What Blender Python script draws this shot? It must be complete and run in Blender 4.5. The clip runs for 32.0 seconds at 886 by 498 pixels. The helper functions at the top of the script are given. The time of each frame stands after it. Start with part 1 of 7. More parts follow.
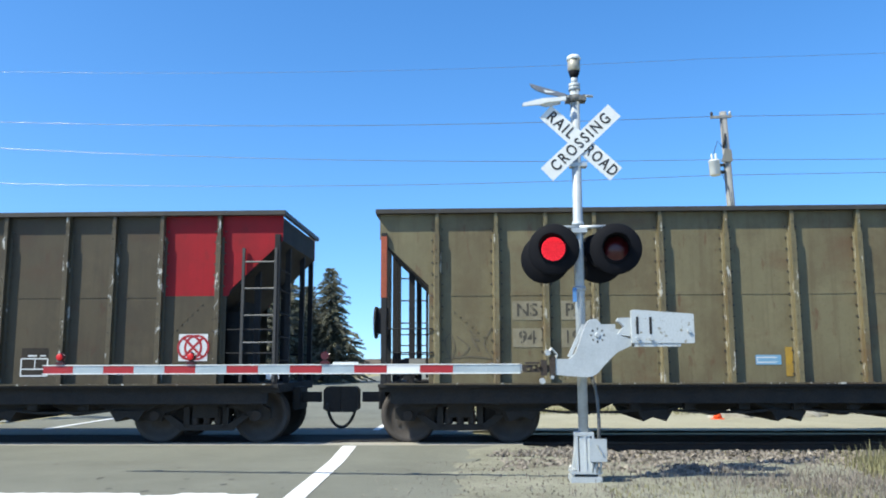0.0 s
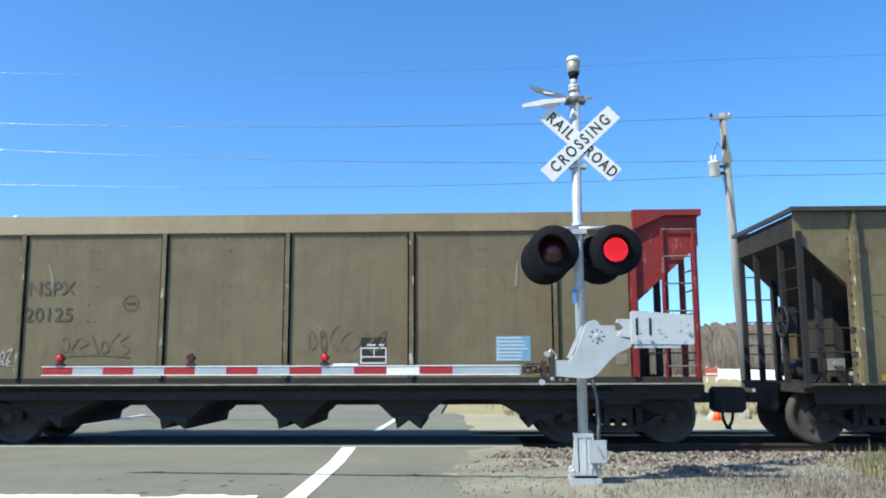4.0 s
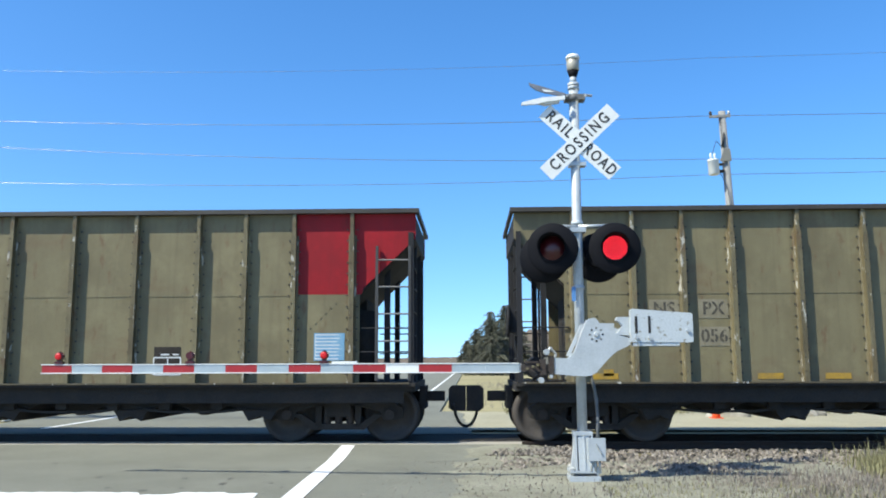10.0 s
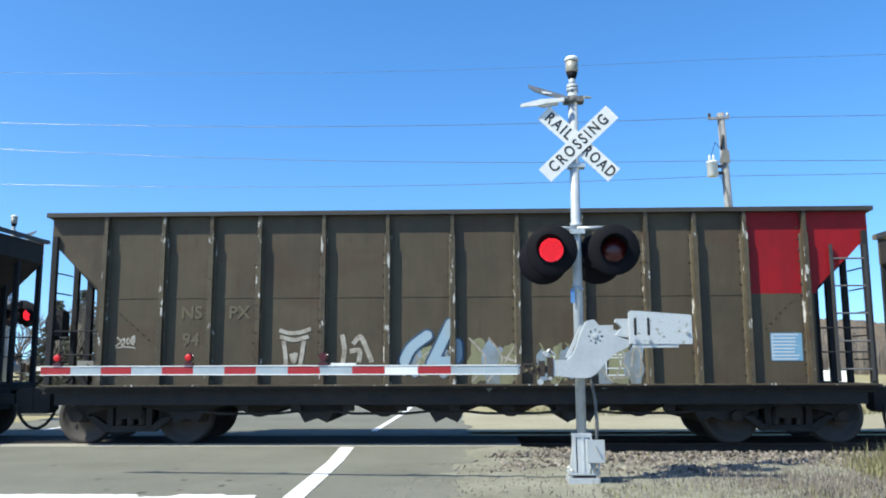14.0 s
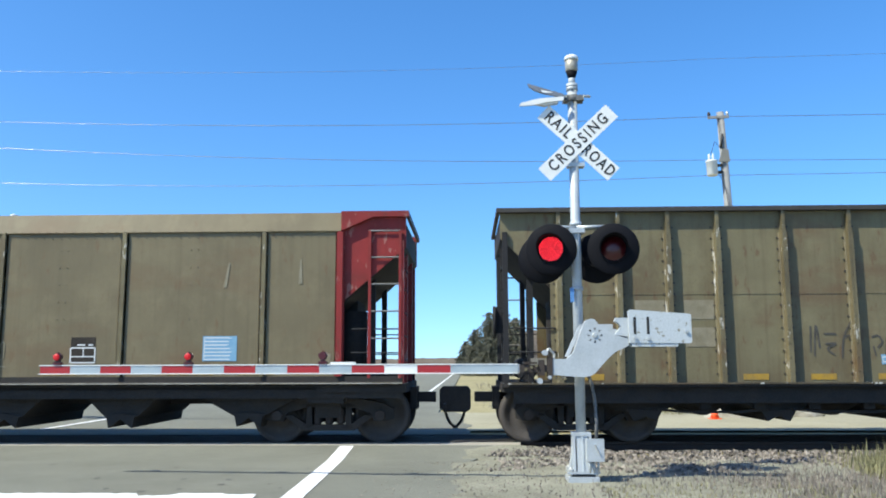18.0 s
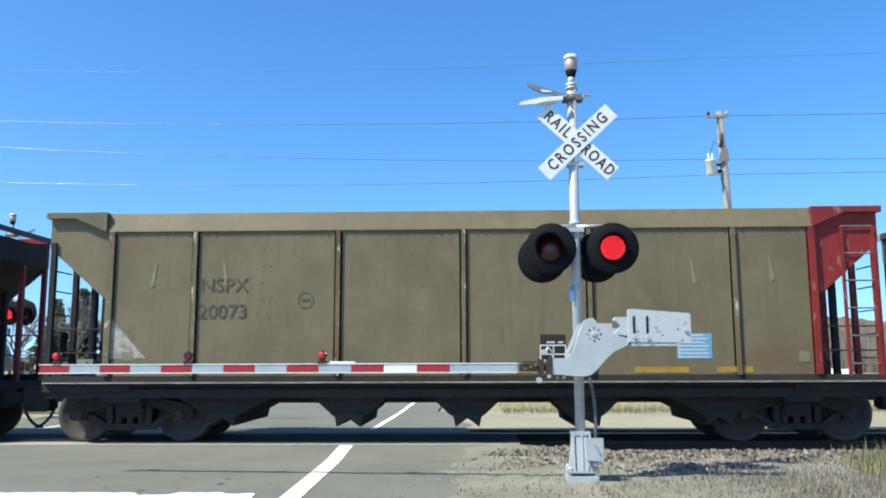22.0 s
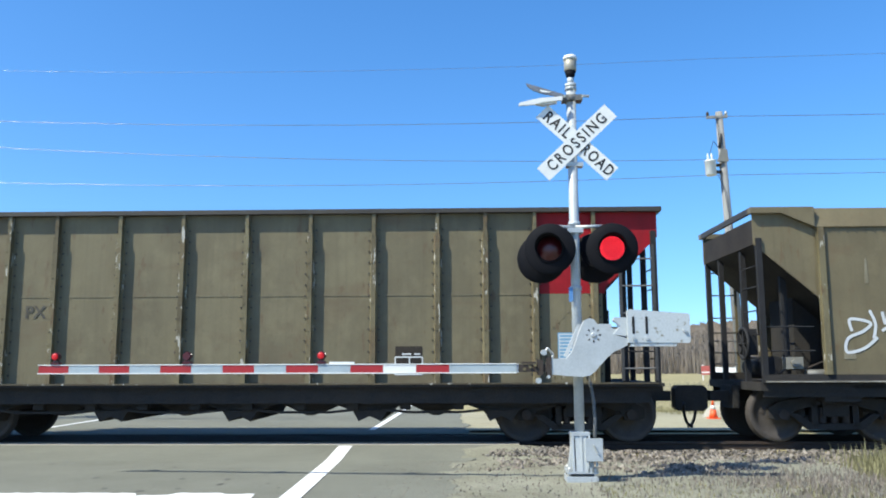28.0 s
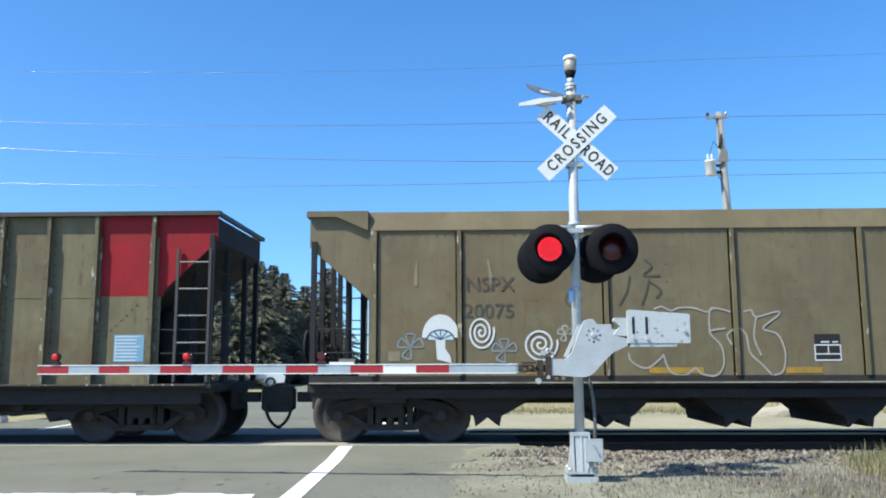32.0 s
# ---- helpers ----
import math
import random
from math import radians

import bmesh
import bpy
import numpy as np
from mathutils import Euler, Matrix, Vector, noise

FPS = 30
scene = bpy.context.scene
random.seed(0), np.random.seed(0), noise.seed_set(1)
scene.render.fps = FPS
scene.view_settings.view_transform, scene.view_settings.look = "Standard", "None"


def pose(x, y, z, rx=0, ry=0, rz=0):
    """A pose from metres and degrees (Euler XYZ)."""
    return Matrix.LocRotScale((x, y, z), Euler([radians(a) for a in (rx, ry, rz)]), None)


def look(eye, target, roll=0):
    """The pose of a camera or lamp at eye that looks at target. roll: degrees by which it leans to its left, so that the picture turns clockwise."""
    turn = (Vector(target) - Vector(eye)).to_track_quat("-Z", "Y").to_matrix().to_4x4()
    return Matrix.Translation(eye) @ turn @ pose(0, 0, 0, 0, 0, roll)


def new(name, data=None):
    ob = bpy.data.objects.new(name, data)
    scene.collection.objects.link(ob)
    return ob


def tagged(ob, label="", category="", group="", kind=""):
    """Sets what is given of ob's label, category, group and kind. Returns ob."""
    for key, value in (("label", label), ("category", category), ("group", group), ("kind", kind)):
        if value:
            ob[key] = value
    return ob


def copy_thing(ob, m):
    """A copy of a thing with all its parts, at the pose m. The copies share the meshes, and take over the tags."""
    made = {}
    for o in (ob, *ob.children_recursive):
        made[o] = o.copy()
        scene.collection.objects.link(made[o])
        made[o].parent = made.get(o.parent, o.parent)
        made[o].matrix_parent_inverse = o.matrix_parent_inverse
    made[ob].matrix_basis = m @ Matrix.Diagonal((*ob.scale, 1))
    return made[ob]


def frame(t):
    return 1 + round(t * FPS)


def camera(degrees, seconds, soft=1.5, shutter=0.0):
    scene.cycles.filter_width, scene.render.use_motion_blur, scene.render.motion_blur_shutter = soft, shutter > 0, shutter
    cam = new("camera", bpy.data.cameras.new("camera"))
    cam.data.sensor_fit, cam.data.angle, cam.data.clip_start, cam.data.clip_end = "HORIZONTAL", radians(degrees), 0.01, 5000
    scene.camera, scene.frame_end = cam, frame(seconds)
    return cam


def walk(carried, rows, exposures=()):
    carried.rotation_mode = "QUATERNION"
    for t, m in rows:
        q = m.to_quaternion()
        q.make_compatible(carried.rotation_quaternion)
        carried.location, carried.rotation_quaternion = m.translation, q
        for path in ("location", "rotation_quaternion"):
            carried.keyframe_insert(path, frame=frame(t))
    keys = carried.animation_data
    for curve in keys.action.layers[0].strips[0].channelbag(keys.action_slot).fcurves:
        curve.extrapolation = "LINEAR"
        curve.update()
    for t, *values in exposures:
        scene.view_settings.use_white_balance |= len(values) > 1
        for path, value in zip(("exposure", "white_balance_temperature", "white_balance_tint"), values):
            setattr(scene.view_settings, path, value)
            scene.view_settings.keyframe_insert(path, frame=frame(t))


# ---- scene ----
EYE = Vector((0.0, 0.0, 1.45))
FOCAL = 1440.0


def aim(dx, dy):
    """The handheld camera, turned by a small drift."""
    yaw, tilt = radians(1.83) + dx / FOCAL, radians(7.9) + dy / FOCAL
    way = Vector((-math.sin(yaw) * math.cos(tilt), math.cos(yaw) * math.cos(tilt), math.sin(tilt)))
    return look(EYE, EYE + way * 10, -0.2)


cam = camera(2 * math.degrees(math.atan(784 / FOCAL)), 32.0, 1.9, 0.0)
walk(cam, [(t, aim(dx, dy)) for t, dx, dy in [
(0, 1.87, 1.33), (0.5, 1.73, 0.67), (1, 1.60, 2.67), (1.5, 1.47, 1.33), (2, 1.33, 0.00), (2.5, 1.33, 1.33),
(3, 1.33, 3.00), (3.5, 1.33, 4.33), (5.5, 1.20, -0.67), (6, 1.07, 0.00), (6.5, 0.93, -1.67), (7, 0.93, -1.67),
(7.5, 0.67, -1.67), (8, 0.53, -1.67), (8.5, 0.40, 1.33), (9, 0.27, 1.33), (9.5, 0.00, 0.00), (10, 0.00, 0.00),
(10.5, 0.00, 0.00), (11, 0.00, 0.67), (11.5, -0.07, 0.00), (12, -0.40, 0.67), (12.5, -0.73, 3.00), (13, -0.93, 5.00),
(13.5, -1.27, 6.00), (14, -1.73, 3.00), (14.5, -1.93, 3.00), (16.5, -2.13, 3.00), (17, -2.27, 2.00), (17.5, -2.47, 0.67),
(18, -2.47, 1.33), (18.5, -2.53, 0.67), (19, -2.60, 1.33), (19.5, -2.80, -0.67), (20, -2.93, -1.67), (20.5, -3.07, 0.00),
(21, -3.13, 1.00), (21.5, -3.20, 1.33), (22, -3.53, 0.00), (22.5, -3.80, 1.33), (23, -3.87, 1.33), (23.5, -4.13, 1.00),
(24, -4.40, 1.33), (24.5, -4.47, 1.33), (25, -4.47, -1.00), (25.5, -4.67, 1.33), (26, -4.67, 1.33), (26.5, -4.67, 1.33),
(28.5, -4.67, 0.33), (29, -4.53, 0.00), (29.5, -4.53, 1.33), (30, -4.53, 1.33), (30.5, -4.53, -1.67), (31, -4.53, 0.00),
(31.5, -4.67, 1.33), (32, -4.67, 1.33)
]], [(0, 0.39, 6430, 4), (32, 0.39, 6430, 4)])

# ---- light ----
SUN_EL, SUN_AZ = radians(50), radians(238)
sun_way = Vector((math.sin(SUN_AZ) * math.cos(SUN_EL), math.cos(SUN_AZ) * math.cos(SUN_EL), math.sin(SUN_EL)))
world = bpy.data.worlds.new("sky")
scene.world = world
world.use_nodes = True
wn = world.node_tree.nodes
sky = wn.new("ShaderNodeTexSky")
sky.sky_type = "NISHITA"
sky.sun_disc = False
sky.sun_elevation, sky.sun_rotation = SUN_EL, SUN_AZ
sky.altitude, sky.air_density, sky.dust_density, sky.ozone_density = 250, 0.82, 0.7, 3.0
wn["Background"].inputs[1].default_value = 0.205
deep = wn.new("ShaderNodeHueSaturation")
deep.inputs["Hue"].default_value, deep.inputs["Saturation"].default_value = 0.503, 1.26
# clear dry air: the haze near the horizon stays thin
seen = wn.new("ShaderNodeTexCoord")
lift = wn.new("ShaderNodeMapping")
lift.inputs["Location"].default_value, lift.inputs["Scale"].default_value = (0, 0, 0.08), (1, 1, 0.82)
world.node_tree.links.new(seen.outputs["Generated"], lift.inputs["Vector"])
world.node_tree.links.new(lift.outputs[0], sky.inputs["Vector"])
world.node_tree.links.new(sky.outputs[0], deep.inputs["Color"])
world.node_tree.links.new(deep.outputs[0], wn["Background"].inputs[0])
sun = new("sun", bpy.data.lights.new("sun", "SUN"))
sun.data.energy, sun.data.angle, sun.data.color = 5.7, radians(0.53), (1.0, 0.94, 0.82)
sun.matrix_world = look(sun_way * 200, (0, 0, 0))


# ---- materials ----
def material(name, colour, rough=0.7, metal=0.0, other=None, scale=6.0, amount=0.5, grain=60.0, bump=0.15, streak=False, vary=0.0, coat=0.0, speckle=0.14, spots=False, island=0.0):
    """Two scales of colour variation, a fine relief and, if asked, vertical weather streaks."""
    m = bpy.data.materials.new(name)
    m.use_nodes = True
    nt = m.node_tree
    n, link = nt.nodes, nt.links.new
    b = n["Principled BSDF"]
    b.inputs["Metallic"].default_value, b.inputs["Roughness"].default_value = metal, rough
    b.inputs["Coat Weight"].default_value = coat
    other = other or tuple(c * 0.62 for c in colour)
    co = n.new("ShaderNodeTexCoord")
    mp = n.new("ShaderNodeMapping")
    mp.inputs["Scale"].default_value = (1, 1, 0.12) if streak else (1, 1, 1)
    link(co.outputs["Object"], mp.inputs[0])
    info = n.new("ShaderNodeObjectInfo")
    off = n.new("ShaderNodeVectorMath")
    off.operation = "SCALE"
    off.inputs[0].default_value = (37, 19, 11)
    link(info.outputs["Random"], off.inputs["Scale"])
    link(off.outputs[0], mp.inputs["Location"])
    big = n.new("ShaderNodeTexNoise")
    big.inputs["Scale"].default_value, big.inputs["Detail"].default_value, big.inputs["Roughness"].default_value = scale, 5, 0.65
    link(mp.outputs[0], big.inputs["Vector"])
    fine = n.new("ShaderNodeTexNoise")
    fine.inputs["Scale"].default_value, fine.inputs["Detail"].default_value = grain, 3
    link(co.outputs["Object"], fine.inputs["Vector"])
    ramp = n.new("ShaderNodeMapRange")
    ramp.inputs[1].default_value, ramp.inputs[2].default_value = 0.38, 0.68
    if spots:
        ramp.inputs[1].default_value, ramp.inputs[2].default_value = 0.60, 0.64
    ramp.inputs[4].default_value = amount
    link(big.outputs["Fac"], ramp.inputs[0])
    mix = n.new("ShaderNodeMix")
    mix.data_type = "RGBA"
    mix.inputs[6].default_value, mix.inputs[7].default_value = (*colour, 1), (*other, 1)
    link(ramp.outputs[0], mix.inputs[0])
    speck = n.new("ShaderNodeMapRange")
    speck.inputs[1].default_value, speck.inputs[2].default_value = 0.3, 0.7
    speck.inputs[3].default_value, speck.inputs[4].default_value = 1 - speckle, 1 + speckle
    link(fine.outputs["Fac"], speck.inputs[0])
    mul = n.new("ShaderNodeVectorMath")
    mul.operation = "SCALE"
    link(mix.outputs[2], mul.inputs[0])
    last = speck.outputs[0]
    if vary:
        v = n.new("ShaderNodeMapRange")
        v.inputs[3].default_value, v.inputs[4].default_value = 1 - vary, 1 + vary
        link(info.outputs["Random"], v.inputs[0])
        mm = n.new("ShaderNodeMath")
        mm.operation = "MULTIPLY"
        link(last, mm.inputs[0])
        link(v.outputs[0], mm.inputs[1])
        last = mm.outputs[0]
    if island:
        geo = n.new("ShaderNodeNewGeometry")
        v = n.new("ShaderNodeMapRange")
        v.inputs[3].default_value, v.inputs[4].default_value = 1 - island, 1 + island
        link(geo.outputs["Random Per Island"], v.inputs[0])
        mm = n.new("ShaderNodeMath")
        mm.operation = "MULTIPLY"
        link(last, mm.inputs[0])
        link(v.outputs[0], mm.inputs[1])
        last = mm.outputs[0]
    link(last, mul.inputs["Scale"])
    link(mul.outputs[0], b.inputs["Base Color"])
    if bump:
        bp = n.new("ShaderNodeBump")
        bp.inputs["Strength"].default_value, bp.inputs["Distance"].default_value = bump, 0.02
        link(fine.outputs["Fac"], bp.inputs["Height"])
        link(bp.outputs[0], b.inputs["Normal"])
    return m


def weathered(name, colour, dark, rust, chip, rough=0.55, chips=0.0):
    """Old wagon paint: cloudy fading, thin run-down streaks, rust spots and pale chips."""
    m = bpy.data.materials.new(name)
    m.use_nodes = True
    n, link = m.node_tree.nodes, m.node_tree.links.new
    b = n["Principled BSDF"]
    b.inputs["Roughness"].default_value, b.inputs["Specular IOR Level"].default_value = rough, 0.28
    co = n.new("ShaderNodeTexCoord")
    info = n.new("ShaderNodeObjectInfo")
    off = n.new("ShaderNodeVectorMath")
    off.operation = "SCALE"
    off.inputs[0].default_value = (37, 19, 11)
    link(info.outputs["Random"], off.inputs["Scale"])
    add = n.new("ShaderNodeVectorMath")
    link(co.outputs["Object"], add.inputs[0])
    link(off.outputs[0], add.inputs[1])

    def layer(below, over, stretch, scale, lo, hi, amount):
        mp = n.new("ShaderNodeMapping")
        mp.inputs["Scale"].default_value = stretch
        link(add.outputs[0], mp.inputs[0])
        tex = n.new("ShaderNodeTexNoise")
        tex.inputs["Scale"].default_value, tex.inputs["Detail"].default_value, tex.inputs["Roughness"].default_value = scale, 6, 0.62
        link(mp.outputs[0], tex.inputs["Vector"])
        rg = n.new("ShaderNodeMapRange")
        rg.inputs[1].default_value, rg.inputs[2].default_value, rg.inputs[4].default_value = lo, hi, amount
        link(tex.outputs["Fac"], rg.inputs[0])
        mix = n.new("ShaderNodeMix")
        mix.data_type = "RGBA"
        if isinstance(below, tuple):
            mix.inputs[6].default_value = (*below, 1)
        else:
            link(below, mix.inputs[6])
        mix.inputs[7].default_value = (*over, 1)
        link(rg.outputs[0], mix.inputs[0])
        return mix.outputs[2], tex.outputs["Fac"]

    pale = tuple(c * 1.22 for c in colour)
    c, _ = layer(colour, dark, (1, 1, 0.6), 0.9, 0.42, 0.66, 0.75)
    c, _ = layer(c, pale, (1, 1, 0.9), 2.1, 0.50, 0.70, 0.6)
    c, _ = layer(c, dark, (5, 5, 0.22), 2.0, 0.50, 0.76, 0.5)
    c, _ = layer(c, rust, (2.2, 2.2, 0.7), 3.0, 0.60, 0.70, 0.75)
    c, _ = layer(c, rust, (0.5, 0.5, 1.3), 0.8, 0.55, 0.72, 0.7)
    if chips:
        c, _ = layer(c, chip, (1, 1, 0.35), 9.0, 0.60, 0.64, chips)
    c, fine = layer(c, dark, (1, 1, 1), 34.0, 0.56, 0.70, 0.45)
    link(c, b.inputs["Base Color"])
    bp = n.new("ShaderNodeBump")
    bp.inputs["Strength"].default_value, bp.inputs["Distance"].default_value = 0.1, 0.02
    link(fine, bp.inputs["Height"])
    link(bp.outputs[0], b.inputs["Normal"])
    return m


def glow(name, colour, strength):
    m = bpy.data.materials.new(name)
    m.use_nodes = True
    b = m.node_tree.nodes["Principled BSDF"]
    b.inputs["Base Color"].default_value = (*[c * 0.3 for c in colour], 1)
    b.inputs["Emission Color"].default_value, b.inputs["Emission Strength"].default_value = (*colour, 1), strength
    return m


TAN = weathered("tan_car_paint", (0.170, 0.147, 0.082), (0.110, 0.091, 0.051), (0.128, 0.078, 0.042), (0.3, 0.27, 0.2))
BROWN = weathered("brown_car_paint", (0.074, 0.060, 0.037), (0.046, 0.037, 0.025), (0.064, 0.038, 0.023), (0.25, 0.22, 0.17))
TAN_RUST = weathered("rust_stained_tan_paint", (0.150, 0.131, 0.074), (0.093, 0.068, 0.037), (0.110, 0.059, 0.032), (0.3, 0.27, 0.2))
TAN_GREY = weathered("greyed_tan_paint", (0.154, 0.133, 0.080), (0.103, 0.087, 0.054), (0.112, 0.074, 0.043), (0.3, 0.27, 0.2))
TAN_RIB = weathered("tan_rib_paint", (0.156, 0.133, 0.074), (0.072, 0.056, 0.032), (0.102, 0.056, 0.028), (0.44, 0.42, 0.36), 0.5, 0.85)
BROWN_RIB = weathered("brown_rib_paint", (0.092, 0.076, 0.048), (0.042, 0.034, 0.023), (0.066, 0.038, 0.023), (0.46, 0.45, 0.41), 0.5, 0.95)
OLIVE = weathered("olive_car_paint", (0.152, 0.126, 0.073), (0.108, 0.088, 0.051), (0.134, 0.086, 0.046), (0.3, 0.27, 0.2))
RED = weathered("faded_red_paint", (0.262, 0.004, 0.009), (0.172, 0.005, 0.008), (0.155, 0.009, 0.009), (0.4, 0.3, 0.3), 0.55)
RUSTRED = weathered("dull_red_paint", (0.215, 0.022, 0.020), (0.125, 0.016, 0.014), (0.11, 0.025, 0.017), (0.4, 0.3, 0.25), 0.55, 0.3)
GREEN = material("green_paint", (0.038, 0.265, 0.032), 0.5, 0, (0.025, 0.176, 0.025), 1.4, 0.5, 30, 0.06, True, 0.0, 0.0, 0.05)
GREY = weathered("grey_car_paint", (0.215, 0.208, 0.180), (0.165, 0.158, 0.136), (0.15, 0.12, 0.085), (0.4, 0.4, 0.37))
GREY_RIB = weathered("light_grey_rib", (0.30, 0.285, 0.240), (0.20, 0.18, 0.14), (0.16, 0.12, 0.08), (0.45, 0.44, 0.40), 0.5, 0.4)
CHORD = material("dark_chord", (0.040, 0.034, 0.026), 0.6, 0, (0.022, 0.019, 0.016), 2, 0.7, 30, 0.1)
# end sheets: soot, plus the shade of the recess put into the colour
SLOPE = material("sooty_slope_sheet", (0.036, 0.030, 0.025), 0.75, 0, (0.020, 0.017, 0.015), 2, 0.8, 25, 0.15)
UNDER = material("grimy_underframe", (0.030, 0.029, 0.028), 0.9, 0, (0.046, 0.039, 0.033), 3, 0.7, 40, 0.3)
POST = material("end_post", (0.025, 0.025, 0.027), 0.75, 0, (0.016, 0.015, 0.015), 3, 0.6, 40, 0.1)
IRON = material("rusty_iron", (0.044, 0.039, 0.036), 0.8, 0.0, (0.058, 0.040, 0.030), 5, 0.6, 50, 0.25)
WORNLIP = material("worn_pale_lip", (0.34, 0.32, 0.27), 0.55, 0, (0.14, 0.12, 0.09), 3, 0.9, 40, 0.1)
RUNG = material("worn_rung_steel", (0.150, 0.146, 0.140), 0.6, 0.0, (0.09, 0.086, 0.08), 6, 0.6, 50, 0.1)
LADDER = material("grey_ladder_paint", (0.044, 0.043, 0.042), 0.65, 0, (0.026, 0.025, 0.024), 5, 0.7, 40, 0.1)
for m in (UNDER, IRON, POST, SLOPE):
    m.node_tree.nodes["Principled BSDF"].inputs["Specular IOR Level"].default_value = 0.2
RUBBER = material("black_rubber", (0.02, 0.02, 0.02), 0.6, 0, None, 8, 0.4, 60, 0.1)
WHITE = material("white_paint", (0.80, 0.81, 0.80), 0.5, 0, (0.66, 0.67, 0.66), 4, 0.4, 60, 0.05, speckle=0.04)
SIGNWHITE = material("reflective_white", (0.66, 0.67, 0.65), 0.45, 0, (0.55, 0.56, 0.54), 5, 0.4, 60, 0.03, speckle=0.04)
ARMRED = material("reflective_red", (0.306, 0.014, 0.017), 0.4, 0, (0.224, 0.012, 0.014), 6, 0.5, 60, 0.03, speckle=0.04)
ALU = material("dull_aluminium", (0.50, 0.51, 0.50), 0.45, 0.5, (0.34, 0.35, 0.34), 4, 0.6, 40, 0.08, speckle=0.06)
SILVER = material("aluminium_paint", (0.42, 0.45, 0.465), 0.5, 0.1, (0.31, 0.335, 0.35), 3.5, 0.7, 40, 0.1, speckle=0.06)
SCUFFED = material("scuffed_plate", (0.44, 0.47, 0.48), 0.5, 0.1, (0.21, 0.19, 0.14), 15, 0.9, 50, 0.1, speckle=0.10, spots=True)
SHEETING = material("pale_blue_grey_sheeting", (0.31, 0.365, 0.395), 0.4, 0, (0.25, 0.30, 0.33), 4, 0.7, 60, 0.03, speckle=0.05)
CONDUIT = material("dull_grey_conduit", (0.13, 0.13, 0.125), 0.6, 0, (0.09, 0.09, 0.085), 6, 0.6, 50, 0.05)
BELL = material("weathered_bell_metal", (0.36, 0.335, 0.275), 0.45, 0.2, (0.24, 0.22, 0.175), 5, 0.6, 40, 0.08)
BRACKET = material("shaded_grey_bracket", (0.17, 0.18, 0.20), 0.5, 0.2, (0.11, 0.12, 0.135), 6, 0.6, 40, 0.05)
WHEELSTEEL = material("worn_wheel_steel", (0.056, 0.048, 0.042), 0.75, 0.0, (0.040, 0.032, 0.027), 4, 0.7, 40, 0.2)
BLACK = material("matte_black", (0.006, 0.0065, 0.009), 0.7, 0, (0.010, 0.010, 0.012), 5, 0.4, 50, 0.05, speckle=0.04)
BLACK.node_tree.nodes["Principled BSDF"].inputs["Specular IOR Level"].default_value = 0.08
INK = material("black_letters", (0.02, 0.02, 0.022), 0.6, 0, (0.05, 0.05, 0.05), 5, 0.5, 60, 0.0)
LENS_OFF = material("dark_red_lens", (0.060, 0.005, 0.007), 0.3, 0, (0.030, 0.004, 0.006), 30, 0.5, 90, 0.1)
LIT = glow("lit_red_lamp", (1.0, 0.012, 0.026), 1.2)
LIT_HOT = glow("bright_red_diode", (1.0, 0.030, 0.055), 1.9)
LIT_SMALL = glow("lit_red_marker", (1.0, 0.010, 0.018), 0.22)
YELLOW = material("yellow_reflector", (0.36, 0.215, 0.018), 0.55, 0, (0.20, 0.135, 0.04), 5, 0.85, 60, 0.03)
STICKER = material("blue_placard", (0.136, 0.286, 0.422), 0.5, 0, (0.204, 0.354, 0.462), 6, 0.5, 60, 0.03)
CHALK = material("white_stencil", (0.36, 0.34, 0.29), 0.6, 0, (0.16, 0.13, 0.085), 9, 0.9, 50, 0.0)
STENCIL = material("pale_stencil_patch", (0.215, 0.190, 0.128), 0.6, 0, (0.150, 0.128, 0.076), 4, 0.95, 50, 0.0)
SOOTLINE = material("dark_thin_spray", (0.046, 0.042, 0.036), 0.65, 0, (0.082, 0.072, 0.054), 6, 0.8, 50, 0.0)
FAINT = material("faint_old_spray", (0.086, 0.070, 0.042), 0.6, 0, (0.12, 0.098, 0.056), 5, 0.9, 50, 0.0)
DARKLET = material("weathered_dark_letters", (0.044, 0.038, 0.028), 0.6, 0, (0.090, 0.076, 0.047), 6, 0.8, 50, 0.0)
DARKLET_GREY = material("thin_dark_paint", (0.075, 0.075, 0.068), 0.6, 0, (0.135, 0.132, 0.115), 7, 0.8, 50, 0.0)
ASPHALT = material("worn_asphalt", (0.184, 0.186, 0.154), 0.9, 0, (0.142, 0.143, 0.118), 0.6, 0.8, 160, 0.5, speckle=0.22)
ROADPAINT = material("road_paint", (0.78, 0.78, 0.76), 0.7, 0, (0.50, 0.49, 0.47), 9, 0.7, 90, 0.2)
RAIL = material("rail_steel", (0.048, 0.040, 0.034), 0.8, 0.0, (0.058, 0.036, 0.026), 4, 0.6, 40, 0.1)
GRAVEL = material("sandy_gravel", (0.248, 0.244, 0.190), 0.95, 0, (0.165, 0.160, 0.120), 1.3, 0.95, 45, 0.7, speckle=0.28)
# bed stone coloured well below the loose stones, to hold the train's shade
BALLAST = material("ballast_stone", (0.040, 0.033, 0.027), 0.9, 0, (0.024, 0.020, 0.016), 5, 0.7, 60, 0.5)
FIELD = material("dry_field", (0.30, 0.265, 0.150), 1.0, 0, (0.22, 0.195, 0.10), 0.25, 0.8, 9, 0.6)
STRAW = material("dry_grass", (0.215, 0.203, 0.112), 0.9, 0, (0.135, 0.132, 0.068), 3, 0.6, 20, 0.0, island=0.4)
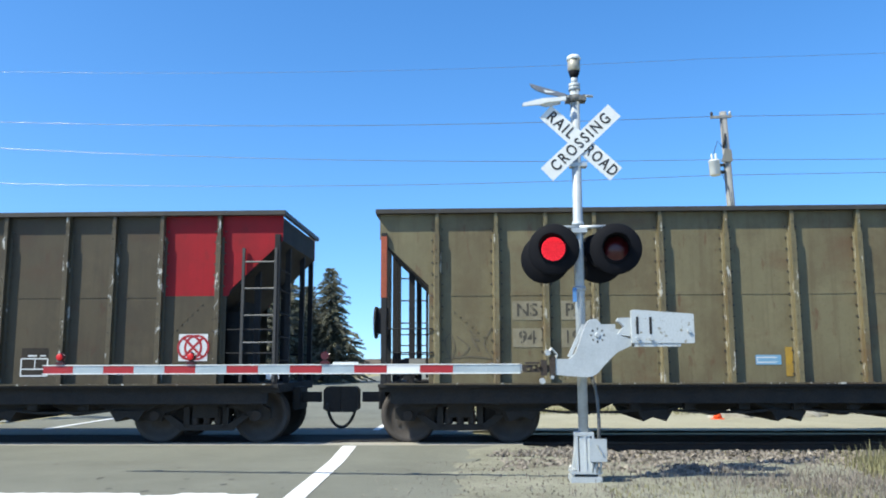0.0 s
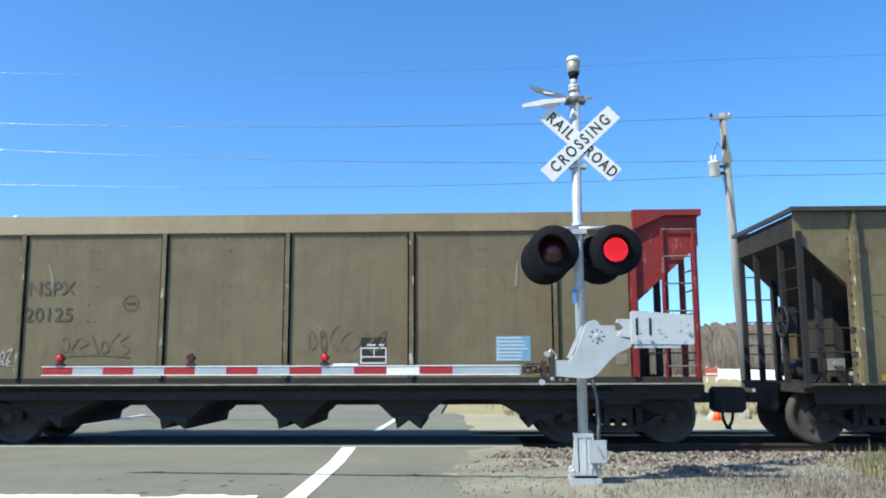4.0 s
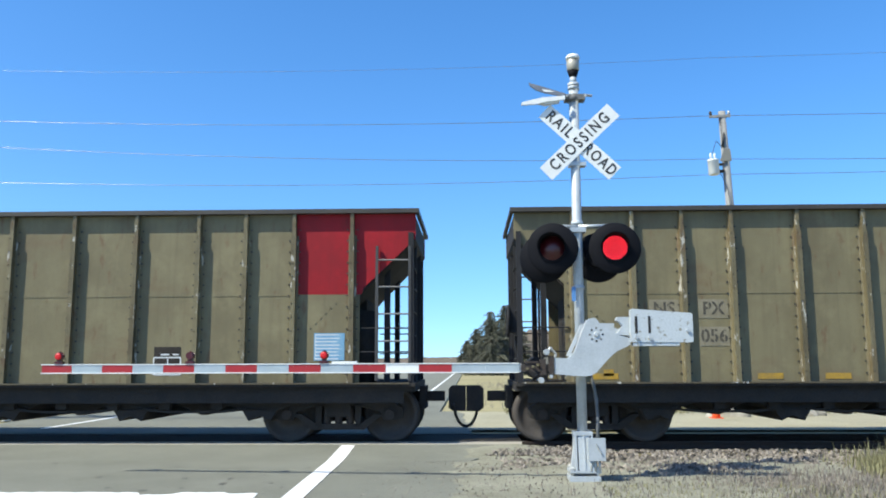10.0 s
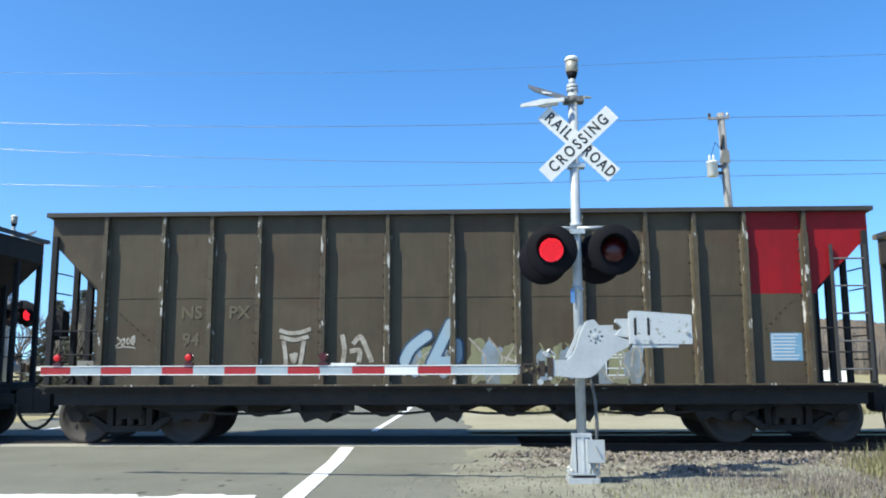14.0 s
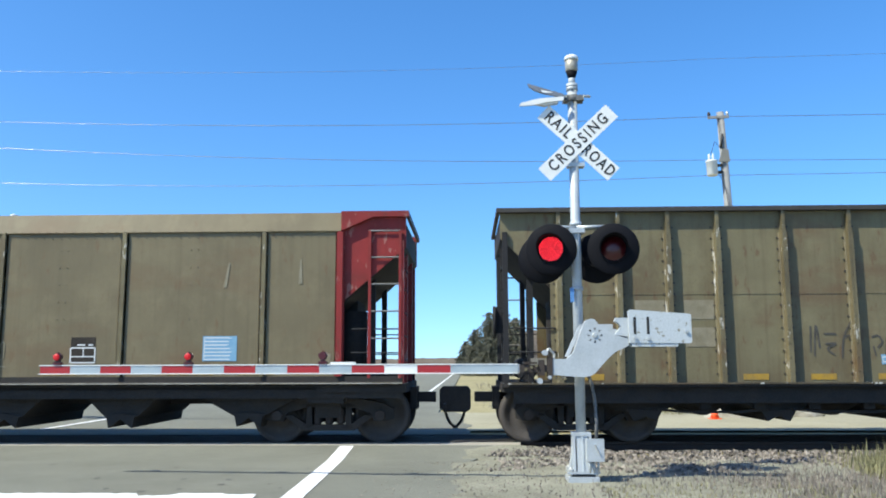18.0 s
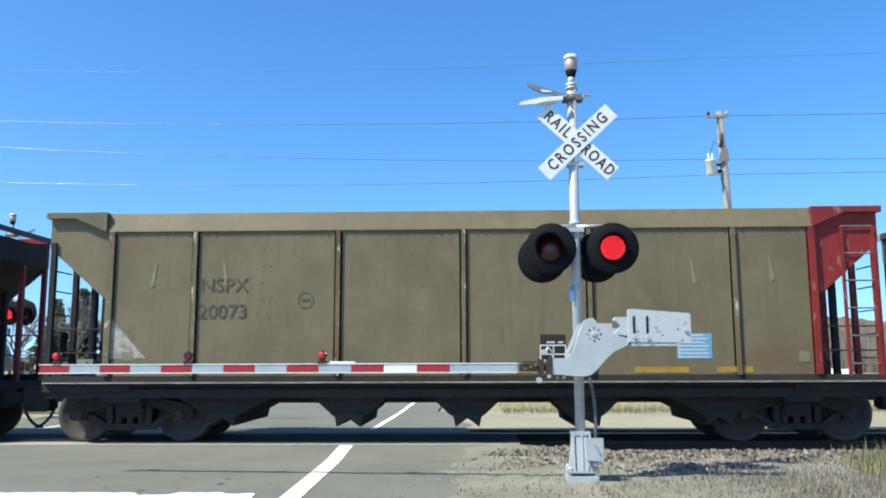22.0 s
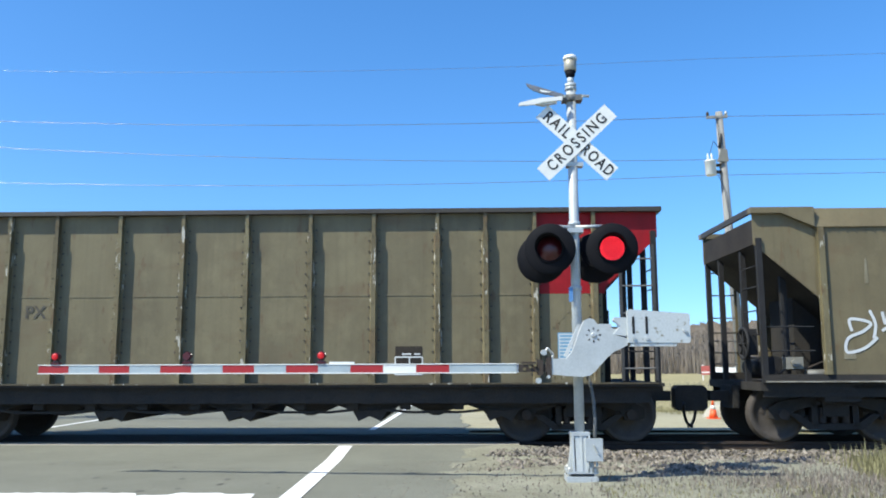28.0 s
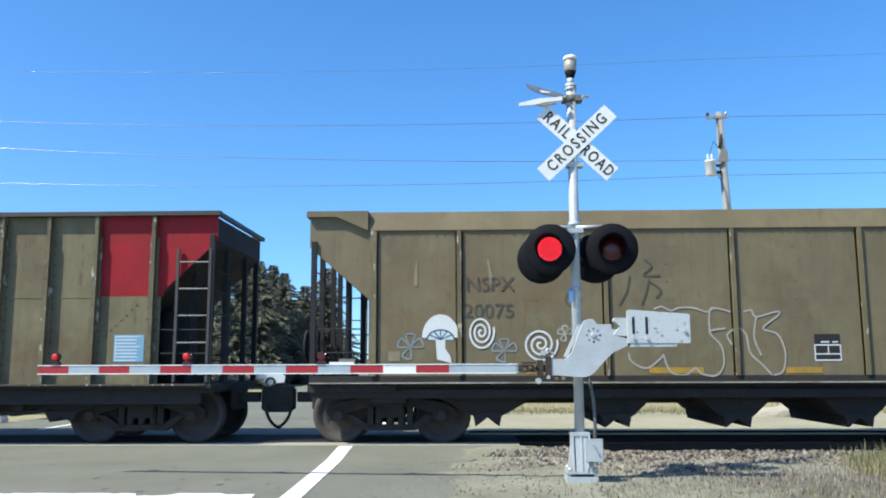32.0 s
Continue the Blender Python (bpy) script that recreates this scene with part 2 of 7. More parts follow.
NEEDLE = material("spruce_needles", (0.105, 0.107, 0.076), 0.9, 0, (0.185, 0.178, 0.138), 0.8, 0.8, 6, 0.0, island=0.45)
BARK = material("tree_bark", (0.082, 0.066, 0.054), 0.9, 0, (0.050, 0.041, 0.035), 3, 0.7, 25, 0.4)
TWIG = material("bare_twigs", (0.19, 0.165, 0.14), 0.9, 0, (0.13, 0.11, 0.09), 2, 0.6, 12, 0.0)
WOODS = material("far_bare_woods", (0.135, 0.112, 0.088), 1.0, 0, (0.088, 0.073, 0.060), 0.12, 0.8, 1.2, 0.6)
POLEWOOD = material("weathered_pole_wood", (0.27, 0.27, 0.26), 0.9, 0, (0.13, 0.125, 0.12), 3, 0.8, 30, 0.3, True)
WIRE = material("bare_aluminium_wire", (0.30, 0.30, 0.31), 0.36, 1.0, None, 3, 0.2, 30, 0.0)
CARWHITE = material("white_car_lacquer", (0.75, 0.77, 0.79), 0.25, 0, (0.68, 0.70, 0.72), 1, 0.3, 30, 0.0, False, 0.0, 0.5, speckle=0.04)
CARGLASS = material("dark_car_glass", (0.02, 0.025, 0.03), 0.08, 0, None, 2, 0.2, 10, 0.0)
ORANGE = material("orange_plastic", (0.80, 0.11, 0.03), 0.5, 0, (0.6, 0.08, 0.02), 6, 0.4, 60, 0.03)
CONCRETE = material("pale_concrete", (0.34, 0.32, 0.27), 0.9, 0, (0.26, 0.245, 0.20), 3, 0.6, 40, 0.3)
BLUE = material("blue_sign", (0.09, 0.22, 0.46), 0.45, 0, None, 6, 0.3, 60, 0.03)
for m in (RAIL, ASPHALT, GRAVEL, BALLAST, NEEDLE, STRAW, FIELD, WOODS):
    m.node_tree.nodes["Principled BSDF"].inputs["Specular IOR Level"].default_value = 0.12


# ---- shapes ----
def box(bm, x0, x1, y0, y1, z0, z1):
    v = [bm.verts.new((x, y, z)) for x in (x0, x1) for y in (y0, y1) for z in (z0, z1)]
    for f in ((0, 1, 3, 2), (4, 6, 7, 5), (0, 4, 5, 1), (2, 3, 7, 6), (0, 2, 6, 4), (1, 5, 7, 3)):
        bm.faces.new([v[i] for i in f])


def slab(bm, pts, a, b, axis="y"):
    """A polygon in the upright plane (or the ground plane for axis z), given thickness from a to b."""
    def at(p, q, c):
        return (p, c, q) if axis == "y" else (p, q, c) if axis == "z" else (c, p, q)
    lo = [bm.verts.new(at(p, q, a)) for p, q in pts]
    hi = [bm.verts.new(at(p, q, b)) for p, q in pts]
    bm.faces.new(lo)
    bm.faces.new(hi[::-1])
    for i in range(len(pts)):
        j = (i + 1) % len(pts)
        bm.faces.new((lo[j], lo[i], hi[i], hi[j]))


def tube(bm, p0, p1, r, n=8, r2=None):
    p0, p1 = Vector(p0), Vector(p1)
    r2 = r if r2 is None else r2
    q = (p1 - p0).to_track_quat("Z", "Y")
    a, b = [], []
    for i in range(n):
        c = Vector((math.cos(math.tau * i / n), math.sin(math.tau * i / n), 0))
        a.append(bm.verts.new(p0 + q @ (c * r)))
        b.append(bm.verts.new(p1 + q @ (c * r2)))
    for i in range(n):
        bm.faces.new((a[i], a[(i + 1) % n], b[(i + 1) % n], b[i])).smooth = n > 6
    bm.faces.new(a[::-1])
    bm.faces.new(b)


def chain(bm, pts, r, n=6):
    for p, q in zip(pts, pts[1:]):
        tube(bm, p, q, r, n)


def lathe(bm, profile, n=24, axis="y"):
    """Turn (radius, along) pairs about an axis."""
    rings = []
    for r, a in profile:
        ring = []
        for i in range(n):
            c, s = r * math.cos(math.tau * i / n), r * math.sin(math.tau * i / n)
            ring.append(bm.verts.new((c, a, s) if axis == "y" else (c, s, a)))
        rings.append(ring)
    for p, q in zip(rings, rings[1:]):
        for i in range(n):
            bm.faces.new((p[i], p[(i + 1) % n], q[(i + 1) % n], q[i])).smooth = True
    bm.faces.new(rings[0])
    bm.faces.new(rings[-1])


def pipe(bm, pts, r, n=6):
    """One bent pipe through the points."""
    rings = []
    for i, p in enumerate(pts):
        d = (pts[min(i + 1, len(pts) - 1)] - pts[max(i - 1, 0)]).normalized()
        q = d.to_track_quat("Z", "Y")
        rings.append([bm.verts.new(p + q @ Vector((r * math.cos(math.tau * k / n), r * math.sin(math.tau * k / n), 0))) for k in range(n)])
    for a, b in zip(rings, rings[1:]):
        for k in range(n):
            bm.faces.new((a[k], a[(k + 1) % n], b[(k + 1) % n], b[k])).smooth = True
    bm.faces.new(rings[0])
    bm.faces.new(rings[-1])


def mesh_of(name, bm, mat):
    bmesh.ops.recalc_face_normals(bm, faces=bm.faces)
    me = bpy.data.meshes.new(name)
    bm.to_mesh(me)
    bm.free()
    me.materials.append(mat)
    return me


def part(name, bm, mat, parent=None, label="", at=None):
    ob = new(name, mesh_of(name, bm, mat))
    ob.parent = parent
    if at is not None:
        ob.matrix_basis = at
    return tagged(ob, label)


def again(ob, at):
    """The same part once more, elsewhere on its thing."""
    o = new(ob.name.split(".")[0], ob.data)
    o.parent = ob.parent
    o.matrix_basis = at
    return o


def bm_new():
    return bmesh.new()


def text_mesh(text, size, mat, bold=0.0, shear=0.0, deep=0.0, spacing=1.0):
    cu = bpy.data.curves.new("lettering", "FONT")
    cu.body, cu.size, cu.align_x, cu.align_y, cu.offset, cu.shear, cu.extrude = text, size, "CENTER", "CENTER", bold, shear, deep
    cu.space_character, cu.resolution_u = spacing, 3
    ob = bpy.data.objects.new("lettering", cu)
    scene.collection.objects.link(ob)
    me = bpy.data.meshes.new_from_object(ob)
    bpy.data.objects.remove(ob)
    bpy.data.curves.remove(cu)
    me.materials.clear()
    me.materials.append(mat)
    return me


def lettering(name, text, size, mat, parent, x, y, z, bold=0.0, shear=0.0, turn=0.0, spacing=1.0, label="", widen=1.0):
    ob = new(name, text_mesh(text, size, mat, bold, shear, 0.0, spacing))
    ob.parent = parent
    ob.matrix_basis = Matrix.Translation((x, y, z)) @ Matrix.Rotation(radians(90), 4, "X") @ Matrix.Rotation(radians(turn), 4, "Z") @ Matrix.Diagonal((widen, 1, 1, 1))
    return tagged(ob, label)


def thing(name, label, category, group="", at=None):
    e = new(name)
    e.empty_display_size = 0.3
    if at is not None:
        e.matrix_basis = at
    return tagged(e, label, category, group)


# ---- ground, road and track ----
TRACK_Y, RAIL_Z = 15.275, 0.075


def sheet(name, mat, x0, x1, y0, y1, nx, ny, height, label, kind="structure", category="ground"):
    bm = bm_new()
    g = [[bm.verts.new((x0 + (x1 - x0) * i / nx, y0 + (y1 - y0) * j / ny, height(x0 + (x1 - x0) * i / nx, y0 + (y1 - y0) * j / ny))) for j in range(ny + 1)] for i in range(nx + 1)]
    for i in range(nx):
        for j in range(ny):
            bm.faces.new((g[i][j], g[i + 1][j], g[i + 1][j + 1], g[i][j + 1])).smooth = True
    return tagged(part(name, bm, mat), label, category, "", kind)


ground = sheet("ground", FIELD, -1500, 1500, -60, 3000, 60, 60, lambda x, y: -0.06, "pale dry grassland running flat to the horizon")
verge = sheet("verge", GRAVEL, -1.0, 26, -8, 13.3, 180, 150, lambda x, y: 0.03 * min(0, x) + 0.03 * min(1, max(0.3, x)) * noise.noise((x * 0.9, y * 0.9, 0)) + 0.014 * noise.noise((x * 4, y * 4, 3)) + 0.006 * noise.noise((x * 11, y * 11, 3)) + 0.006 - 0.05 * max(0, min(1, y - 12.2)), "pale sandy gravel verge beside the road")
bed = sheet("ballast_bed", BALLAST, 0.05, 80, 12.6, 18.3, 200, 30, lambda x, y: 0.02 * noise.noise((x * 3, y * 3, 1)) + (-0.06 if 13.6 < y < 17 else -0.10), "crushed stone ballast under the rails, coloured dark for the train's shade")
bed_b = sheet("ballast_bed", BALLAST, -80, -11.4, 12.6, 18.3, 150, 30, lambda x, y: 0.02 * noise.noise((x * 3, y * 3, 1)) + (-0.06 if 13.6 < y < 17 else -0.10), "crushed stone ballast under the rails, coloured dark for the train's shade")
yard = sheet("gravel_lot", material("pale_sandy_gravel", (0.31, 0.287, 0.195), 1.0, 0, (0.235, 0.215, 0.14), 0.5, 0.8, 25, 0.5), -1.2, 60, 18.0, 24.5, 120, 26, lambda x, y: -0.012 + 0.012 * noise.noise((x * 1.5, y * 1.5, 2)), "pale sandy gravel beside the track")

bm = bm_new()
edge = [(0.04 + 0.13 * noise.noise((y * 0.9, 2, 0)) + 0.06 * noise.noise((y * 4.1, 7, 0)), y) for y in [-12 + 0.15 * i for i in range(174)]]
slab(bm, [(-11.5, -12)] + edge[:-1] + [(0.04, 13.98), (-11.5, 13.98)], -0.12, 0.0, "z")
road = tagged(part("road", bm, ASPHALT), "worn grey asphalt road up to the level crossing", "road", "", "structure")
bm = bm_new()
far_edge = [(0.06 + 0.35 * noise.noise((y * 0.8, 6, 0)) + 0.1 * noise.noise((y * 4, 2, 0)) - 0.04 * (y - 16.25), y) for y in [16.25 + 0.25 * i for i in range(34)]]
slab(bm, [(-11.5, 16.25)] + far_edge + [(-11.5, 24.5)], -0.12, 0.0, "z")
slab(bm, [(-10.6, 24.5), (-0.9, 24.5), (-0.9, 600), (-10.6, 600)], -0.12, 0.0, "z")
slab(bm, [(-80, 24.5), (-10.6, 24.5), (-10.6, 31.5), (-80, 31.5)], -0.12, 0.0, "z")
road_b = tagged(part("road", bm, ASPHALT), "worn grey asphalt road beyond the rails", "road", "", "structure")
bm = bm_new()
slab(bm, [(-11.5, 14.62), (0.9, 14.62), (0.9, 15.93), (-11.5, 15.93)], -0.12, RAIL_Z - 0.004, "z")
panel_mesh = bm
bm = bm_new()
near_ring, far_ring = [[bm.verts.new((x, y, z)) for x, z in ((-11.49, -0.1), (x1, -0.1), (x1, top), (-11.49, top))] for y, x1, top in ((12.4, 0.03, 0.0006), (13.979, 0.80, RAIL_Z))]
bm.faces.new(near_ring)
bm.faces.new(far_ring[::-1])
for i in range(4):
    bm.faces.new((near_ring[i], far_ring[i], far_ring[(i + 1) % 4], near_ring[(i + 1) % 4]))
bmesh.ops.recalc_face_normals(bm, faces=bm.faces)
tagged(part("crossing_ramp", bm, ASPHALT), "asphalt rising gently to the rails", "road", "", "structure")
bm = bm_new()
slab(bm, [(16.08, -0.1), (16.08, RAIL_Z - 0.004), (17.9, 0.0006), (17.9, -0.05)], -11.49, 0.03, "x")
tagged(part("crossing_ramp", bm, ASPHALT), "asphalt falling gently away from the rails", "road", "", "structure")
bm = panel_mesh
RUBBERPANEL = material("dark_crossing_rubber", (0.038, 0.036, 0.033), 0.9, 0, (0.055, 0.050, 0.042), 2, 0.7, 60, 0.3)
RUBBERPANEL.node_tree.nodes["Principled BSDF"].inputs["Specular IOR Level"].default_value = 0.12
tagged(part("crossing_panel", bm, RUBBERPANEL), "dark worn crossing panel between the rails", "crossing panel", "", "structure")
bm = bm_new()
slab(bm, [(-1.53, -12), (-1.29, -12), (-1.888, 12.4), (-2.123, 12.4)], 0.004, 0.008, "z")
ramp_end = [[bm.verts.new((x, y, z + d)) for x in xs] for xs, y, z in (((-2.123, -1.888), 12.4, 0.004), ((-2.16, -1.925), 13.9, RAIL_Z - 0.004)) for d in (0.0, 0.004)]
for a, b in ((0, 1), (1, 3), (3, 2), (2, 0)):
    bm.faces.new((ramp_end[a][0], ramp_end[a][1], ramp_end[b][1], ramp_end[b][0]))
for j in (0, 1):
    bm.faces.new([ramp_end[i][j] for i in (0, 1, 3, 2)])
tagged(part("edge_line", bm, ROADPAINT), "white painted edge line on the near road", "road marking", "", "structure")
bm = bm_new()
slab(bm, [(-2.14, 18.0), (-2.0, 18.0), (-1.88, 24), (-1.85, 200), (-2.0, 200), (-2.02, 24)], 0.004, 0.008, "z")
slab(bm, [(-9.62, 18.3), (-9.48, 18.3), (-9.5, 24), (-9.64, 24)], 0.004, 0.008, "z")
tagged(part("edge_line", bm, ROADPAINT), "white painted edge lines beyond the rails", "road marking", "", "structure")
bm = bm_new()
rnd = random.Random(3)
edge = [(-5.65 + 0.08 * i, 9.33 + rnd.uniform(-0.03, 0.03) - (0.16 if -3.70 < -5.65 + 0.08 * i < -3.28 else 0.0) - (0.05 if -5.65 + 0.08 * i > -2.7 else 0.0)) for i in range(42)]
slab(bm, [(-5.65, 8.75), (-2.32, 8.75)] + edge[::-1], 0.004, 0.008, "z")
tagged(part("stop_line", bm, ROADPAINT), "worn white stop line across the lane", "road marking", "", "structure")
for side in (-1, 1):
    y = TRACK_Y + side * 0.7535
    bm = bm_new()
    prof = [(y - 0.07, -0.17), (y + 0.07, -0.17), (y + 0.07, -0.15), (y + 0.012, -0.13), (y + 0.012, -0.045), (y + 0.036, -0.035), (y + 0.036, 0), (y - 0.036, 0), (y - 0.036, -0.035), (y - 0.012, -0.045), (y - 0.012, -0.13), (y - 0.07, -0.15)]
    slab(bm, [(a, b + RAIL_Z) for a, b in prof], -150, 150, "x")
    tagged(part("rail", bm, RAIL), "polished steel running rail", "rail", "rails of the track", "structure")
bm = bm_new()
slab(bm, [(-11.5, 13.98), (0.86, 13.98), (0.90, 14.46), (-11.5, 14.46)], -0.12, RAIL_Z + 0.004, "z")
tagged(part("crossing_edge", bm, CONCRETE), "pale concrete strip along the rail", "crossing edge", "", "structure")
bm = bm_new()
for i in range(130):
    x = 0.6 + 0.56 * i
    for s in (x, -11.6 - x):
        if abs(s) < 60:
            box(bm, s, s + 0.23, TRACK_Y - 1.3, TRACK_Y + 1.3, -0.3, -0.065)
tagged(part("sleepers", bm, material("old_sleeper_wood", (0.11, 0.09, 0.075), 0.95, 0, None, 4, 0.7, 30, 0.4)), "old dark timber sleepers sunk in the ballast", "sleepers", "", "stuff")


def scatter(name, mat, n, seed, area, size, label, category, keep=lambda x, y: True, z0=-0.03):
    """Loose stones joined in one mesh."""
    rnd = random.Random(seed)
    verts, faces = [], []
    base = [Vector(p) for p in ((1, 0, 0), (-1, 0, 0), (0, 1, 0), (0, -1, 0), (0, 0, 1), (0, 0, -1))]
    tri = ((0, 2, 4), (2, 1, 4), (1, 3, 4), (3, 0, 4), (2, 0, 5), (1, 2, 5), (3, 1, 5), (0, 3, 5))
    k = 0
    while k < n:
        x, y = rnd.uniform(*area[0]), rnd.uniform(*area[1])
        if not keep(x, y):
            continue
        k += 1
        s = size * rnd.uniform(0.35, 1.0) ** 1.5
        q = Euler((rnd.random() * 6, rnd.random() * 6, rnd.random() * 6)).to_matrix()
        o = len(verts)
        d = Vector((s * rnd.uniform(0.7, 1.3), s * rnd.uniform(0.7, 1.3), s * rnd.uniform(0.5, 0.9)))
        for b in base:
            v = q @ Vector((b.x * d.x, b.y * d.y, b.z * d.z))
            verts.append((x + v.x, y + v.y, z0 + s * 0.35 + v.z))
        faces += [(a + o, b_ + o, c + o) for a, b_, c in tri]
    me = bpy.data.meshes.new(name)
    me.from_pydata(verts, [], faces)
    me.materials.append(mat)
    return tagged(new(name, me), label, category, "", "stuff")


def shoulder(x, y):
    """Gravel washed up against the end of the ramp."""
    rise = max(0.0, (y - 12.4) / 1.58)
    rim = 0.55 * rise - 0.15 + 0.3 * noise.noise((y * 1.3, 4, 0)) + 0.1 * noise.noise((y * 5, 8, 0))
    return RAIL_Z * rise * min(1.0, max(0.0, (2.4 - x) / 1.7)) + 0.012 + 0.010 * noise.noise((x * 5, y * 5, 9)) - 0.12 * max(0.0, rim - x) - 0.03 * max(0.0, x - 0.9) - 0.2 * max(0.0, 12.7 - y)


sheet("gravel_shoulder", GRAVEL, -0.6, 2.6, 12.4, 13.96, 64, 40, shoulder, "pale gravel spilling over the asphalt's end")
STONES_MIX = material("mixed_stones", (0.205, 0.182, 0.150), 0.9, 0, (0.110, 0.090, 0.076), 3.0, 0.9, 40, 0.4, island=0.65)
scatter("ballast_stones", STONES_MIX, 9000, 5, ((0.0, 14), (10.7, 13.75)), 0.050, "loose broken ballast stones beside the rails", "stones", lambda x, y: x > 0.9 * noise.noise((y * 0.7, 3, 1)) + 0.3 and y > 11.6 + 1.2 * noise.noise((x * 0.6, y * 0.4, 5)), -0.012)
scatter("shoulder_stones", STONES_MIX, 700, 8, ((0.2, 2.2), (12.7, 13.9)), 0.045, "broken stones on the gravel beside the ramp", "stones", lambda x, y: x > 0.5 * (y - 12.4) + 0.3 * noise.noise((y * 2, 1, 1)), 0.035)
scatter("verge_stones", STONES_MIX, 3000, 6, ((-0.2, 9), (8.2, 12.0)), 0.016, "small loose stones on the gravel verge", "stones", z0=0.006)
scatter("road_grit", STONES_MIX, 500, 7, ((-1.2, 0.3), (8.5, 12.4)), 0.012, "scattered grit on the road edge", "stones", z0=0.0)

bm = bm_new()
rnd = random.Random(15)
for i in range(14):
    x, y = rnd.uniform(-6.5, -0.4), rnd.uniform(8.9, 12.3)
    r0 = rnd.uniform(0.015, 0.05)
    bm.faces.new([bm.verts.new((x + r0 * rnd.uniform(0.6, 1.3) * math.cos(a), y + 1.6 * r0 * rnd.uniform(0.6, 1.3) * math.sin(a), 0.003)) for a in [math.tau * j / 9 for j in range(9)]])
tagged(part("tar_spots", bm, material("tar_stain", (0.075, 0.072, 0.062), 0.85, 0, None, 6, 0.6, 60, 0.2)), "dark tar spots on the asphalt", "stains", "", "stuff")

# ---- the train ----
LEN_A, LEN_B, LEN_C, GAP_FIT = 14.02, 14.18, 14.05, 1.68
RIBS_A = (0.99, 2.0, 2.84, 3.67, 4.78, 5.88, 6.99, 8.09, 9.18, 10.27, 11.09, 11.93, 12.93)
RIBS_B = (1.11, 2.57, 5.04, 7.18, 9.31, 11.74, 13.05)
RIBS_C = (1.16, 2.45, 3.82, 4.93, 6.04, 7.14, 8.24, 9.33, 10.42, 11.72, 12.93)
WHEEL_R, AXLE = 0.483, 0.457


def add_truck(car, x):
    """A two-axle truck; its wheelsets roll."""
    bm = bm_new()
    box(bm, -0.22, 0.22, -1.1, 1.1, 0.42, 0.72)
    tube(bm, (0, 0, 0.7), (0, 0, 0.86), 0.2, 12)
    truck = part("truck", bm, UNDER, car, "grimy cast steel two-axle truck", pose(x, 0, RAIL_Z + WHEEL_R - AXLE))
    for s in (-1, 1):
        bm = bm_new()
        y0, y1 = (0.92 * s, 1.06 * s)
        top = [(-1.12, 0.56), (-0.95, 0.66), (-0.4, 0.76), (0.4, 0.76), (0.95, 0.66), (1.12, 0.56), (1.12, 0.4), (1.0, 0.36), (0.78, 0.36), (0.72, 0.5), (0.36, 0.6), (-0.36, 0.6), (-0.72, 0.5), (-0.78, 0.36), (-1.0, 0.36), (-1.12, 0.4)]
        slab(bm, top, y0, y1)
        slab(bm, [(-0.78, 0.46), (-0.45, 0.2), (0.45, 0.2), (0.78, 0.46), (0.62, 0.46), (0.38, 0.3), (-0.38, 0.3), (-0.62, 0.46)], y0, y1)
        for px in (-0.34, 0.34):
            box(bm, px - 0.05, px + 0.05, y0, y1, 0.25, 0.65)
        f = part("side_frame", bm, UNDER, truck)
        for px in (-0.2, 0, 0.2):
            bm = bm_new()
            lathe(bm, [(0.075 if k % 2 else 0.055, 0.3 + 0.03 * k) for k in range(10)], 8, "z")
            part("coil_spring", bm, IRON, truck, "", pose(px, 0.99 * s, 0))
        for px in (-0.889, 0.889):
            bm = bm_new()
            tube(bm, (px, 0.9 * s, AXLE), (px, 1.13 * s, AXLE), 0.1, 12, 0.085)
            part("bearing_cap", bm, IRON, truck)
    for px in (-0.36, 0.36):
        bm = bm_new()
        box(bm, px - 0.06, px + 0.06, -0.85, 0.85, 0.26, 0.42)
        part("brake_beam", bm, UNDER, truck)
    for px in (-0.889, 0.889):
        bm = bm_new()
        tube(bm, (0, -0.98, 0), (0, 0.98, 0), 0.075, 10)
        ws = part("wheelset", bm, IRON, truck, "rusty steel axle with two wheels", pose(px, 0, AXLE))
        for s in (-1, 1):
            bm = bm_new()
            lathe(bm, [(0.12, 0.86 * s), (0.15, 0.80 * s), (0.36, 0.77 * s), (0.395, 0.82 * s), (WHEEL_R - 0.012, 0.825 * s), (WHEEL_R, 0.81 * s), (WHEEL_R, 0.72 * s), (WHEEL_R + 0.025, 0.705 * s), (WHEEL_R + 0.02, 0.685 * s), (0.39, 0.69 * s), (0.36, 0.74 * s), (0.12, 0.70 * s)], 28)
            for k in range(3):
                a = math.tau * k / 3
                tube(bm, (0.25 * math.cos(a), 0.76 * s, 0.25 * math.sin(a)), (0.25 * math.cos(a), 0.805 * s, 0.25 * math.sin(a)), 0.035, 8)
            part("wheel", bm, WHEELSTEEL, ws)


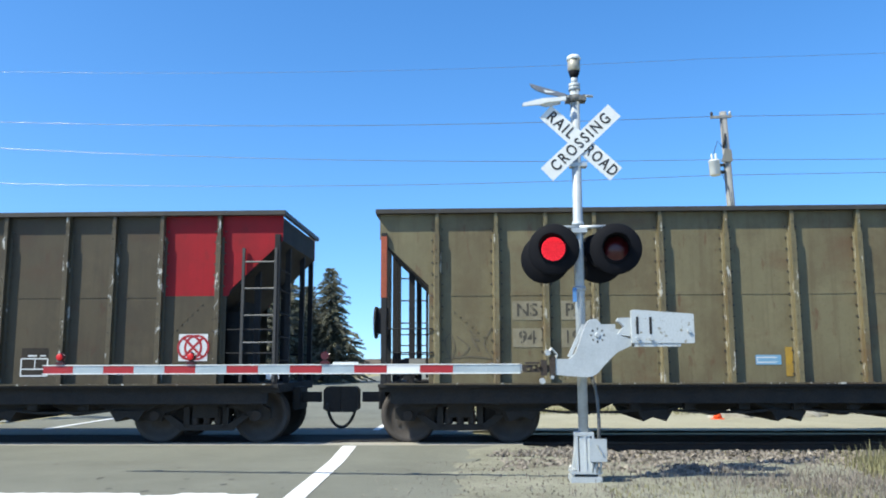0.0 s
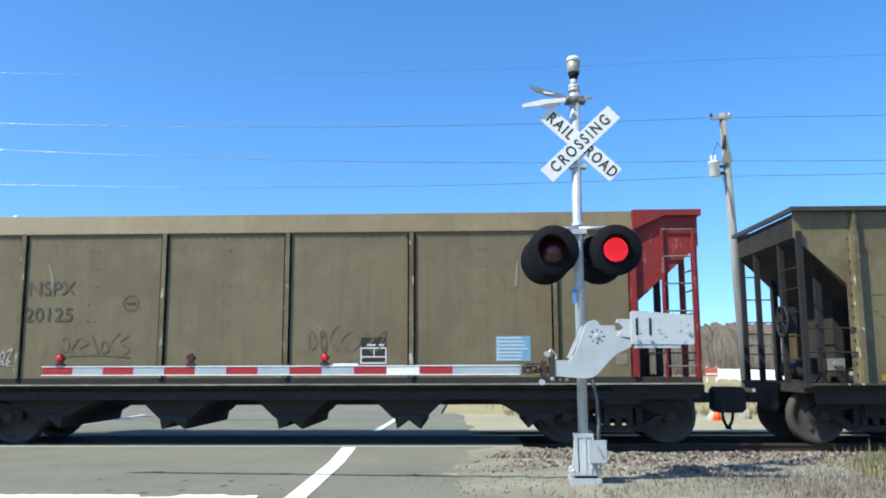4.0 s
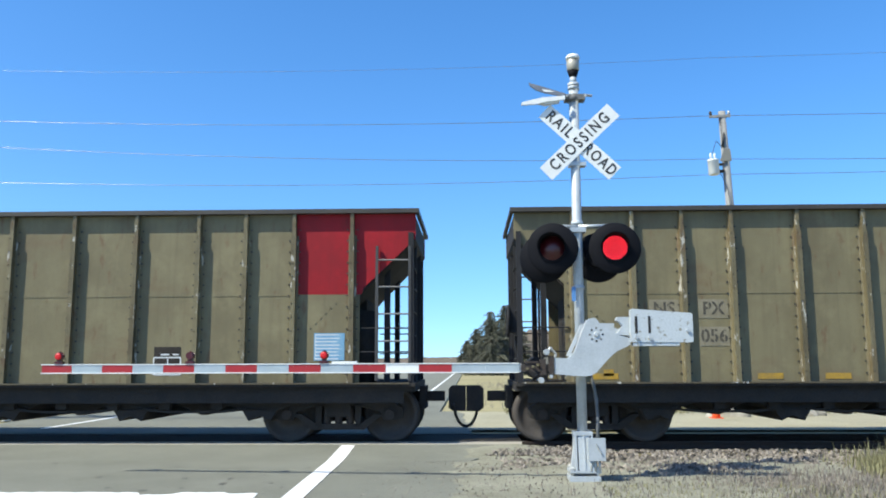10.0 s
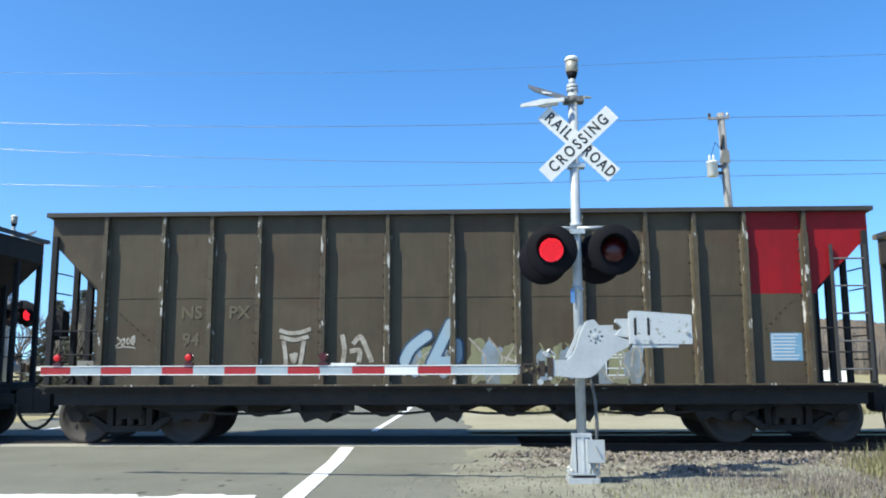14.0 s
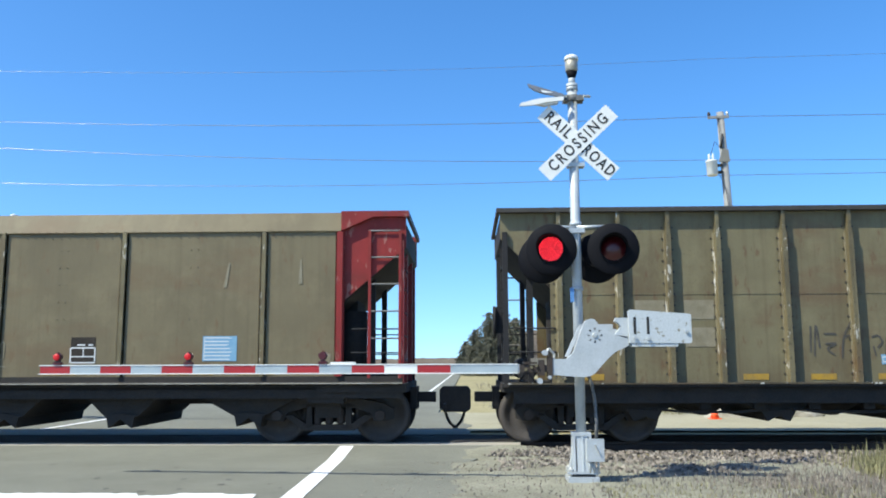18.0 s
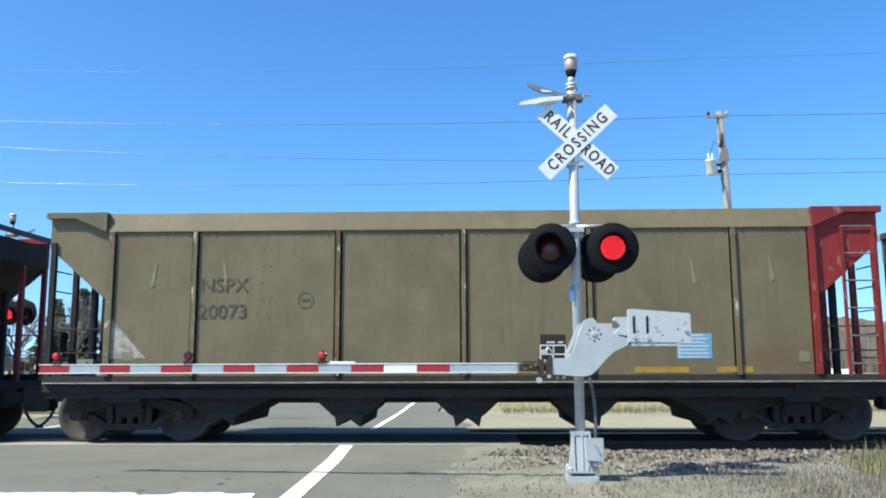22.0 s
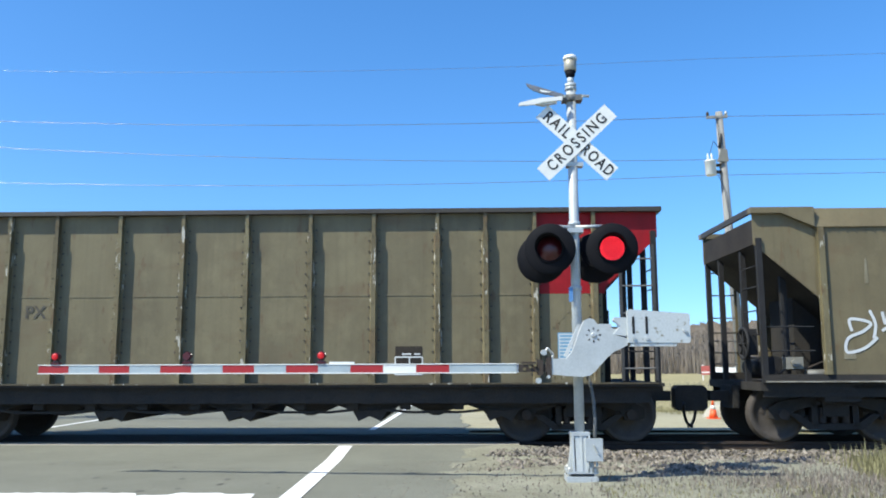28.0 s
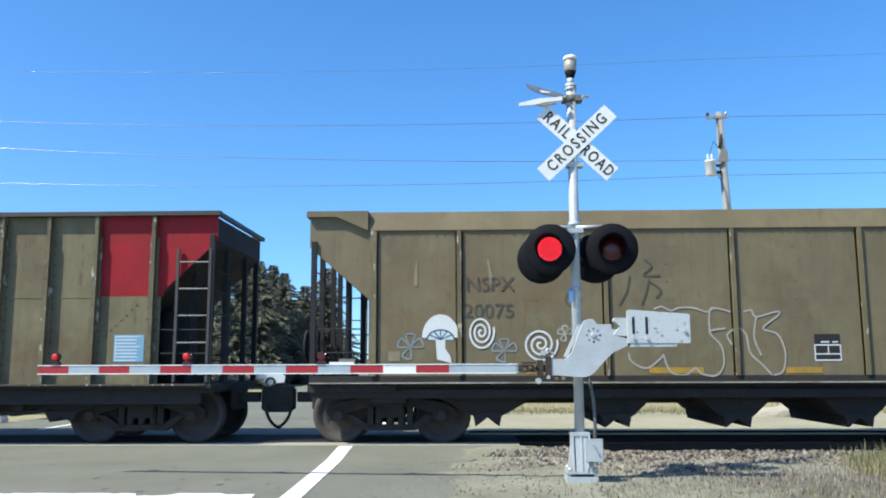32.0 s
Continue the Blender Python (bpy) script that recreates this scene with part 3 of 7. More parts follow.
def add_coupler(car, length, s):
    e = s * length / 2
    bm = bm_new()
    box(bm, min(e - s * 0.6, e + s * 0.45), max(e - s * 0.6, e + s * 0.45), -0.1, 0.1, 0.74, 0.92)
    slab(bm, [(e + s * 0.52, 0.62), (e + s * 0.60, 0.56), (e + s * 0.835, 0.56), (e + s * 0.835, 1.02), (e + s * 0.58, 1.02), (e + s * 0.52, 0.96)], -0.17, 0.17)
    box(bm, min(e, e + s * 0.12), max(e, e + s * 0.12), -0.35, 0.35, 0.62, 1.02)
    part("coupler", bm, UNDER, car, "heavy black knuckle coupler")
    bm = bm_new()
    pts = [Vector((e + s * (0.62 + 0.22 * (1 - math.cos(math.pi / 2 * i / 8))), -0.32 * s * (1 - i / 8), 0.72 - 0.44 * math.sin(math.pi / 2 * i / 8))) for i in range(9)]
    pipe(bm, pts, 0.028, 8)
    part("air_hose", bm, RUBBER, car, "sagging black rubber air hose")


def ladder(car, x0, x1, y, z0, z1, mat, step=0.46):
    bm = bm_new()
    for x in (x0, x1):
        box(bm, x - 0.024, x + 0.024, y - 0.02, y + 0.02, z0, z1)
    rails = part("ladder", bm, mat, car, "steel side ladder")
    z, rung = z0 + 0.2, None
    while z < z1:
        if rung is None:
            bm = bm_new()
            tube(bm, (x0, y, 0), (x1, y, 0), 0.016, 6)
            rung = part("rung", bm, RUNG, rails, "pale worn ladder rung", pose(0, 0, z))
        else:
            again(rung, pose(0, 0, z))
        z += step
    return rails


def ends(car, length, top, low, deep, inner, bottom, mats, wheel_z, slope_low=1.55):
    """Slope sheets, posts, platforms, ladders and the brake gear at both ends."""
    for s in (-1, 1):
        e = s * length / 2
        bm = bm_new()
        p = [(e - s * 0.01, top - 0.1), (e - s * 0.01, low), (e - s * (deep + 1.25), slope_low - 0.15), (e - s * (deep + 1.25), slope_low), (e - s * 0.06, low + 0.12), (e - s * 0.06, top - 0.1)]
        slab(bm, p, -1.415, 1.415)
        part("slope_sheet", bm, mats["slope"], car, "sooty sloping end sheet of the hopper, darkened further for shade")
        bm = bm_new()
        box(bm, min(e, e - s * 1.5), max(e, e - s * 1.5), -1.45, 1.45, 0.96, 1.1)
        part("end_platform", bm, UNDER, car)
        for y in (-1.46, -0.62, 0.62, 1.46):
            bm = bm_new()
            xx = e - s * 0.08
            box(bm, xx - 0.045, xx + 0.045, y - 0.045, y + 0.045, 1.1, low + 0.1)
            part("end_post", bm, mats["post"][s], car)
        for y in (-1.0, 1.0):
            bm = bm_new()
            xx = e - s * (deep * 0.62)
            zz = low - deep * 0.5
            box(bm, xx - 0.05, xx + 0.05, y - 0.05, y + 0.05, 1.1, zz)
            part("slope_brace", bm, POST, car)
        for y in (-1.47, 1.47):
            for z in (1.62, 2.02):
                bm = bm_new()
                tube(bm, (e - s * 0.05, y, z), (e - s * 0.92, y, z), 0.014, 6)
                part("grab_iron", bm, mats["iron"], car)
        for z in (1.5, 1.9, 2.3, 2.7, 3.05):
            bm = bm_new()
            tube(bm, (e - s * 0.03, -1.42, z), (e - s * 0.03, -0.7, z), 0.013, 6)
            part("end_rung", bm, mats["iron"], car)
        bm = bm_new()
        box(bm, min(e - s * 0.95, e - s * 1.5), max(e - s * 0.95, e - s * 1.5), -0.55, 0.55, 1.1, 2.6)
        part("bolster_web", bm, UNDER, car)
        bm = bm_new()
        box(bm, e - s * 1.36 - 0.3, e - s * 1.36 + 0.3, -1.38, 1.38, 0.78, 1.0)
        part("body_bolster", bm, UNDER, car)
        add_coupler(car, length, s)
        add_truck(car, e - s * 1.36)
    e = -length / 2
    bm = bm_new()
    lathe(bm, [(0.28, -0.02), (0.28, 0.02), (0.24, 0.02), (0.24, -0.02)], 20)
    for k in range(4):
        a = math.pi * k / 4
        tube(bm, (-0.25 * math.cos(a), 0, -0.25 * math.sin(a)), (0.25 * math.cos(a), 0, 0.25 * math.sin(a)), 0.014, 6)
    tube(bm, (0, 0, 0), (0, -0.16, 0), 0.03, 8)
    part("brake_wheel", bm, mats["iron"], car, "spoked hand brake wheel", pose(e - 0.1, -1.0, wheel_z, 0, 0, 90))
    bm = bm_new()
    box(bm, e - 0.08, e + 0.1, -1.12, -0.86, wheel_z - 0.2, wheel_z + 0.25)
    part("brake_housing", bm, POST, car)
    bm = bm_new()
    tube(bm, (e + 0.45, -0.9, 1.34), (e + 0.45, 0.2, 1.34), 0.2, 14)
    part("air_reservoir", bm, POST, car)
    bm = bm_new()
    box(bm, e + 0.50, e + 0.78, -1.30, -1.12, 1.32, 1.52)
    tube(bm, (e + 0.64, -1.31, 1.42), (e + 0.64, -1.36, 1.42), 0.07, 10)
    part("brake_valve", bm, GREY, car, "grey cast brake valve")
    bm = bm_new()
    tube(bm, (e + 0.85, -1.2, 1.22), (e + 1.30, -1.2, 1.22), 0.09, 12)
    part("brake_pipe_filter", bm, CONDUIT, car)
    bm = bm_new()
    pipe(bm, [Vector((e + 0.3, -1.25, 1.13)), Vector((e + 0.45, -1.25, 1.3)), Vector((e + 0.9, -1.22, 1.34)), Vector((e + 1.3, -1.22, 1.5))], 0.02, 6)
    part("brake_pipe", bm, IRON, car)
    bm = bm_new()
    tube(bm, (length / 2 - 0.98, -0.75, 1.1), (length / 2 - 0.98, -0.75, 2.35), 0.24, 14)
    part("brake_cylinder", bm, UNDER, car)


def pockets(car, centres, wide, narrow, top, low, mat, rods=True, notch=0.10):
    """Discharge chutes ending in two pointed gate lips, and the braces and gate rods between them."""
    for i, c in enumerate(centres):
        bm = bm_new()
        slab(bm, [(c - wide, top), (c - wide * 0.86, top - 0.14), (c - narrow - 0.22 + notch, low + 0.19), (c - narrow * 0.8, low + notch + 0.04), (c + narrow * 0.8, low + notch + 0.04), (c + narrow + 0.22 - notch, low + 0.19), (c + wide * 0.86, top - 0.14), (c + wide, top)], -1.18, 1.18)
        part("hopper_pocket", bm, mat, car)
        for s in (-1, 1):
            bm = bm_new()
            slab(bm, [(c + s * (narrow + 0.21 - notch), low + 0.2), (c + s * (narrow + 0.17 - notch), low + 0.17), (c + s * narrow * 0.85, low), (c + s * narrow * 0.7, low + 0.02), (c - 0.03 * s, low + notch), (c - 0.03 * s, low + notch + 0.08)], -1.22, 1.22)
            part("gate_lip", bm, mat, car)
        if rods and i + 1 < len(centres):
            g = (c + centres[i + 1]) / 2
            bm = bm_new()
            slab(bm, [(g - 0.50, top - 0.22), (g + 0.50, top - 0.22), (g + 0.46, top - 0.27), (g + 0.06, low + 0.07), (g - 0.06, low + 0.07), (g - 0.46, top - 0.27)], -0.7, 1.22)
            part("sill_brace", bm, UNDER, car)
            d = (centres[i + 1] - c) / 2 - narrow
            for y in (-1.26, 1.2):
                bm = bm_new()
                slab(bm, [(g - d, top - 0.30), (g - d * 0.5, top - 0.345), (g + d * 0.5, top - 0.345), (g + d, top - 0.30), (g + d, top - 0.34), (g + d * 0.5, top - 0.385), (g - d * 0.5, top - 0.385), (g - d, top - 0.34)], y, y + 0.06)
                part("gate_rod", bm, UNDER, car)


def hopper_a():
    """Open hopper with thirteen outside posts a side."""
    L = LEN_A
    car = thing("hopper_wagon", "tan ribbed open hopper wagon with a faded red end panel", "hopper wagon", "wagons of the coal train")
    xs = [-L / 2] + [r - L / 2 for r in RIBS_A] + [L / 2]
    for s in (-1, 1):
        for i in range(14):
            a, b = xs[i] + 0.002, xs[i + 1] - 0.002
            y0, y1 = s * 1.44, s * 1.428
            bm = bm_new()
            if i == 0:
                slab(bm, [(a, 4.0), (a, 3.56), (a + 0.84, 2.76), (a + 0.84, 1.1), (b, 1.1), (b, 4.0)], y0, y1)
            elif i == 13:
                slab(bm, [(b, 4.0), (b, 3.56), (b - 0.9, 2.7), (b - 0.92, 2.6), (a, 2.6), (a, 4.0)], y0, y1)
            elif i == 12:
                slab(bm, [(a, 2.6), (b, 2.6), (b, 4.0), (a, 4.0)], y0, y1)
            else:
                slab(bm, [(a, 1.1), (b, 1.1), (b, 2.598), (a, 2.598)], y0, y1)
                slab(bm, [(a, 2.602), (b, 2.602), (b, 4.0), (a, 4.0)], y0, y1)
                if i == 1:
                    for k in range(8):
                        tube(bm, (a + 0.08 + 0.1 * k, s * 1.435, 2.48 - 0.085 * k), (a + 0.08 + 0.1 * k, s * 1.453, 2.48 - 0.085 * k), 0.018, 6)
                box(bm, a, b, min(s * 1.44, s * 1.447), max(s * 1.44, s * 1.447), 2.575, 2.625)
            part("side_panel", bm, RED if i >= 12 else TAN, car, "faded red end panel" if i >= 12 else "")
            if i >= 12:
                bm = bm_new()
                if i == 12:
                    slab(bm, [(a, 1.1), (b, 1.1), (b, 2.597), (a, 2.597)], y0, y1)
                    for k in range(7):
                        tube(bm, (a + 0.2 + 0.085 * k, s * 1.435, 1.95 + 0.085 * k), (a + 0.2 + 0.085 * k, s * 1.453, 1.95 + 0.085 * k), 0.018, 6)
                else:
                    slab(bm, [(a, 1.1), (a + 0.13, 1.1), (a + 0.13, 2.597), (a, 2.597)], y0, y1)
                part("side_panel", bm, TAN, car)
        rib = None
        for x in xs[1:-1]:
            if rib is None:
                bm = bm_new()
                slab(bm, [(-0.07, s * 1.44), (-0.045, s * 1.46), (-0.04, s * 1.565), (0.04, s * 1.565), (0.045, s * 1.46), (0.07, s * 1.44)], 1.1, 3.62, "z")
                slab(bm, [(-0.03, s * 1.44), (-0.03, s * 1.545), (0.03, s * 1.545), (0.03, s * 1.44)], 3.62, 3.99, "z")
                for k in range(12):
                    tube(bm, (-0.02, s * 1.56, 1.3 + 0.23 * k), (-0.02, s * 1.575, 1.3 + 0.23 * k), 0.014, 5)
                n_post = len(bm.faces)
                for k in range(14):
                    for d in (-0.088, 0.088):
                        tube(bm, (d, s * 1.438, 1.25 + 0.19 * k), (d, s * 1.456, 1.25 + 0.19 * k), 0.017, 5)
                rib = part("side_post", bm, TAN_RIB, car, "", pose(x, 0, 0))
                rib.data.materials.append(CHORD)
                for f in rib.data.polygons[n_post:]:
                    f.material_index = 1
            else:
                again(rib, pose(x, 0, 0))
        bm = bm_new()
        slab(bm, [(s * 1.40, 3.99), (s * 1.575, 3.99), (s * 1.575, 4.065), (s * 1.40, 4.065)], -L / 2 - 0.06, L / 2 + 0.06, "x")
        part("top_chord", bm, CHORD, car, "dark steel top rail")
        bm = bm_new()
        slab(bm, [(s * 1.40, 1.045), (s * 1.57, 1.045), (s * 1.57, 1.1), (s * 1.40, 1.1)], -L / 2, L / 2, "x")
        slab(bm, [(s * 1.40, 0.77), (s * 1.43, 0.77), (s * 1.43, 1.045), (s * 1.40, 1.045)], -L / 2 + 0.2, L / 2 - 0.2, "x")
        part("side_sill", bm, UNDER, car)
        bm = bm_new()
        slab(bm, [(s * 1.55, 1.085), (s * 1.595, 1.085), (s * 1.595, 1.112), (s * 1.55, 1.112)], -L / 2 + 0.1, L / 2 - 0.1, "x")
        part("sill_lip", bm, BROWN_RIB, car)
    for s in (-1, 1):
        bm = bm_new()
        e = s * L / 2
        box(bm, min(e, e + s * 0.06), max(e, e + s * 0.06), -1.4, 1.4, 3.98, 4.06)
        part("end_chord", bm, CHORD, car)
    bm = bm_new()
    box(bm, -L / 2 + 0.3, L / 2 - 0.3, -0.25, 0.25, 0.72, 1.0)
    part("centre_sill", bm, UNDER, car)
    bm = bm_new()
    box(bm, -L / 2 + 1.2, L / 2 - 1.2, -1.41, 1.41, 1.0, 1.05)
    part("floor_sheet", bm, UNDER, car)
    pockets(car, (-4.60, -2.37, -0.14, 2.09, 4.32), 1.0, 0.22, 0.98, 0.46, UNDER)
    rig = None
    for k in range(9):
        if rig is None:
            bm = bm_new()
            box(bm, -0.09, 0.09, -1.3, -1.2, 0.66, 0.86)
            rig = part("gate_lug", bm, UNDER, car, "", pose(-3.6, 0, 0))
        else:
            again(rig, pose(-3.6 + 0.9 * k, 0, 0))
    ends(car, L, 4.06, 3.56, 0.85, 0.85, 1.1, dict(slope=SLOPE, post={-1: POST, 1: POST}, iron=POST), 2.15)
    ladder(car, L / 2 - 0.66, L / 2 - 0.1, -1.5, 1.14, 3.42, LADDER)
    ladder(car, -L / 2 + 0.1, -L / 2 + 0.66, 1.5, 1.14, 3.42, POST)
    return car


def hopper_b():
    """Smooth-sided hopper with a sloping top rail."""
    L = LEN_B
    car = thing("hopper_wagon", "olive smooth-sided hopper wagon with a dull red end", "hopper wagon", "wagons of the coal train")
    xs = [r - L / 2 for r in RIBS_B]
    for s in (-1, 1):
        for i in range(6):
            bm = bm_new()
            slab(bm, [(xs[i] + 0.002, 1.23), (xs[i + 1] - 0.002, 1.23), (xs[i + 1] - 0.002, 3.70), (xs[i] + 0.002, 3.70)], s * 1.50, s * 1.485)
            mid = (xs[i] + xs[i + 1]) / 2
            if i in (1, 2, 3, 4):
                for k in range(5):
                    for d in (-0.06, 0.06):
                        tube(bm, (mid + d, s * 1.495, 2.2 + 0.3 * k), (mid + d, s * 1.508, 2.2 + 0.3 * k), 0.016, 5)
            part("side_panel", bm, OLIVE, car)
        for e, mat, lab in ((-1, OLIVE, ""), (1, RUSTRED, "dull red end panel")):
            bm = bm_new()
            x0 = xs[0] if e < 0 else xs[-1]
            x1 = e * L / 2
            slab(bm, [(x0, 3.96), (x1, 3.96), (x1, 3.42), (x0 - e * -0.06, 2.5), (x0 - e * -0.06, 1.23), (x0, 1.23)], s * 1.46, s * 1.445)
            part("side_panel", bm, mat, car, lab)
        for x in xs:
            bm = bm_new()
            w = 0.05 if x in (xs[0], xs[-1]) else 0.036
            slab(bm, [(-w - 0.03, s * 1.50), (-w, s * 1.50), (-w, s * 1.548), (w, s * 1.548), (w, s * 1.50), (w + 0.03, s * 1.50), (w + 0.03, s * 1.497), (-w - 0.03, s * 1.497)], 1.23, 3.69, "z")
            part("side_post", bm, RUSTRED if x == xs[-1] else TAN_RIB, car, "", pose(x, 0, 0))
        bm = bm_new()
        slab(bm, [(s * 1.535, 3.70), (s * 1.43, 4.035), (s * 1.40, 4.035), (s * 1.485, 3.67)], xs[0] - 0.1, xs[-1] + 0.02, "x")
        for k in range(78):
            x = xs[0] + 0.1 + k * 0.15
            tube(bm, (x, s * 1.52, 3.705), (x, s * 1.55, 3.705), 0.017, 5)
        part("top_chord", bm, OLIVE, car, "sloping riveted top rail")
        for e, mat in ((-1, OLIVE), (1, RUSTRED)):
            bm = bm_new()
            x0, x1 = (xs[0] - 0.1, -L / 2) if e < 0 else (xs[-1] + 0.02, L / 2)
            slab(bm, [(x0, 4.04), (x1 + e * 0.05, 4.04), (x1 + e * 0.05, 3.94), (x0 + e * 0.55, 3.94), (x0, 3.70)], s * 1.56, s * 1.40)
            part("end_chord", bm, mat, car)
        bm = bm_new()
        slab(bm, [(s * 1.40, 1.10), (s * 1.57, 1.10), (s * 1.57, 1.13), (s * 1.51, 1.14), (s * 1.51, 1.23), (s * 1.40, 1.23)], -L / 2 + 0.05, L / 2 - 0.05, "x")
        part("side_sill", bm, UNDER, car)
        bm = bm_new()
        slab(bm, [(s * 1.57, 1.105), (s * 1.575, 1.105), (s * 1.575, 1.125), (s * 1.57, 1.125)], -L / 2 + 0.05, L / 2 - 0.05, "x")
        part("sill_lip", bm, WORNLIP, car)
        bm = bm_new()
        slab(bm, [(s * 1.38, 0.86), (s * 1.41, 0.86), (s * 1.41, 1.1), (s * 1.38, 1.1)], -L / 2 + 0.05, L / 2 - 0.05, "x")
        part("lower_sill", bm, UNDER, car)
    for s in (-1, 1):
        bm = bm_new()
        e = s * L / 2
        box(bm, min(e, e + s * 0.05), max(e, e + s * 0.05), -1.4, 1.4, 3.94, 4.04)
        part("end_chord", bm, CHORD, car)
    bm = bm_new()
    box(bm, -L / 2 + 0.3, L / 2 - 0.3, -0.25, 0.25, 0.72, 1.0)
    part("centre_sill", bm, UNDER, car)
    bm = bm_new()
    box(bm, -L / 2 + 1.2, L / 2 - 1.2, -1.41, 1.41, 1.0, 1.05)
    part("floor_sheet", bm, UNDER, car)
    pockets(car, (-1.88, 0.14, 2.16), 0.72, 0.24, 1.0, 0.36, UNDER, False, 0.17)
    pockets(car, (-4.06, 4.38), 0.95, 0.24, 1.0, 0.38, UNDER, False, 0.17)
    ends(car, L, 3.95, 3.42, 1.0, 1.0, 1.2, dict(slope=SLOPE, post={-1: POST, 1: RUSTRED}, iron=POST), 1.75)
    ladder(car, L / 2 - 0.62, L / 2 - 0.1, -1.5, 1.2, 3.7, RUSTRED)
    ladder(car, -L / 2 + 0.1, -L / 2 + 0.62, 1.5, 1.2, 3.7, OLIVE)
    return car


def hopper_c():
    """Grey hopper with eleven wide posts."""
    L = LEN_C
    car = thing("hopper_wagon", "light grey ribbed hopper wagon with a green end panel", "hopper wagon", "wagons of the coal train")
    xs = [-L / 2] + [r - L / 2 for r in RIBS_C] + [L / 2]
    for s in (-1, 1):
        for i in range(12):
            a, b = xs[i] + 0.002, xs[i + 1] - 0.002
            bm = bm_new()
            if i == 0:
                slab(bm, [(a, 3.9), (a, 3.42), (a + 0.95, 2.55), (a + 0.95, 1.12), (b, 1.12), (b, 3.9)], s * 1.475, s * 1.463)
            elif i == 11:
                slab(bm, [(b, 3.9), (b, 3.42), (a + 0.12, 2.6), (a + 0.12, 1.12), (a, 1.12), (a, 3.9)], s * 1.475, s * 1.463)
            else:
                slab(bm, [(a, 1.12), (b, 1.12), (b, 3.9), (a, 3.9)], s * 1.475, s * 1.463)
                for k in range(int((b - a) / 0.16)):
                    tube(bm, (a + 0.08 + 0.16 * k, s * 1.47, 3.76), (a + 0.08 + 0.16 * k, s * 1.487, 3.76), 0.015, 5)
            part("side_panel", bm, GREEN if i == 11 else GREY, car, "bright green end panel" if i == 11 else "")
            if i == 11:
                for x0, x1, z0, z1 in ((a + 0.12, b, 3.72, 3.89), (b - 0.12, b, 3.42, 3.72)):
                    bm = bm_new()
                    slab(bm, [(x0, z0), (x1, z0), (x1, z1), (x0, z1)], s * 1.475, s * 1.482)
                    part("end_frame", bm, GREY_RIB, car)
        rib = None
        for x in xs[1:-1]:
            if rib is None:
                bm = bm_new()
                slab(bm, [(-0.12, s * 1.475), (-0.12, s * 1.487), (-0.065, s * 1.49), (-0.06, s * 1.565), (0.06, s * 1.565), (0.065, s * 1.49), (0.12, s * 1.487), (0.12, s * 1.475)], 1.12, 3.89, "z")
                for k in range(14):
                    for d in (-0.095, 0.095):
                        tube(bm, (d, s * 1.48, 1.25 + 0.19 * k), (d, s * 1.502, 1.25 + 0.19 * k), 0.014, 5)
                rib = part("side_post", bm, GREY_RIB, car, "", pose(x, 0, 0))
            else:
                again(rib, pose(x, 0, 0))
        bm = bm_new()
        slab(bm, [(s * 1.40, 3.89), (s * 1.575, 3.89), (s * 1.575, 4.0), (s * 1.40, 4.0)], -L / 2 - 0.05, L / 2 + 0.05, "x")
        part("top_chord", bm, GREY_RIB, car, "light grey top rail")
        bm = bm_new()
        slab(bm, [(s * 1.40, 1.04), (s * 1.57, 1.04), (s * 1.57, 1.12), (s * 1.40, 1.12)], -L / 2, L / 2, "x")
        slab(bm, [(s * 1.40, 0.84), (s * 1.43, 0.84), (s * 1.43, 1.04), (s * 1.40, 1.04)], -L / 2 + 2, L / 2 - 2, "x")
        part("side_sill", bm, UNDER, car)
        bm = bm_new()
        slab(bm, [(s * 1.55, 1.085), (s * 1.595, 1.085), (s * 1.595, 1.112), (s * 1.55, 1.112)], -L / 2 + 0.1, L / 2 - 0.1, "x")
        part("sill_lip", bm, BROWN_RIB, car)
    for s in (-1, 1):
        bm = bm_new()
        e = s * L / 2
        box(bm, min(e, e + s * 0.05), max(e, e + s * 0.05), -1.4, 1.4, 3.89, 4.0)
        part("end_chord", bm, CHORD, car)
    bm = bm_new()
    box(bm, -L / 2 + 0.3, L / 2 - 0.3, -0.25, 0.25, 0.72, 1.0)
    part("centre_sill", bm, UNDER, car)
    bm = bm_new()
    box(bm, -L / 2 + 1.2, L / 2 - 1.2, -1.41, 1.41, 1.0, 1.05)
    part("floor_sheet", bm, UNDER, car)
    pockets(car, (-4.2, -1.75, 0.75, 3.2), 1.18, 0.24, 1.04, 0.44, GREY)
    ends(car, L, 4.0, 3.42, 0.95, 0.95, 1.1, dict(slope=SLOPE, post={-1: POST, 1: POST}, iron=POST), 1.9)
    ladder(car, L / 2 - 0.62, L / 2 - 0.1, -1.5, 1.14, 3.7, GREY_RIB)
    return car


ORDER = "AAABBAAAAAAAAABABAABBCAABABAAB"
DARK = {0, 8, 12, 13, 15, 23}
protos = {"A": hopper_a(), "B": hopper_b(), "C": hopper_c()}
LENGTH = {"A": LEN_A, "B": LEN_B - 0.14, "C": LEN_C}
X_FIRST = -17.42
wagons, starts = [], []
left = X_FIRST
used = set()
for k, kind in enumerate(ORDER):
    x = left + LENGTH[kind] / 2 - (0.07 if kind == "C" else 0.0)
    starts.append(x)
    left += LENGTH[kind] + GAP_FIT
    if kind in used:
        car = copy_thing(protos[kind], pose(x, TRACK_Y, 0))
    else:
        car = protos[kind]
        car.matrix_basis = pose(x, TRACK_Y, 0)
        used.add(kind)
    wagons.append(car)


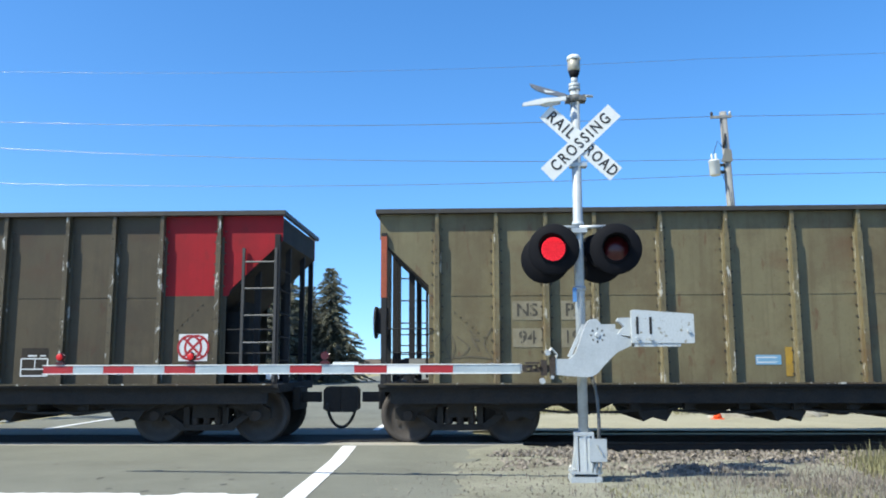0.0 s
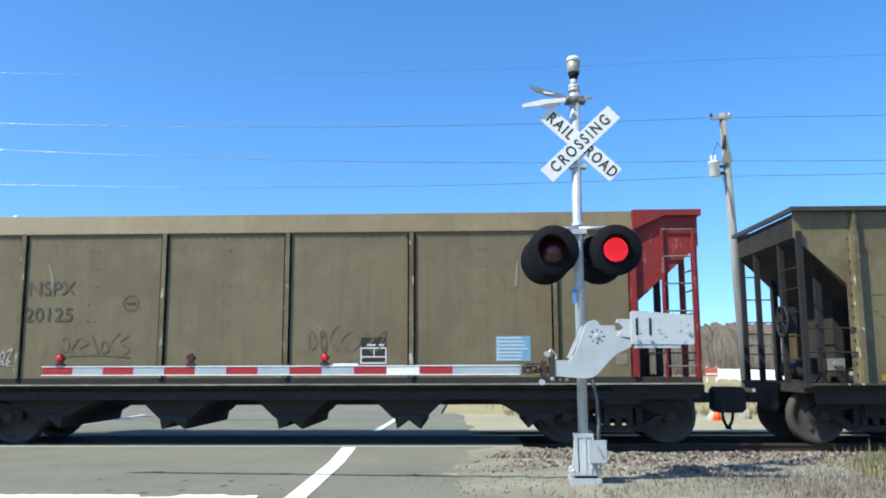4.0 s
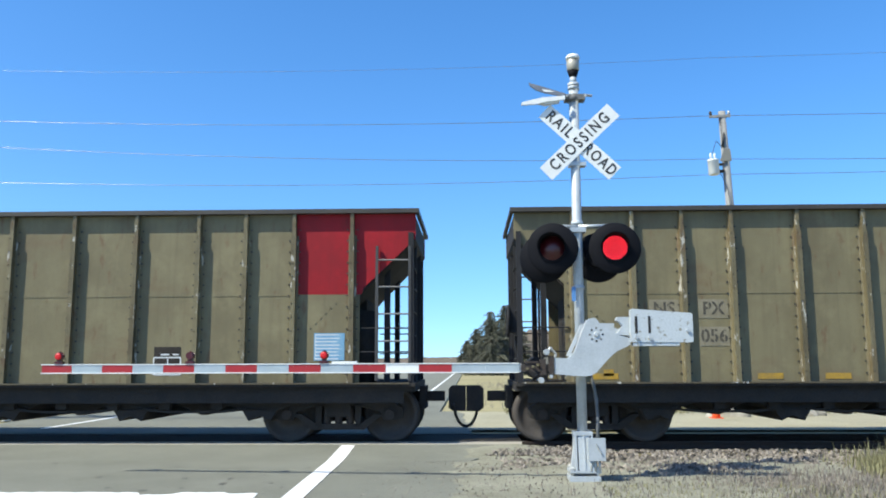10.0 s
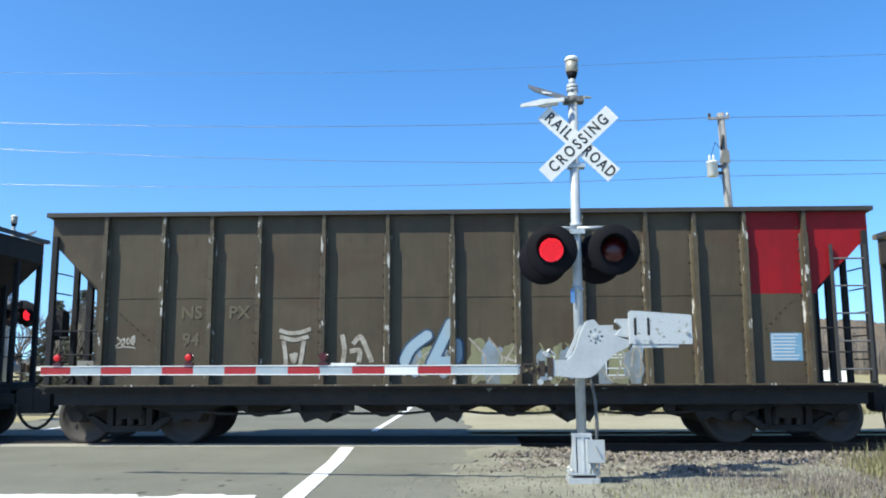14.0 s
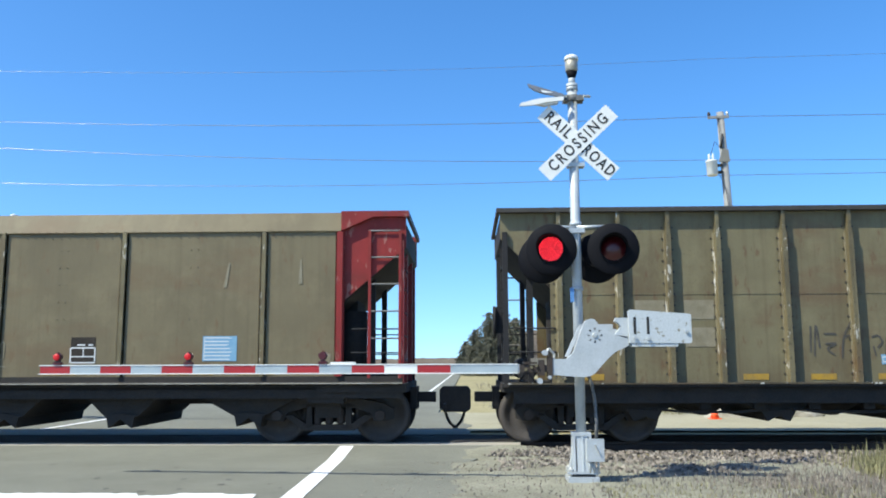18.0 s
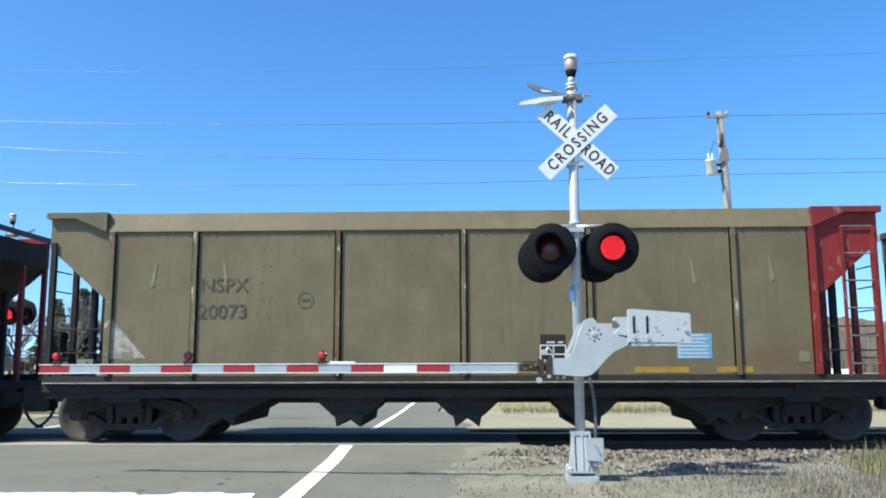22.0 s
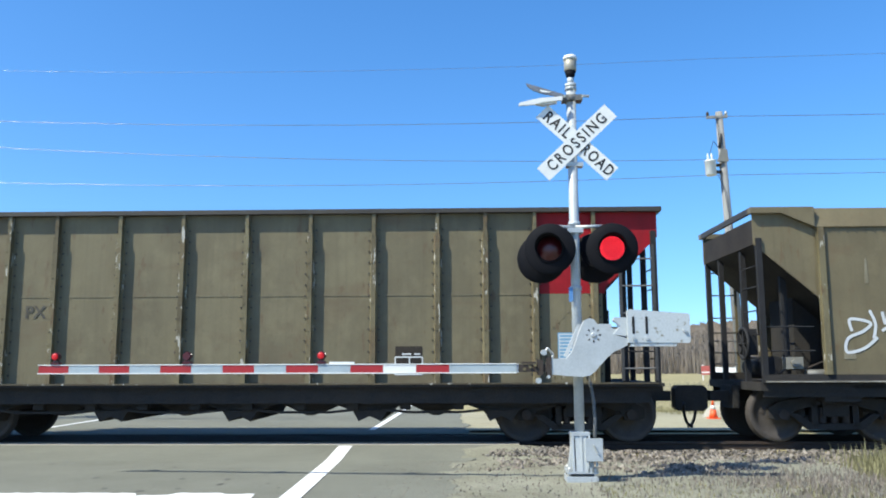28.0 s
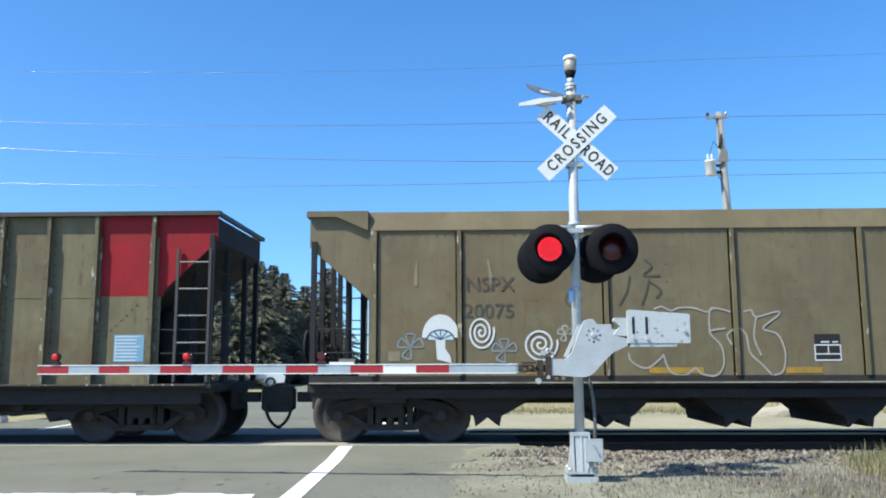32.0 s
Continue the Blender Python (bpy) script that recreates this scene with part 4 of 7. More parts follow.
def repaint(car, swap):
    """Give the copies of this wagon another coat."""
    for o in car.children_recursive:
        if o.type == "MESH" and o.material_slots and o.material_slots[0].material in swap:
            m = swap[o.material_slots[0].material]
            o.material_slots[0].link = "OBJECT"
            o.material_slots[0].material = m


half_a = LEN_A / 2
for k in DARK:
    if ORDER[k] == "A":
        repaint(wagons[k], {TAN: BROWN, TAN_RIB: BROWN_RIB})
        wagons[k]["label"] = "dark brown ribbed open hopper wagon with a red end panel"
bm = bm_new()
box(bm, -half_a + 0.029, -half_a + 0.131, -1.511, -1.409, 2.55, 3.60)
part("post_cover", bm, material("orange_primer", (0.30, 0.060, 0.022), 0.6, 0, (0.20, 0.045, 0.02), 5, 0.6, 50, 0.1), wagons[1], "orange primer on the upper post")
for k in range(len(ORDER)):
    if ORDER[k] == "A" and k not in DARK:
        repaint(wagons[k], {TAN: TAN_RUST if k in (1, 5, 17, 28) else TAN_GREY if k in (7, 11, 18, 25) else TAN})


# ---- the crossing signal ----
def lamp_unit(parent, x, y, z, turn):
    """One flashing lamp: black background, hood, dark lens and, behind it, a board of red diodes that swings to face out or in."""
    m = pose(x, y, z, 0, 0, turn)
    bm = bm_new()
    lathe(bm, [(0.10, 0.035), (0.315, 0.03), (0.325, 0.0), (0.315, -0.012), (0.165, -0.012)], 40)
    back = part("lamp_background", bm, BLACK, parent, "round matte black lamp background", m)
    bm = bm_new()
    n = 30
    inner, outer = [], []
    for i in range(n + 1):
        a = radians(-35) + radians(250) * i / n
        deep = 0.24 * (0.35 + 0.65 * max(0.0, math.sin(a)) ** 0.7) if math.sin(a) > 0 else 0.084
        for r, lst in ((0.172, inner), (0.179, outer)):
            lst.append((bm.verts.new((r * math.cos(a), -0.012, r * math.sin(a))), bm.verts.new((r * math.cos(a), -0.012 - deep, r * math.sin(a)))))
    for lst in (inner, outer):
        for (a0, a1), (b0, b1) in zip(lst, lst[1:]):
            bm.faces.new((a0, b0, b1, a1)).smooth = True
    for (a0, a1), (b0, b1), (c0, c1), (d0, d1) in zip(inner, inner[1:], outer, outer[1:]):
        bm.faces.new((a1, b1, d1, c1))
    part("hood", bm, BLACK, back)
    bm = bm_new()
    lathe(bm, [(0.155, -0.014), (0.18, -0.014), (0.18, -0.03), (0.17, -0.034), (0.155, -0.03)], 32)
    part("lens_ring", bm, BLACK, back)
    bm = bm_new()
    lathe(bm, [(0.13, 0.13), (0.15, 0.03), (0.15, 0.0)], 24)
    part("housing", bm, BLACK, back)
    bm = bm_new()
    lathe(bm, [(0.152, 0.002), (0.152, 0.006), (0.02, 0.008)], 28)
    board = part("diode_board", bm, LENS_OFF, back, "red diode board behind the lens", pose(0, -0.03, 0))
    dim, bright = bm_new(), bm_new()
    for ring, cnt in ((0, 1), (0.024, 6), (0.048, 12), (0.072, 18), (0.096, 24), (0.120, 30), (0.141, 36)):
        for i in range(cnt):
            a = math.tau * i / cnt
            cx, cz = ring * math.cos(a), ring * math.sin(a)
            tube(bright if (i + int(ring * 42)) % 2 else dim, (cx, 0.002, cz), (cx, -0.006, cz), 0.0092, 6)
    part("diode_array", dim, LIT, board, "glowing red diodes")
    part("diode_array", bright, LIT_HOT, board, "brighter red diodes")
    return board


def gate_lamp(arm, x, parts):
    """A small marker lamp on a foot; its lit half turns in and out of sight inside a dark red cap."""
    bm = bm_new()
    box(bm, x - 0.055, x + 0.055, -0.03, 0.03, 0.061, 0.097)
    box(bm, x - 0.03, x + 0.03, -0.02, 0.02, 0.097, 0.125)
    part("lamp_foot", bm, LENS_OFF, arm)
    bm = bm_new()
    lathe(bm, [(0.03, -0.035), (0.052, -0.03), (0.052, 0.03), (0.03, 0.05)], 14)
    for a in (20, 90, 160):
        tube(bm, (0.05 * math.cos(radians(a)), 0, 0.05 * math.sin(radians(a))), (0.062 * math.cos(radians(a)), 0, 0.062 * math.sin(radians(a))), 0.014, 6)
    body = part("arm_lamp", bm, LENS_OFF, arm, "small dark red arm lamp", pose(x, 0, 0.165))
    bm = bm_new()
    lathe(bm, [(0.048, 0.004), (0.048, -0.004)], 14)
    board = part("lamp_disc", bm, LENS_OFF, body, "", pose(0, -0.038, 0))
    bm = bm_new()
    lathe(bm, [(0.044, -0.005), (0.040, -0.014), (0.02, -0.022)], 14)
    part("lens", bm, LIT_SMALL, board, "lit red lens")
    return board


ARM_TURN, ARM_TIP, ARM_STEP, ARM_LAMPS = -4.5, 7.035, 0.4170, (-6.80, -5.01, -3.24)


def signal(at, rear_lamps, tags):
    """Mast with bell, cross-shaped sign, two-way flashing lamps, gate mechanism and striped arm."""
    top = thing("crossing_signal", tags, "crossing signal", "signals of the level crossing", at)
    bm = bm_new()
    tube(bm, (0, 0, 0.55), (0, 0, 5.02), 0.062, 20)
    for z in (2.33, 3.16, 4.96, 5.0):
        tube(bm, (0, 0, z), (0, 0, z + 0.05), 0.075, 20)
    part("mast", bm, SILVER, top, "silver tubular steel mast")
    bm = bm_new()
    tube(bm, (0, 0, 5.05), (0, 0, 5.13), 0.045, 12)
    part("finial", bm, SILVER, top)
    bm = bm_new()
    lathe(bm, [(0.02, 5.12), (0.05, 5.14), (0.075, 5.22)], 20, "z")
    part("bell_cup", bm, BLACK, top)
    bm = bm_new()
    lathe(bm, [(0.068, 5.22), (0.082, 5.235), (0.082, 5.385), (0.07, 5.39)], 24, "z")
    bell = part("bell", bm, BELL, top, "grey metal warning bell")
    bm = bm_new()
    lathe(bm, [(0.07, 5.375), (0.092, 5.378), (0.092, 5.41), (0.075, 5.435), (0.03, 5.45)], 24, "z")
    part("bell_cap", bm, SIGNWHITE, bell)
    bm = bm_new()
    slab(bm, [(-0.12, -0.10), (0.11, -0.10), (0.11, 0.10), (-0.12, 0.10)], 0.53, 0.575, "z")
    slab(bm, [(-0.16, 0.10), (-0.09, 0.54), (0.075, 0.54), (0.17, 0.10)], -0.06, 0.06)
    slab(bm, [(-0.15, 0.10), (-0.085, 0.54), (0.085, 0.54), (0.15, 0.10)], -0.07, 0.07, "x")
    slab(bm, [(-0.18, -0.16), (0.2, -0.16), (0.2, 0.16), (-0.18, 0.16)], 0.085, 0.115, "z")
    base = part("mast_base", bm, SILVER, top, "flared ribbed cast base")
    for sx in (-0.10, 0.0, 0.10):
        bm = bm_new()
        slab(bm, [(-0.16, 0.11), (-0.10, 0.53), (0.10, 0.53), (0.16, 0.11)], sx - 0.012, sx + 0.012, "x")
        part("rib", bm, SILVER, base)
    bm = bm_new()
    slab(bm, [(-0.185, -0.17), (0.19, -0.17), (0.19, 0.17), (-0.185, 0.17)], -0.03, 0.05, "z")
    part("foot_plate", bm, SILVER, base)
    for sx in (-0.15, 0.16):
        for sy in (-0.13, 0.13):
            bm = bm_new()
            tube(bm, (sx, sy, 0.04), (sx, sy, 0.16), 0.018, 8)
            tube(bm, (sx, sy, 0.115), (sx, sy, 0.14), 0.034, 6)
            part("anchor_bolt", bm, ALU, base)
    bm = bm_new()
    box(bm, 0.045, 0.235, -0.22, -0.09, 0.245, 0.50)
    box(bm, 0.035, 0.245, -0.228, -0.215, 0.24, 0.51)
    jb = part("junction_box", bm, SILVER, top, "small grey cable junction box")
    bm = bm_new()
    tube(bm, (0.13, -0.24, 0.44), (0.19, -0.24, 0.33), 0.012, 6)
    part("latch", bm, ALU, jb)
    for sx in (0.08, 0.13, 0.18):
        bm = bm_new()
        tube(bm, (sx, -0.15, 0.10), (sx, -0.15, 0.25), 0.014, 8)
        part("conduit_stub", bm, ALU, jb)
    bm = bm_new()
    pipe(bm, [Vector((0.17, -0.1, 0.5)), Vector((0.185, -0.06, 0.7)), Vector((0.18, -0.02, 0.95)), Vector((0.15, 0.0, 1.15)), Vector((0.10, 0.0, 1.30)), Vector((0.06, 0.02, 1.42))], 0.022, 8)
    part("cable", bm, CONDUIT, top, "thin grey conduit beside the mast")
    # cross-shaped sign
    for sgn, words, off in ((1, (("CROSSING", 0.0, 1.36, 0.80),), -0.1), (-1, (("RAIL", -0.345, 1.28, 0.82), ("ROAD", 0.35, 1.24, 0.76)), -0.085)):
        bm = bm_new()
        box(bm, -0.61, 0.61, -0.004, 0.004, -0.113, 0.113)
        blade = part("sign_blade", bm, SIGNWHITE, top, "white sign blade with black capital letters", pose(0.05, off, 4.235) @ Matrix.Rotation(radians(-43.5 * sgn), 4, "Y"))
        for text, lx, gap, wide in words:
            lettering("letters", text, 0.206, INK, blade, lx, -0.0065, 0.0, 0.0045, 0, 0, gap, widen=wide)
    bm = bm_new()
    tube(bm, (0.05, -0.09, 4.235), (0.02, 0.02, 4.235), 0.03, 10)
    box(bm, -0.09, 0.13, -0.07, 0.07, 3.93, 3.98)
    part("sign_bracket", bm, ALU, top)
    bm = bm_new()
    slab(bm, [(-0.59, 5.035), (-0.575, 4.995), (-0.50, 4.94), (-0.38, 4.895), (-0.12, 4.84), (-0.12, 4.885), (-0.43, 4.985)], -0.10, -0.07)
    arm_a = part("bracket_arm", bm, BRACKET, top, "tapered grey metal plate seen nearly edge-on")
    # the plate's highlight, added as a white inset
    bm = bm_new()
    slab(bm, [(-0.42, 4.945), (-0.39, 4.908), (-0.29, 4.905), (-0.26, 4.912)], -0.106, -0.10)
    part("glint_patch", bm, SIGNWHITE, arm_a, "small white piece standing in for a highlight")
    bm = bm_new()
    slab(bm, [(-0.70, 4.715), (-0.685, 4.755), (-0.43, 4.815), (-0.13, 4.835), (-0.13, 4.785), (-0.36, 4.76), (-0.48, 4.73)], -0.16, -0.13)
    slab(bm, [(-0.48, 4.75), (-0.20, 4.795), (-0.20, 4.76), (-0.38, 4.725)], -0.13, -0.06)
    part("bracket_arm", bm, SIGNWHITE, top, "tapered white plate seen nearly edge-on")
    bm = bm_new()
    box(bm, -0.12, 0.14, -0.085, 0.085, 4.81, 4.88)
    tube(bm, (0, 0, 4.80), (0, 0, 4.885), 0.095, 18)
    clamp = part("clamp", bm, CONDUIT, top)
    for sx, ex in ((-0.1, -0.1), (0.13, 0.22)):
        bm = bm_new()
        tube(bm, (sx, -0.13, 4.845), (ex, -0.08, 4.855), 0.018, 6)
        part("clamp_bolt", bm, ALU, clamp)
    # lamps
    bm = bm_new()
    chain(bm, [Vector((-0.36, -0.02, 3.15)), Vector((0, -0.08, 3.13)), Vector((0.45, -0.02, 3.15))], 0.022, 8)
    box(bm, -0.1, 0.1, -0.1, 0.1, 3.06, 3.12)
    part("crossarm", bm, ALU, top)
    boards = []
    for x, turn in ((-0.335, -12), (0.445, -6)):
        boards.append(lamp_unit(top, x, -0.16, 2.84, turn))
        bm = bm_new()
        tube(bm, (x, -0.02, 2.82), (x, -0.0, 3.14), 0.025, 8)
        part("lamp_stem", bm, BLACK, top)
    rear = []
    for x, turn in rear_lamps:
        rear.append(lamp_unit(top, x, 0.16, 2.76, turn))
    # small blue plate
    bm = bm_new()
    box(bm, -0.10, -0.05, -0.09, -0.08, 2.18, 2.36)
    part("notice_plate", bm, BLUE, top, "small blue notice plate")
    # gate mechanism and arm
    bm = bm_new()
    slab(bm, [(-0.37, 1.28), (-0.37, 1.47), (-0.186, 1.47), (-0.11, 1.54), (-0.05, 1.69), (0.006, 1.84), (0.05, 1.93), (0.085, 1.95), (0.124, 1.96), (0.16, 1.95), (0.186, 1.92), (0.22, 1.87), (0.33, 1.80), (0.465, 1.74), (0.57, 1.71), (0.57, 1.63), (0.49, 1.59), (0.40, 1.55), (0.31, 1.47), (0.23, 1.385), (0.155, 1.30), (0.10, 1.265), (0.03, 1.25), (-0.1, 1.255)], -0.30, -0.18)
    lever = part("gate_lever", bm, SILVER, top, "curved cast aluminium gate lever")
    bm = bm_new()
    lathe(bm, [(0.025, -0.014), (0.034, -0.008), (0.034, 0.012)], 14)
    part("pivot_hub", bm, ALU, lever, "", pose(0.16, -0.30, 1.755))
    for k in range(8):
        a = math.tau * k / 8
        bm = bm_new()
        slab(bm, [(-0.012, -0.015), (0.014, -0.012), (0.006, 0.016), (-0.007, 0.013)], -0.003, 0.006)
        part("hub_hole", bm, CONDUIT if k % 3 else POST, lever, "", pose(0.16 + 0.078 * math.cos(a), -0.30, 1.755 + 0.078 * math.sin(a)) @ Matrix.Rotation(-a - math.pi / 2, 4, "Y"))
    bm = bm_new()
    slab(bm, [(-0.19, 1.50), (-0.15, 1.49), (0.02, 1.86), (-0.01, 1.88)], -0.17, -0.09)
    part("lever_rear_arm", bm, SILVER, lever)
    bm = bm_new()
    box(bm, 0.0, 0.42, -0.08, 0.22, 1.56, 1.90)
    slab(bm, [(0.1, 1.90), (0.5, 1.82), (0.62, 1.70), (0.55, 1.66), (0.3, 1.60)], -0.17, -0.09)
    part("gate_motor_box", bm, SILVER, top, "silver gate motor housing")
    bm = bm_new()
    slab(bm, [(0.41, 1.76), (0.56, 1.74), (0.60, 1.80), (0.60, 1.97), (0.43, 1.97), (0.41, 1.93), (0.46, 1.90), (0.49, 1.86)], -0.27, -0.16)
    part("weight_bracket", bm, SILVER, top)
    bm = bm_new()
    slab(bm, [(0.57, 1.66), (0.575, 2.05), (0.60, 2.065), (1.31, 2.01), (1.325, 1.995), (1.325, 1.67), (1.31, 1.655)], -0.34, -0.25)
    box(bm, 0.6, 1.16, -0.33, -0.18, 1.615, 1.655)
    cw = part("counterweight", bm, SCUFFED, top, "scuffed grey counterweight plate with slots")
    for x in (0.64, 0.80):
        bm = bm_new()
        box(bm, x - 0.015, x + 0.015, -0.344, -0.338, 1.765, 1.975)
        part("slot", bm, POST, cw)
    for x, z in ((0.64, 1.715), (0.80, 1.71), (1.26, 1.80)):
        bm = bm_new()
        tube(bm, (x, -0.365, z), (x, -0.34, z), 0.024, 6)
        part("bolt", bm, ALU, cw)
    bm = bm_new()
    box(bm, -0.42, -0.36, -0.31, -0.17, 1.25, 1.50)
    box(bm, -0.76, -0.40, -0.285, -0.265, 1.31, 1.40)
    box(bm, -0.76, -0.40, -0.215, -0.195, 1.31, 1.40)
    box(bm, -0.72, -0.55, -0.30, -0.18, 1.41, 1.435)
    box(bm, -0.53, -0.46, -0.30, -0.18, 1.27, 1.46)
    hinge = part("arm_hinge", bm, IRON, top, "rusty steel arm hinge with bolts")
    for x, z, r in ((-0.52, 1.205, 0.036), (-0.45, 1.545, 0.036), (-0.40, 1.25, 0.022), (-0.62, 1.37, 0.018), (-0.69, 1.345, 0.018), (-0.56, 1.39, 0.018), (-0.22, 1.235, 0.02), (-0.3, 1.235, 0.02)):
        bm = bm_new()
        tube(bm, (x, -0.325, z), (x, -0.20, z), r, 8)
        part("hinge_bolt", bm, ALU if r > 0.02 else TAN_RIB, hinge)
    bm = bm_new()
    chain(bm, [Vector((-0.45, -0.24, 1.52)), Vector((-0.40, -0.24, 1.60)), Vector((-0.33, -0.22, 1.52)), Vector((-0.36, -0.22, 1.44))], 0.016, 6)
    part("spring_clip", bm, ALU, hinge)
    bm = bm_new()
    chain(bm, [Vector((-0.08, -0.25, 1.58)), Vector((0.0, -0.22, 1.8)), Vector((0.1, -0.25, 1.92))], 0.018, 6)
    part("arm_cable", bm, ALU, top)
    # one stripe after another, then the pale inner length
    edges = [-ARM_TIP + ARM_STEP * i for i in range(15)]
    bm = bm_new()
    box(bm, -ARM_TIP, -0.76, 0.0, 0.02, -0.052, 0.052)
    arm = part("gate_arm", bm, WHITE, top, "lowered red and white striped gate arm", pose(0, -0.25, 1.355, 0, 0, ARM_TURN))
    for i in range(14):
        bm = bm_new()
        box(bm, edges[i] + 0.001, edges[i + 1] - 0.001, -0.012, 0.0, -0.049, 0.049)
        part("stripe", bm, ARMRED if i % 2 == 0 else SIGNWHITE if i == 11 else SHEETING, arm)
    bm = bm_new()
    box(bm, edges[14], -0.78, -0.012, 0.0, -0.049, 0.049)
    part("stripe", bm, SHEETING, arm)
    for z in (-0.055, 0.055):
        bm = bm_new()
        box(bm, -ARM_TIP - 0.01, -0.78, -0.02, 0.028, z - 0.006, z + 0.006)
        part("arm_rim", bm, SIGNWHITE, arm)
    bm = bm_new()
    box(bm, ARM_LAMPS[2] + 0.1, ARM_LAMPS[2] + 0.42, -0.01, 0.03, 0.062, 0.087)
    part("cable_cover", bm, SIGNWHITE, arm)
    lamps = [gate_lamp(arm, x, None) for x in ARM_LAMPS]
    return top, boards, rear, lamps


near_signal, near_boards, near_rear, near_lamps = signal(pose(1.39, 10.35, 0.02), ((-0.41, 165), (0.28, 170)), "silver crossing signal with white crossed sign and lowered striped gate")
far_signal, far_boards, far_rear, far_lamps = signal(pose(-12.19, 21.2, 0.0, 0, 0, 180), ((-0.65, 158), (-0.21, 158)), "crossing signal seen from behind beyond the rails")

# ---- utility pole and wires ----
pole = thing("utility_pole", "weathered wooden utility pole with a grey transformer", "utility pole", "", pose(10.93, 33, 0, 0, -2.0, 0))
bm = bm_new()
tube(bm, (0, 0, -0.1), (0, 0, 11.7), 0.20, 14, 0.145)
part("pole_shaft", bm, POLEWOOD, pole)
bm = bm_new()
box(bm, -0.55, 0.3, -0.16, -0.06, 11.42, 11.52)
part("crossarm", bm, POLEWOOD, pole)
for x in (-0.5, 0.25):
    bm = bm_new()
    lathe(bm, [(0.03, 11.52), (0.06, 11.56), (0.06, 11.64), (0.03, 11.70)], 10, "z")
    part("insulator", bm, IRON if x < 0 else ALU, pole, "", pose(x, -0.11, 0))
bm = bm_new()
lathe(bm, [(0.19, 9.0), (0.22, 9.03), (0.22, 9.56), (0.235, 9.57), (0.235, 9.60), (0.20, 9.64), (0.06, 9.67)], 18, "z")
tr = part("transformer", bm, SIGNWHITE, pole, "pale grey pole transformer can", pose(-0.58, -0.18, 0))
for x in (-0.08, 0.08):
    bm = bm_new()
    lathe(bm, [(0.02, 9.66), (0.045, 9.7), (0.045, 9.84), (0.02, 9.92)], 8, "z")
    part("bushing", bm, SIGNWHITE, tr, "", pose(x, 0, 0))
bm = bm_new()
box(bm, -0.40, 0.0, -0.1, 0.1, 9.12, 9.22)
box(bm, -0.40, 0.0, -0.1, 0.1, 9.42, 9.50)
part("bracket", bm, IRON, pole)
bm = bm_new()
tube(bm, (-0.16, -0.2, 10.15), (-0.05, -0.22, 10.72), 0.05, 10)
part("fuse_cutout", bm, RUBBER, pole, "dark fuse cutout on the pole")
bm = bm_new()
slab(bm, [(-0.30, 9.55), (0.16, 9.55), (0.14, 10.05), (-0.10, 10.10)], -0.24, -0.17)
part("mounting_plate", bm, GREY, pole, "pale grey mounting plate")
bm = bm_new()
chain(bm, [Vector((-0.58, -0.18, 9.9)), Vector((-0.42, -0.3, 10.4)), Vector((-0.15, -0.2, 10.1)), Vector((-0.13, -0.15, 11.4))], 0.012, 5)
chain(bm, [Vector((-0.3, -0.2, 9.0)), Vector((-0.1, -0.22, 8.4)), Vector((0.0, -0.19, 7.2))], 0.012, 5)
part("drop_wire", bm, RUBBER, pole)


def wire(z_left, z_mid, z_right, y, thick=0.011):
    bm = bm_new()
    xs = [-70 + 2.5 * i for i in range(58)]
    pts = []
    for x in xs:
        if x < 10.45:
            u = (x + 20) / 30.45
            z = z_left + (z_mid - z_left) * u + 0.0012 * (x + 20) * (x - 10.45)
        else:
            u = (x - 10.45) / 6.7
            z = z_mid + (z_right - z_mid) * u + 0.0012 * (x - 17.15) * (x - 10.45)
        pts.append(Vector((x, y, z)))
    pipe(bm, pts, thick, 6)
    tagged(part("power_line", bm, WIRE), "bare overhead power line glinting in the sun", "power line", "overhead power lines")


wire(11.66, 11.50, 11.50, 32.9)
wire(10.52, 9.66, 9.60, 32.9)
wire(9.0, 9.02, 9.05, 32.9)
wire(13.89, 14.0, 14.1, 32.9, 0.006)


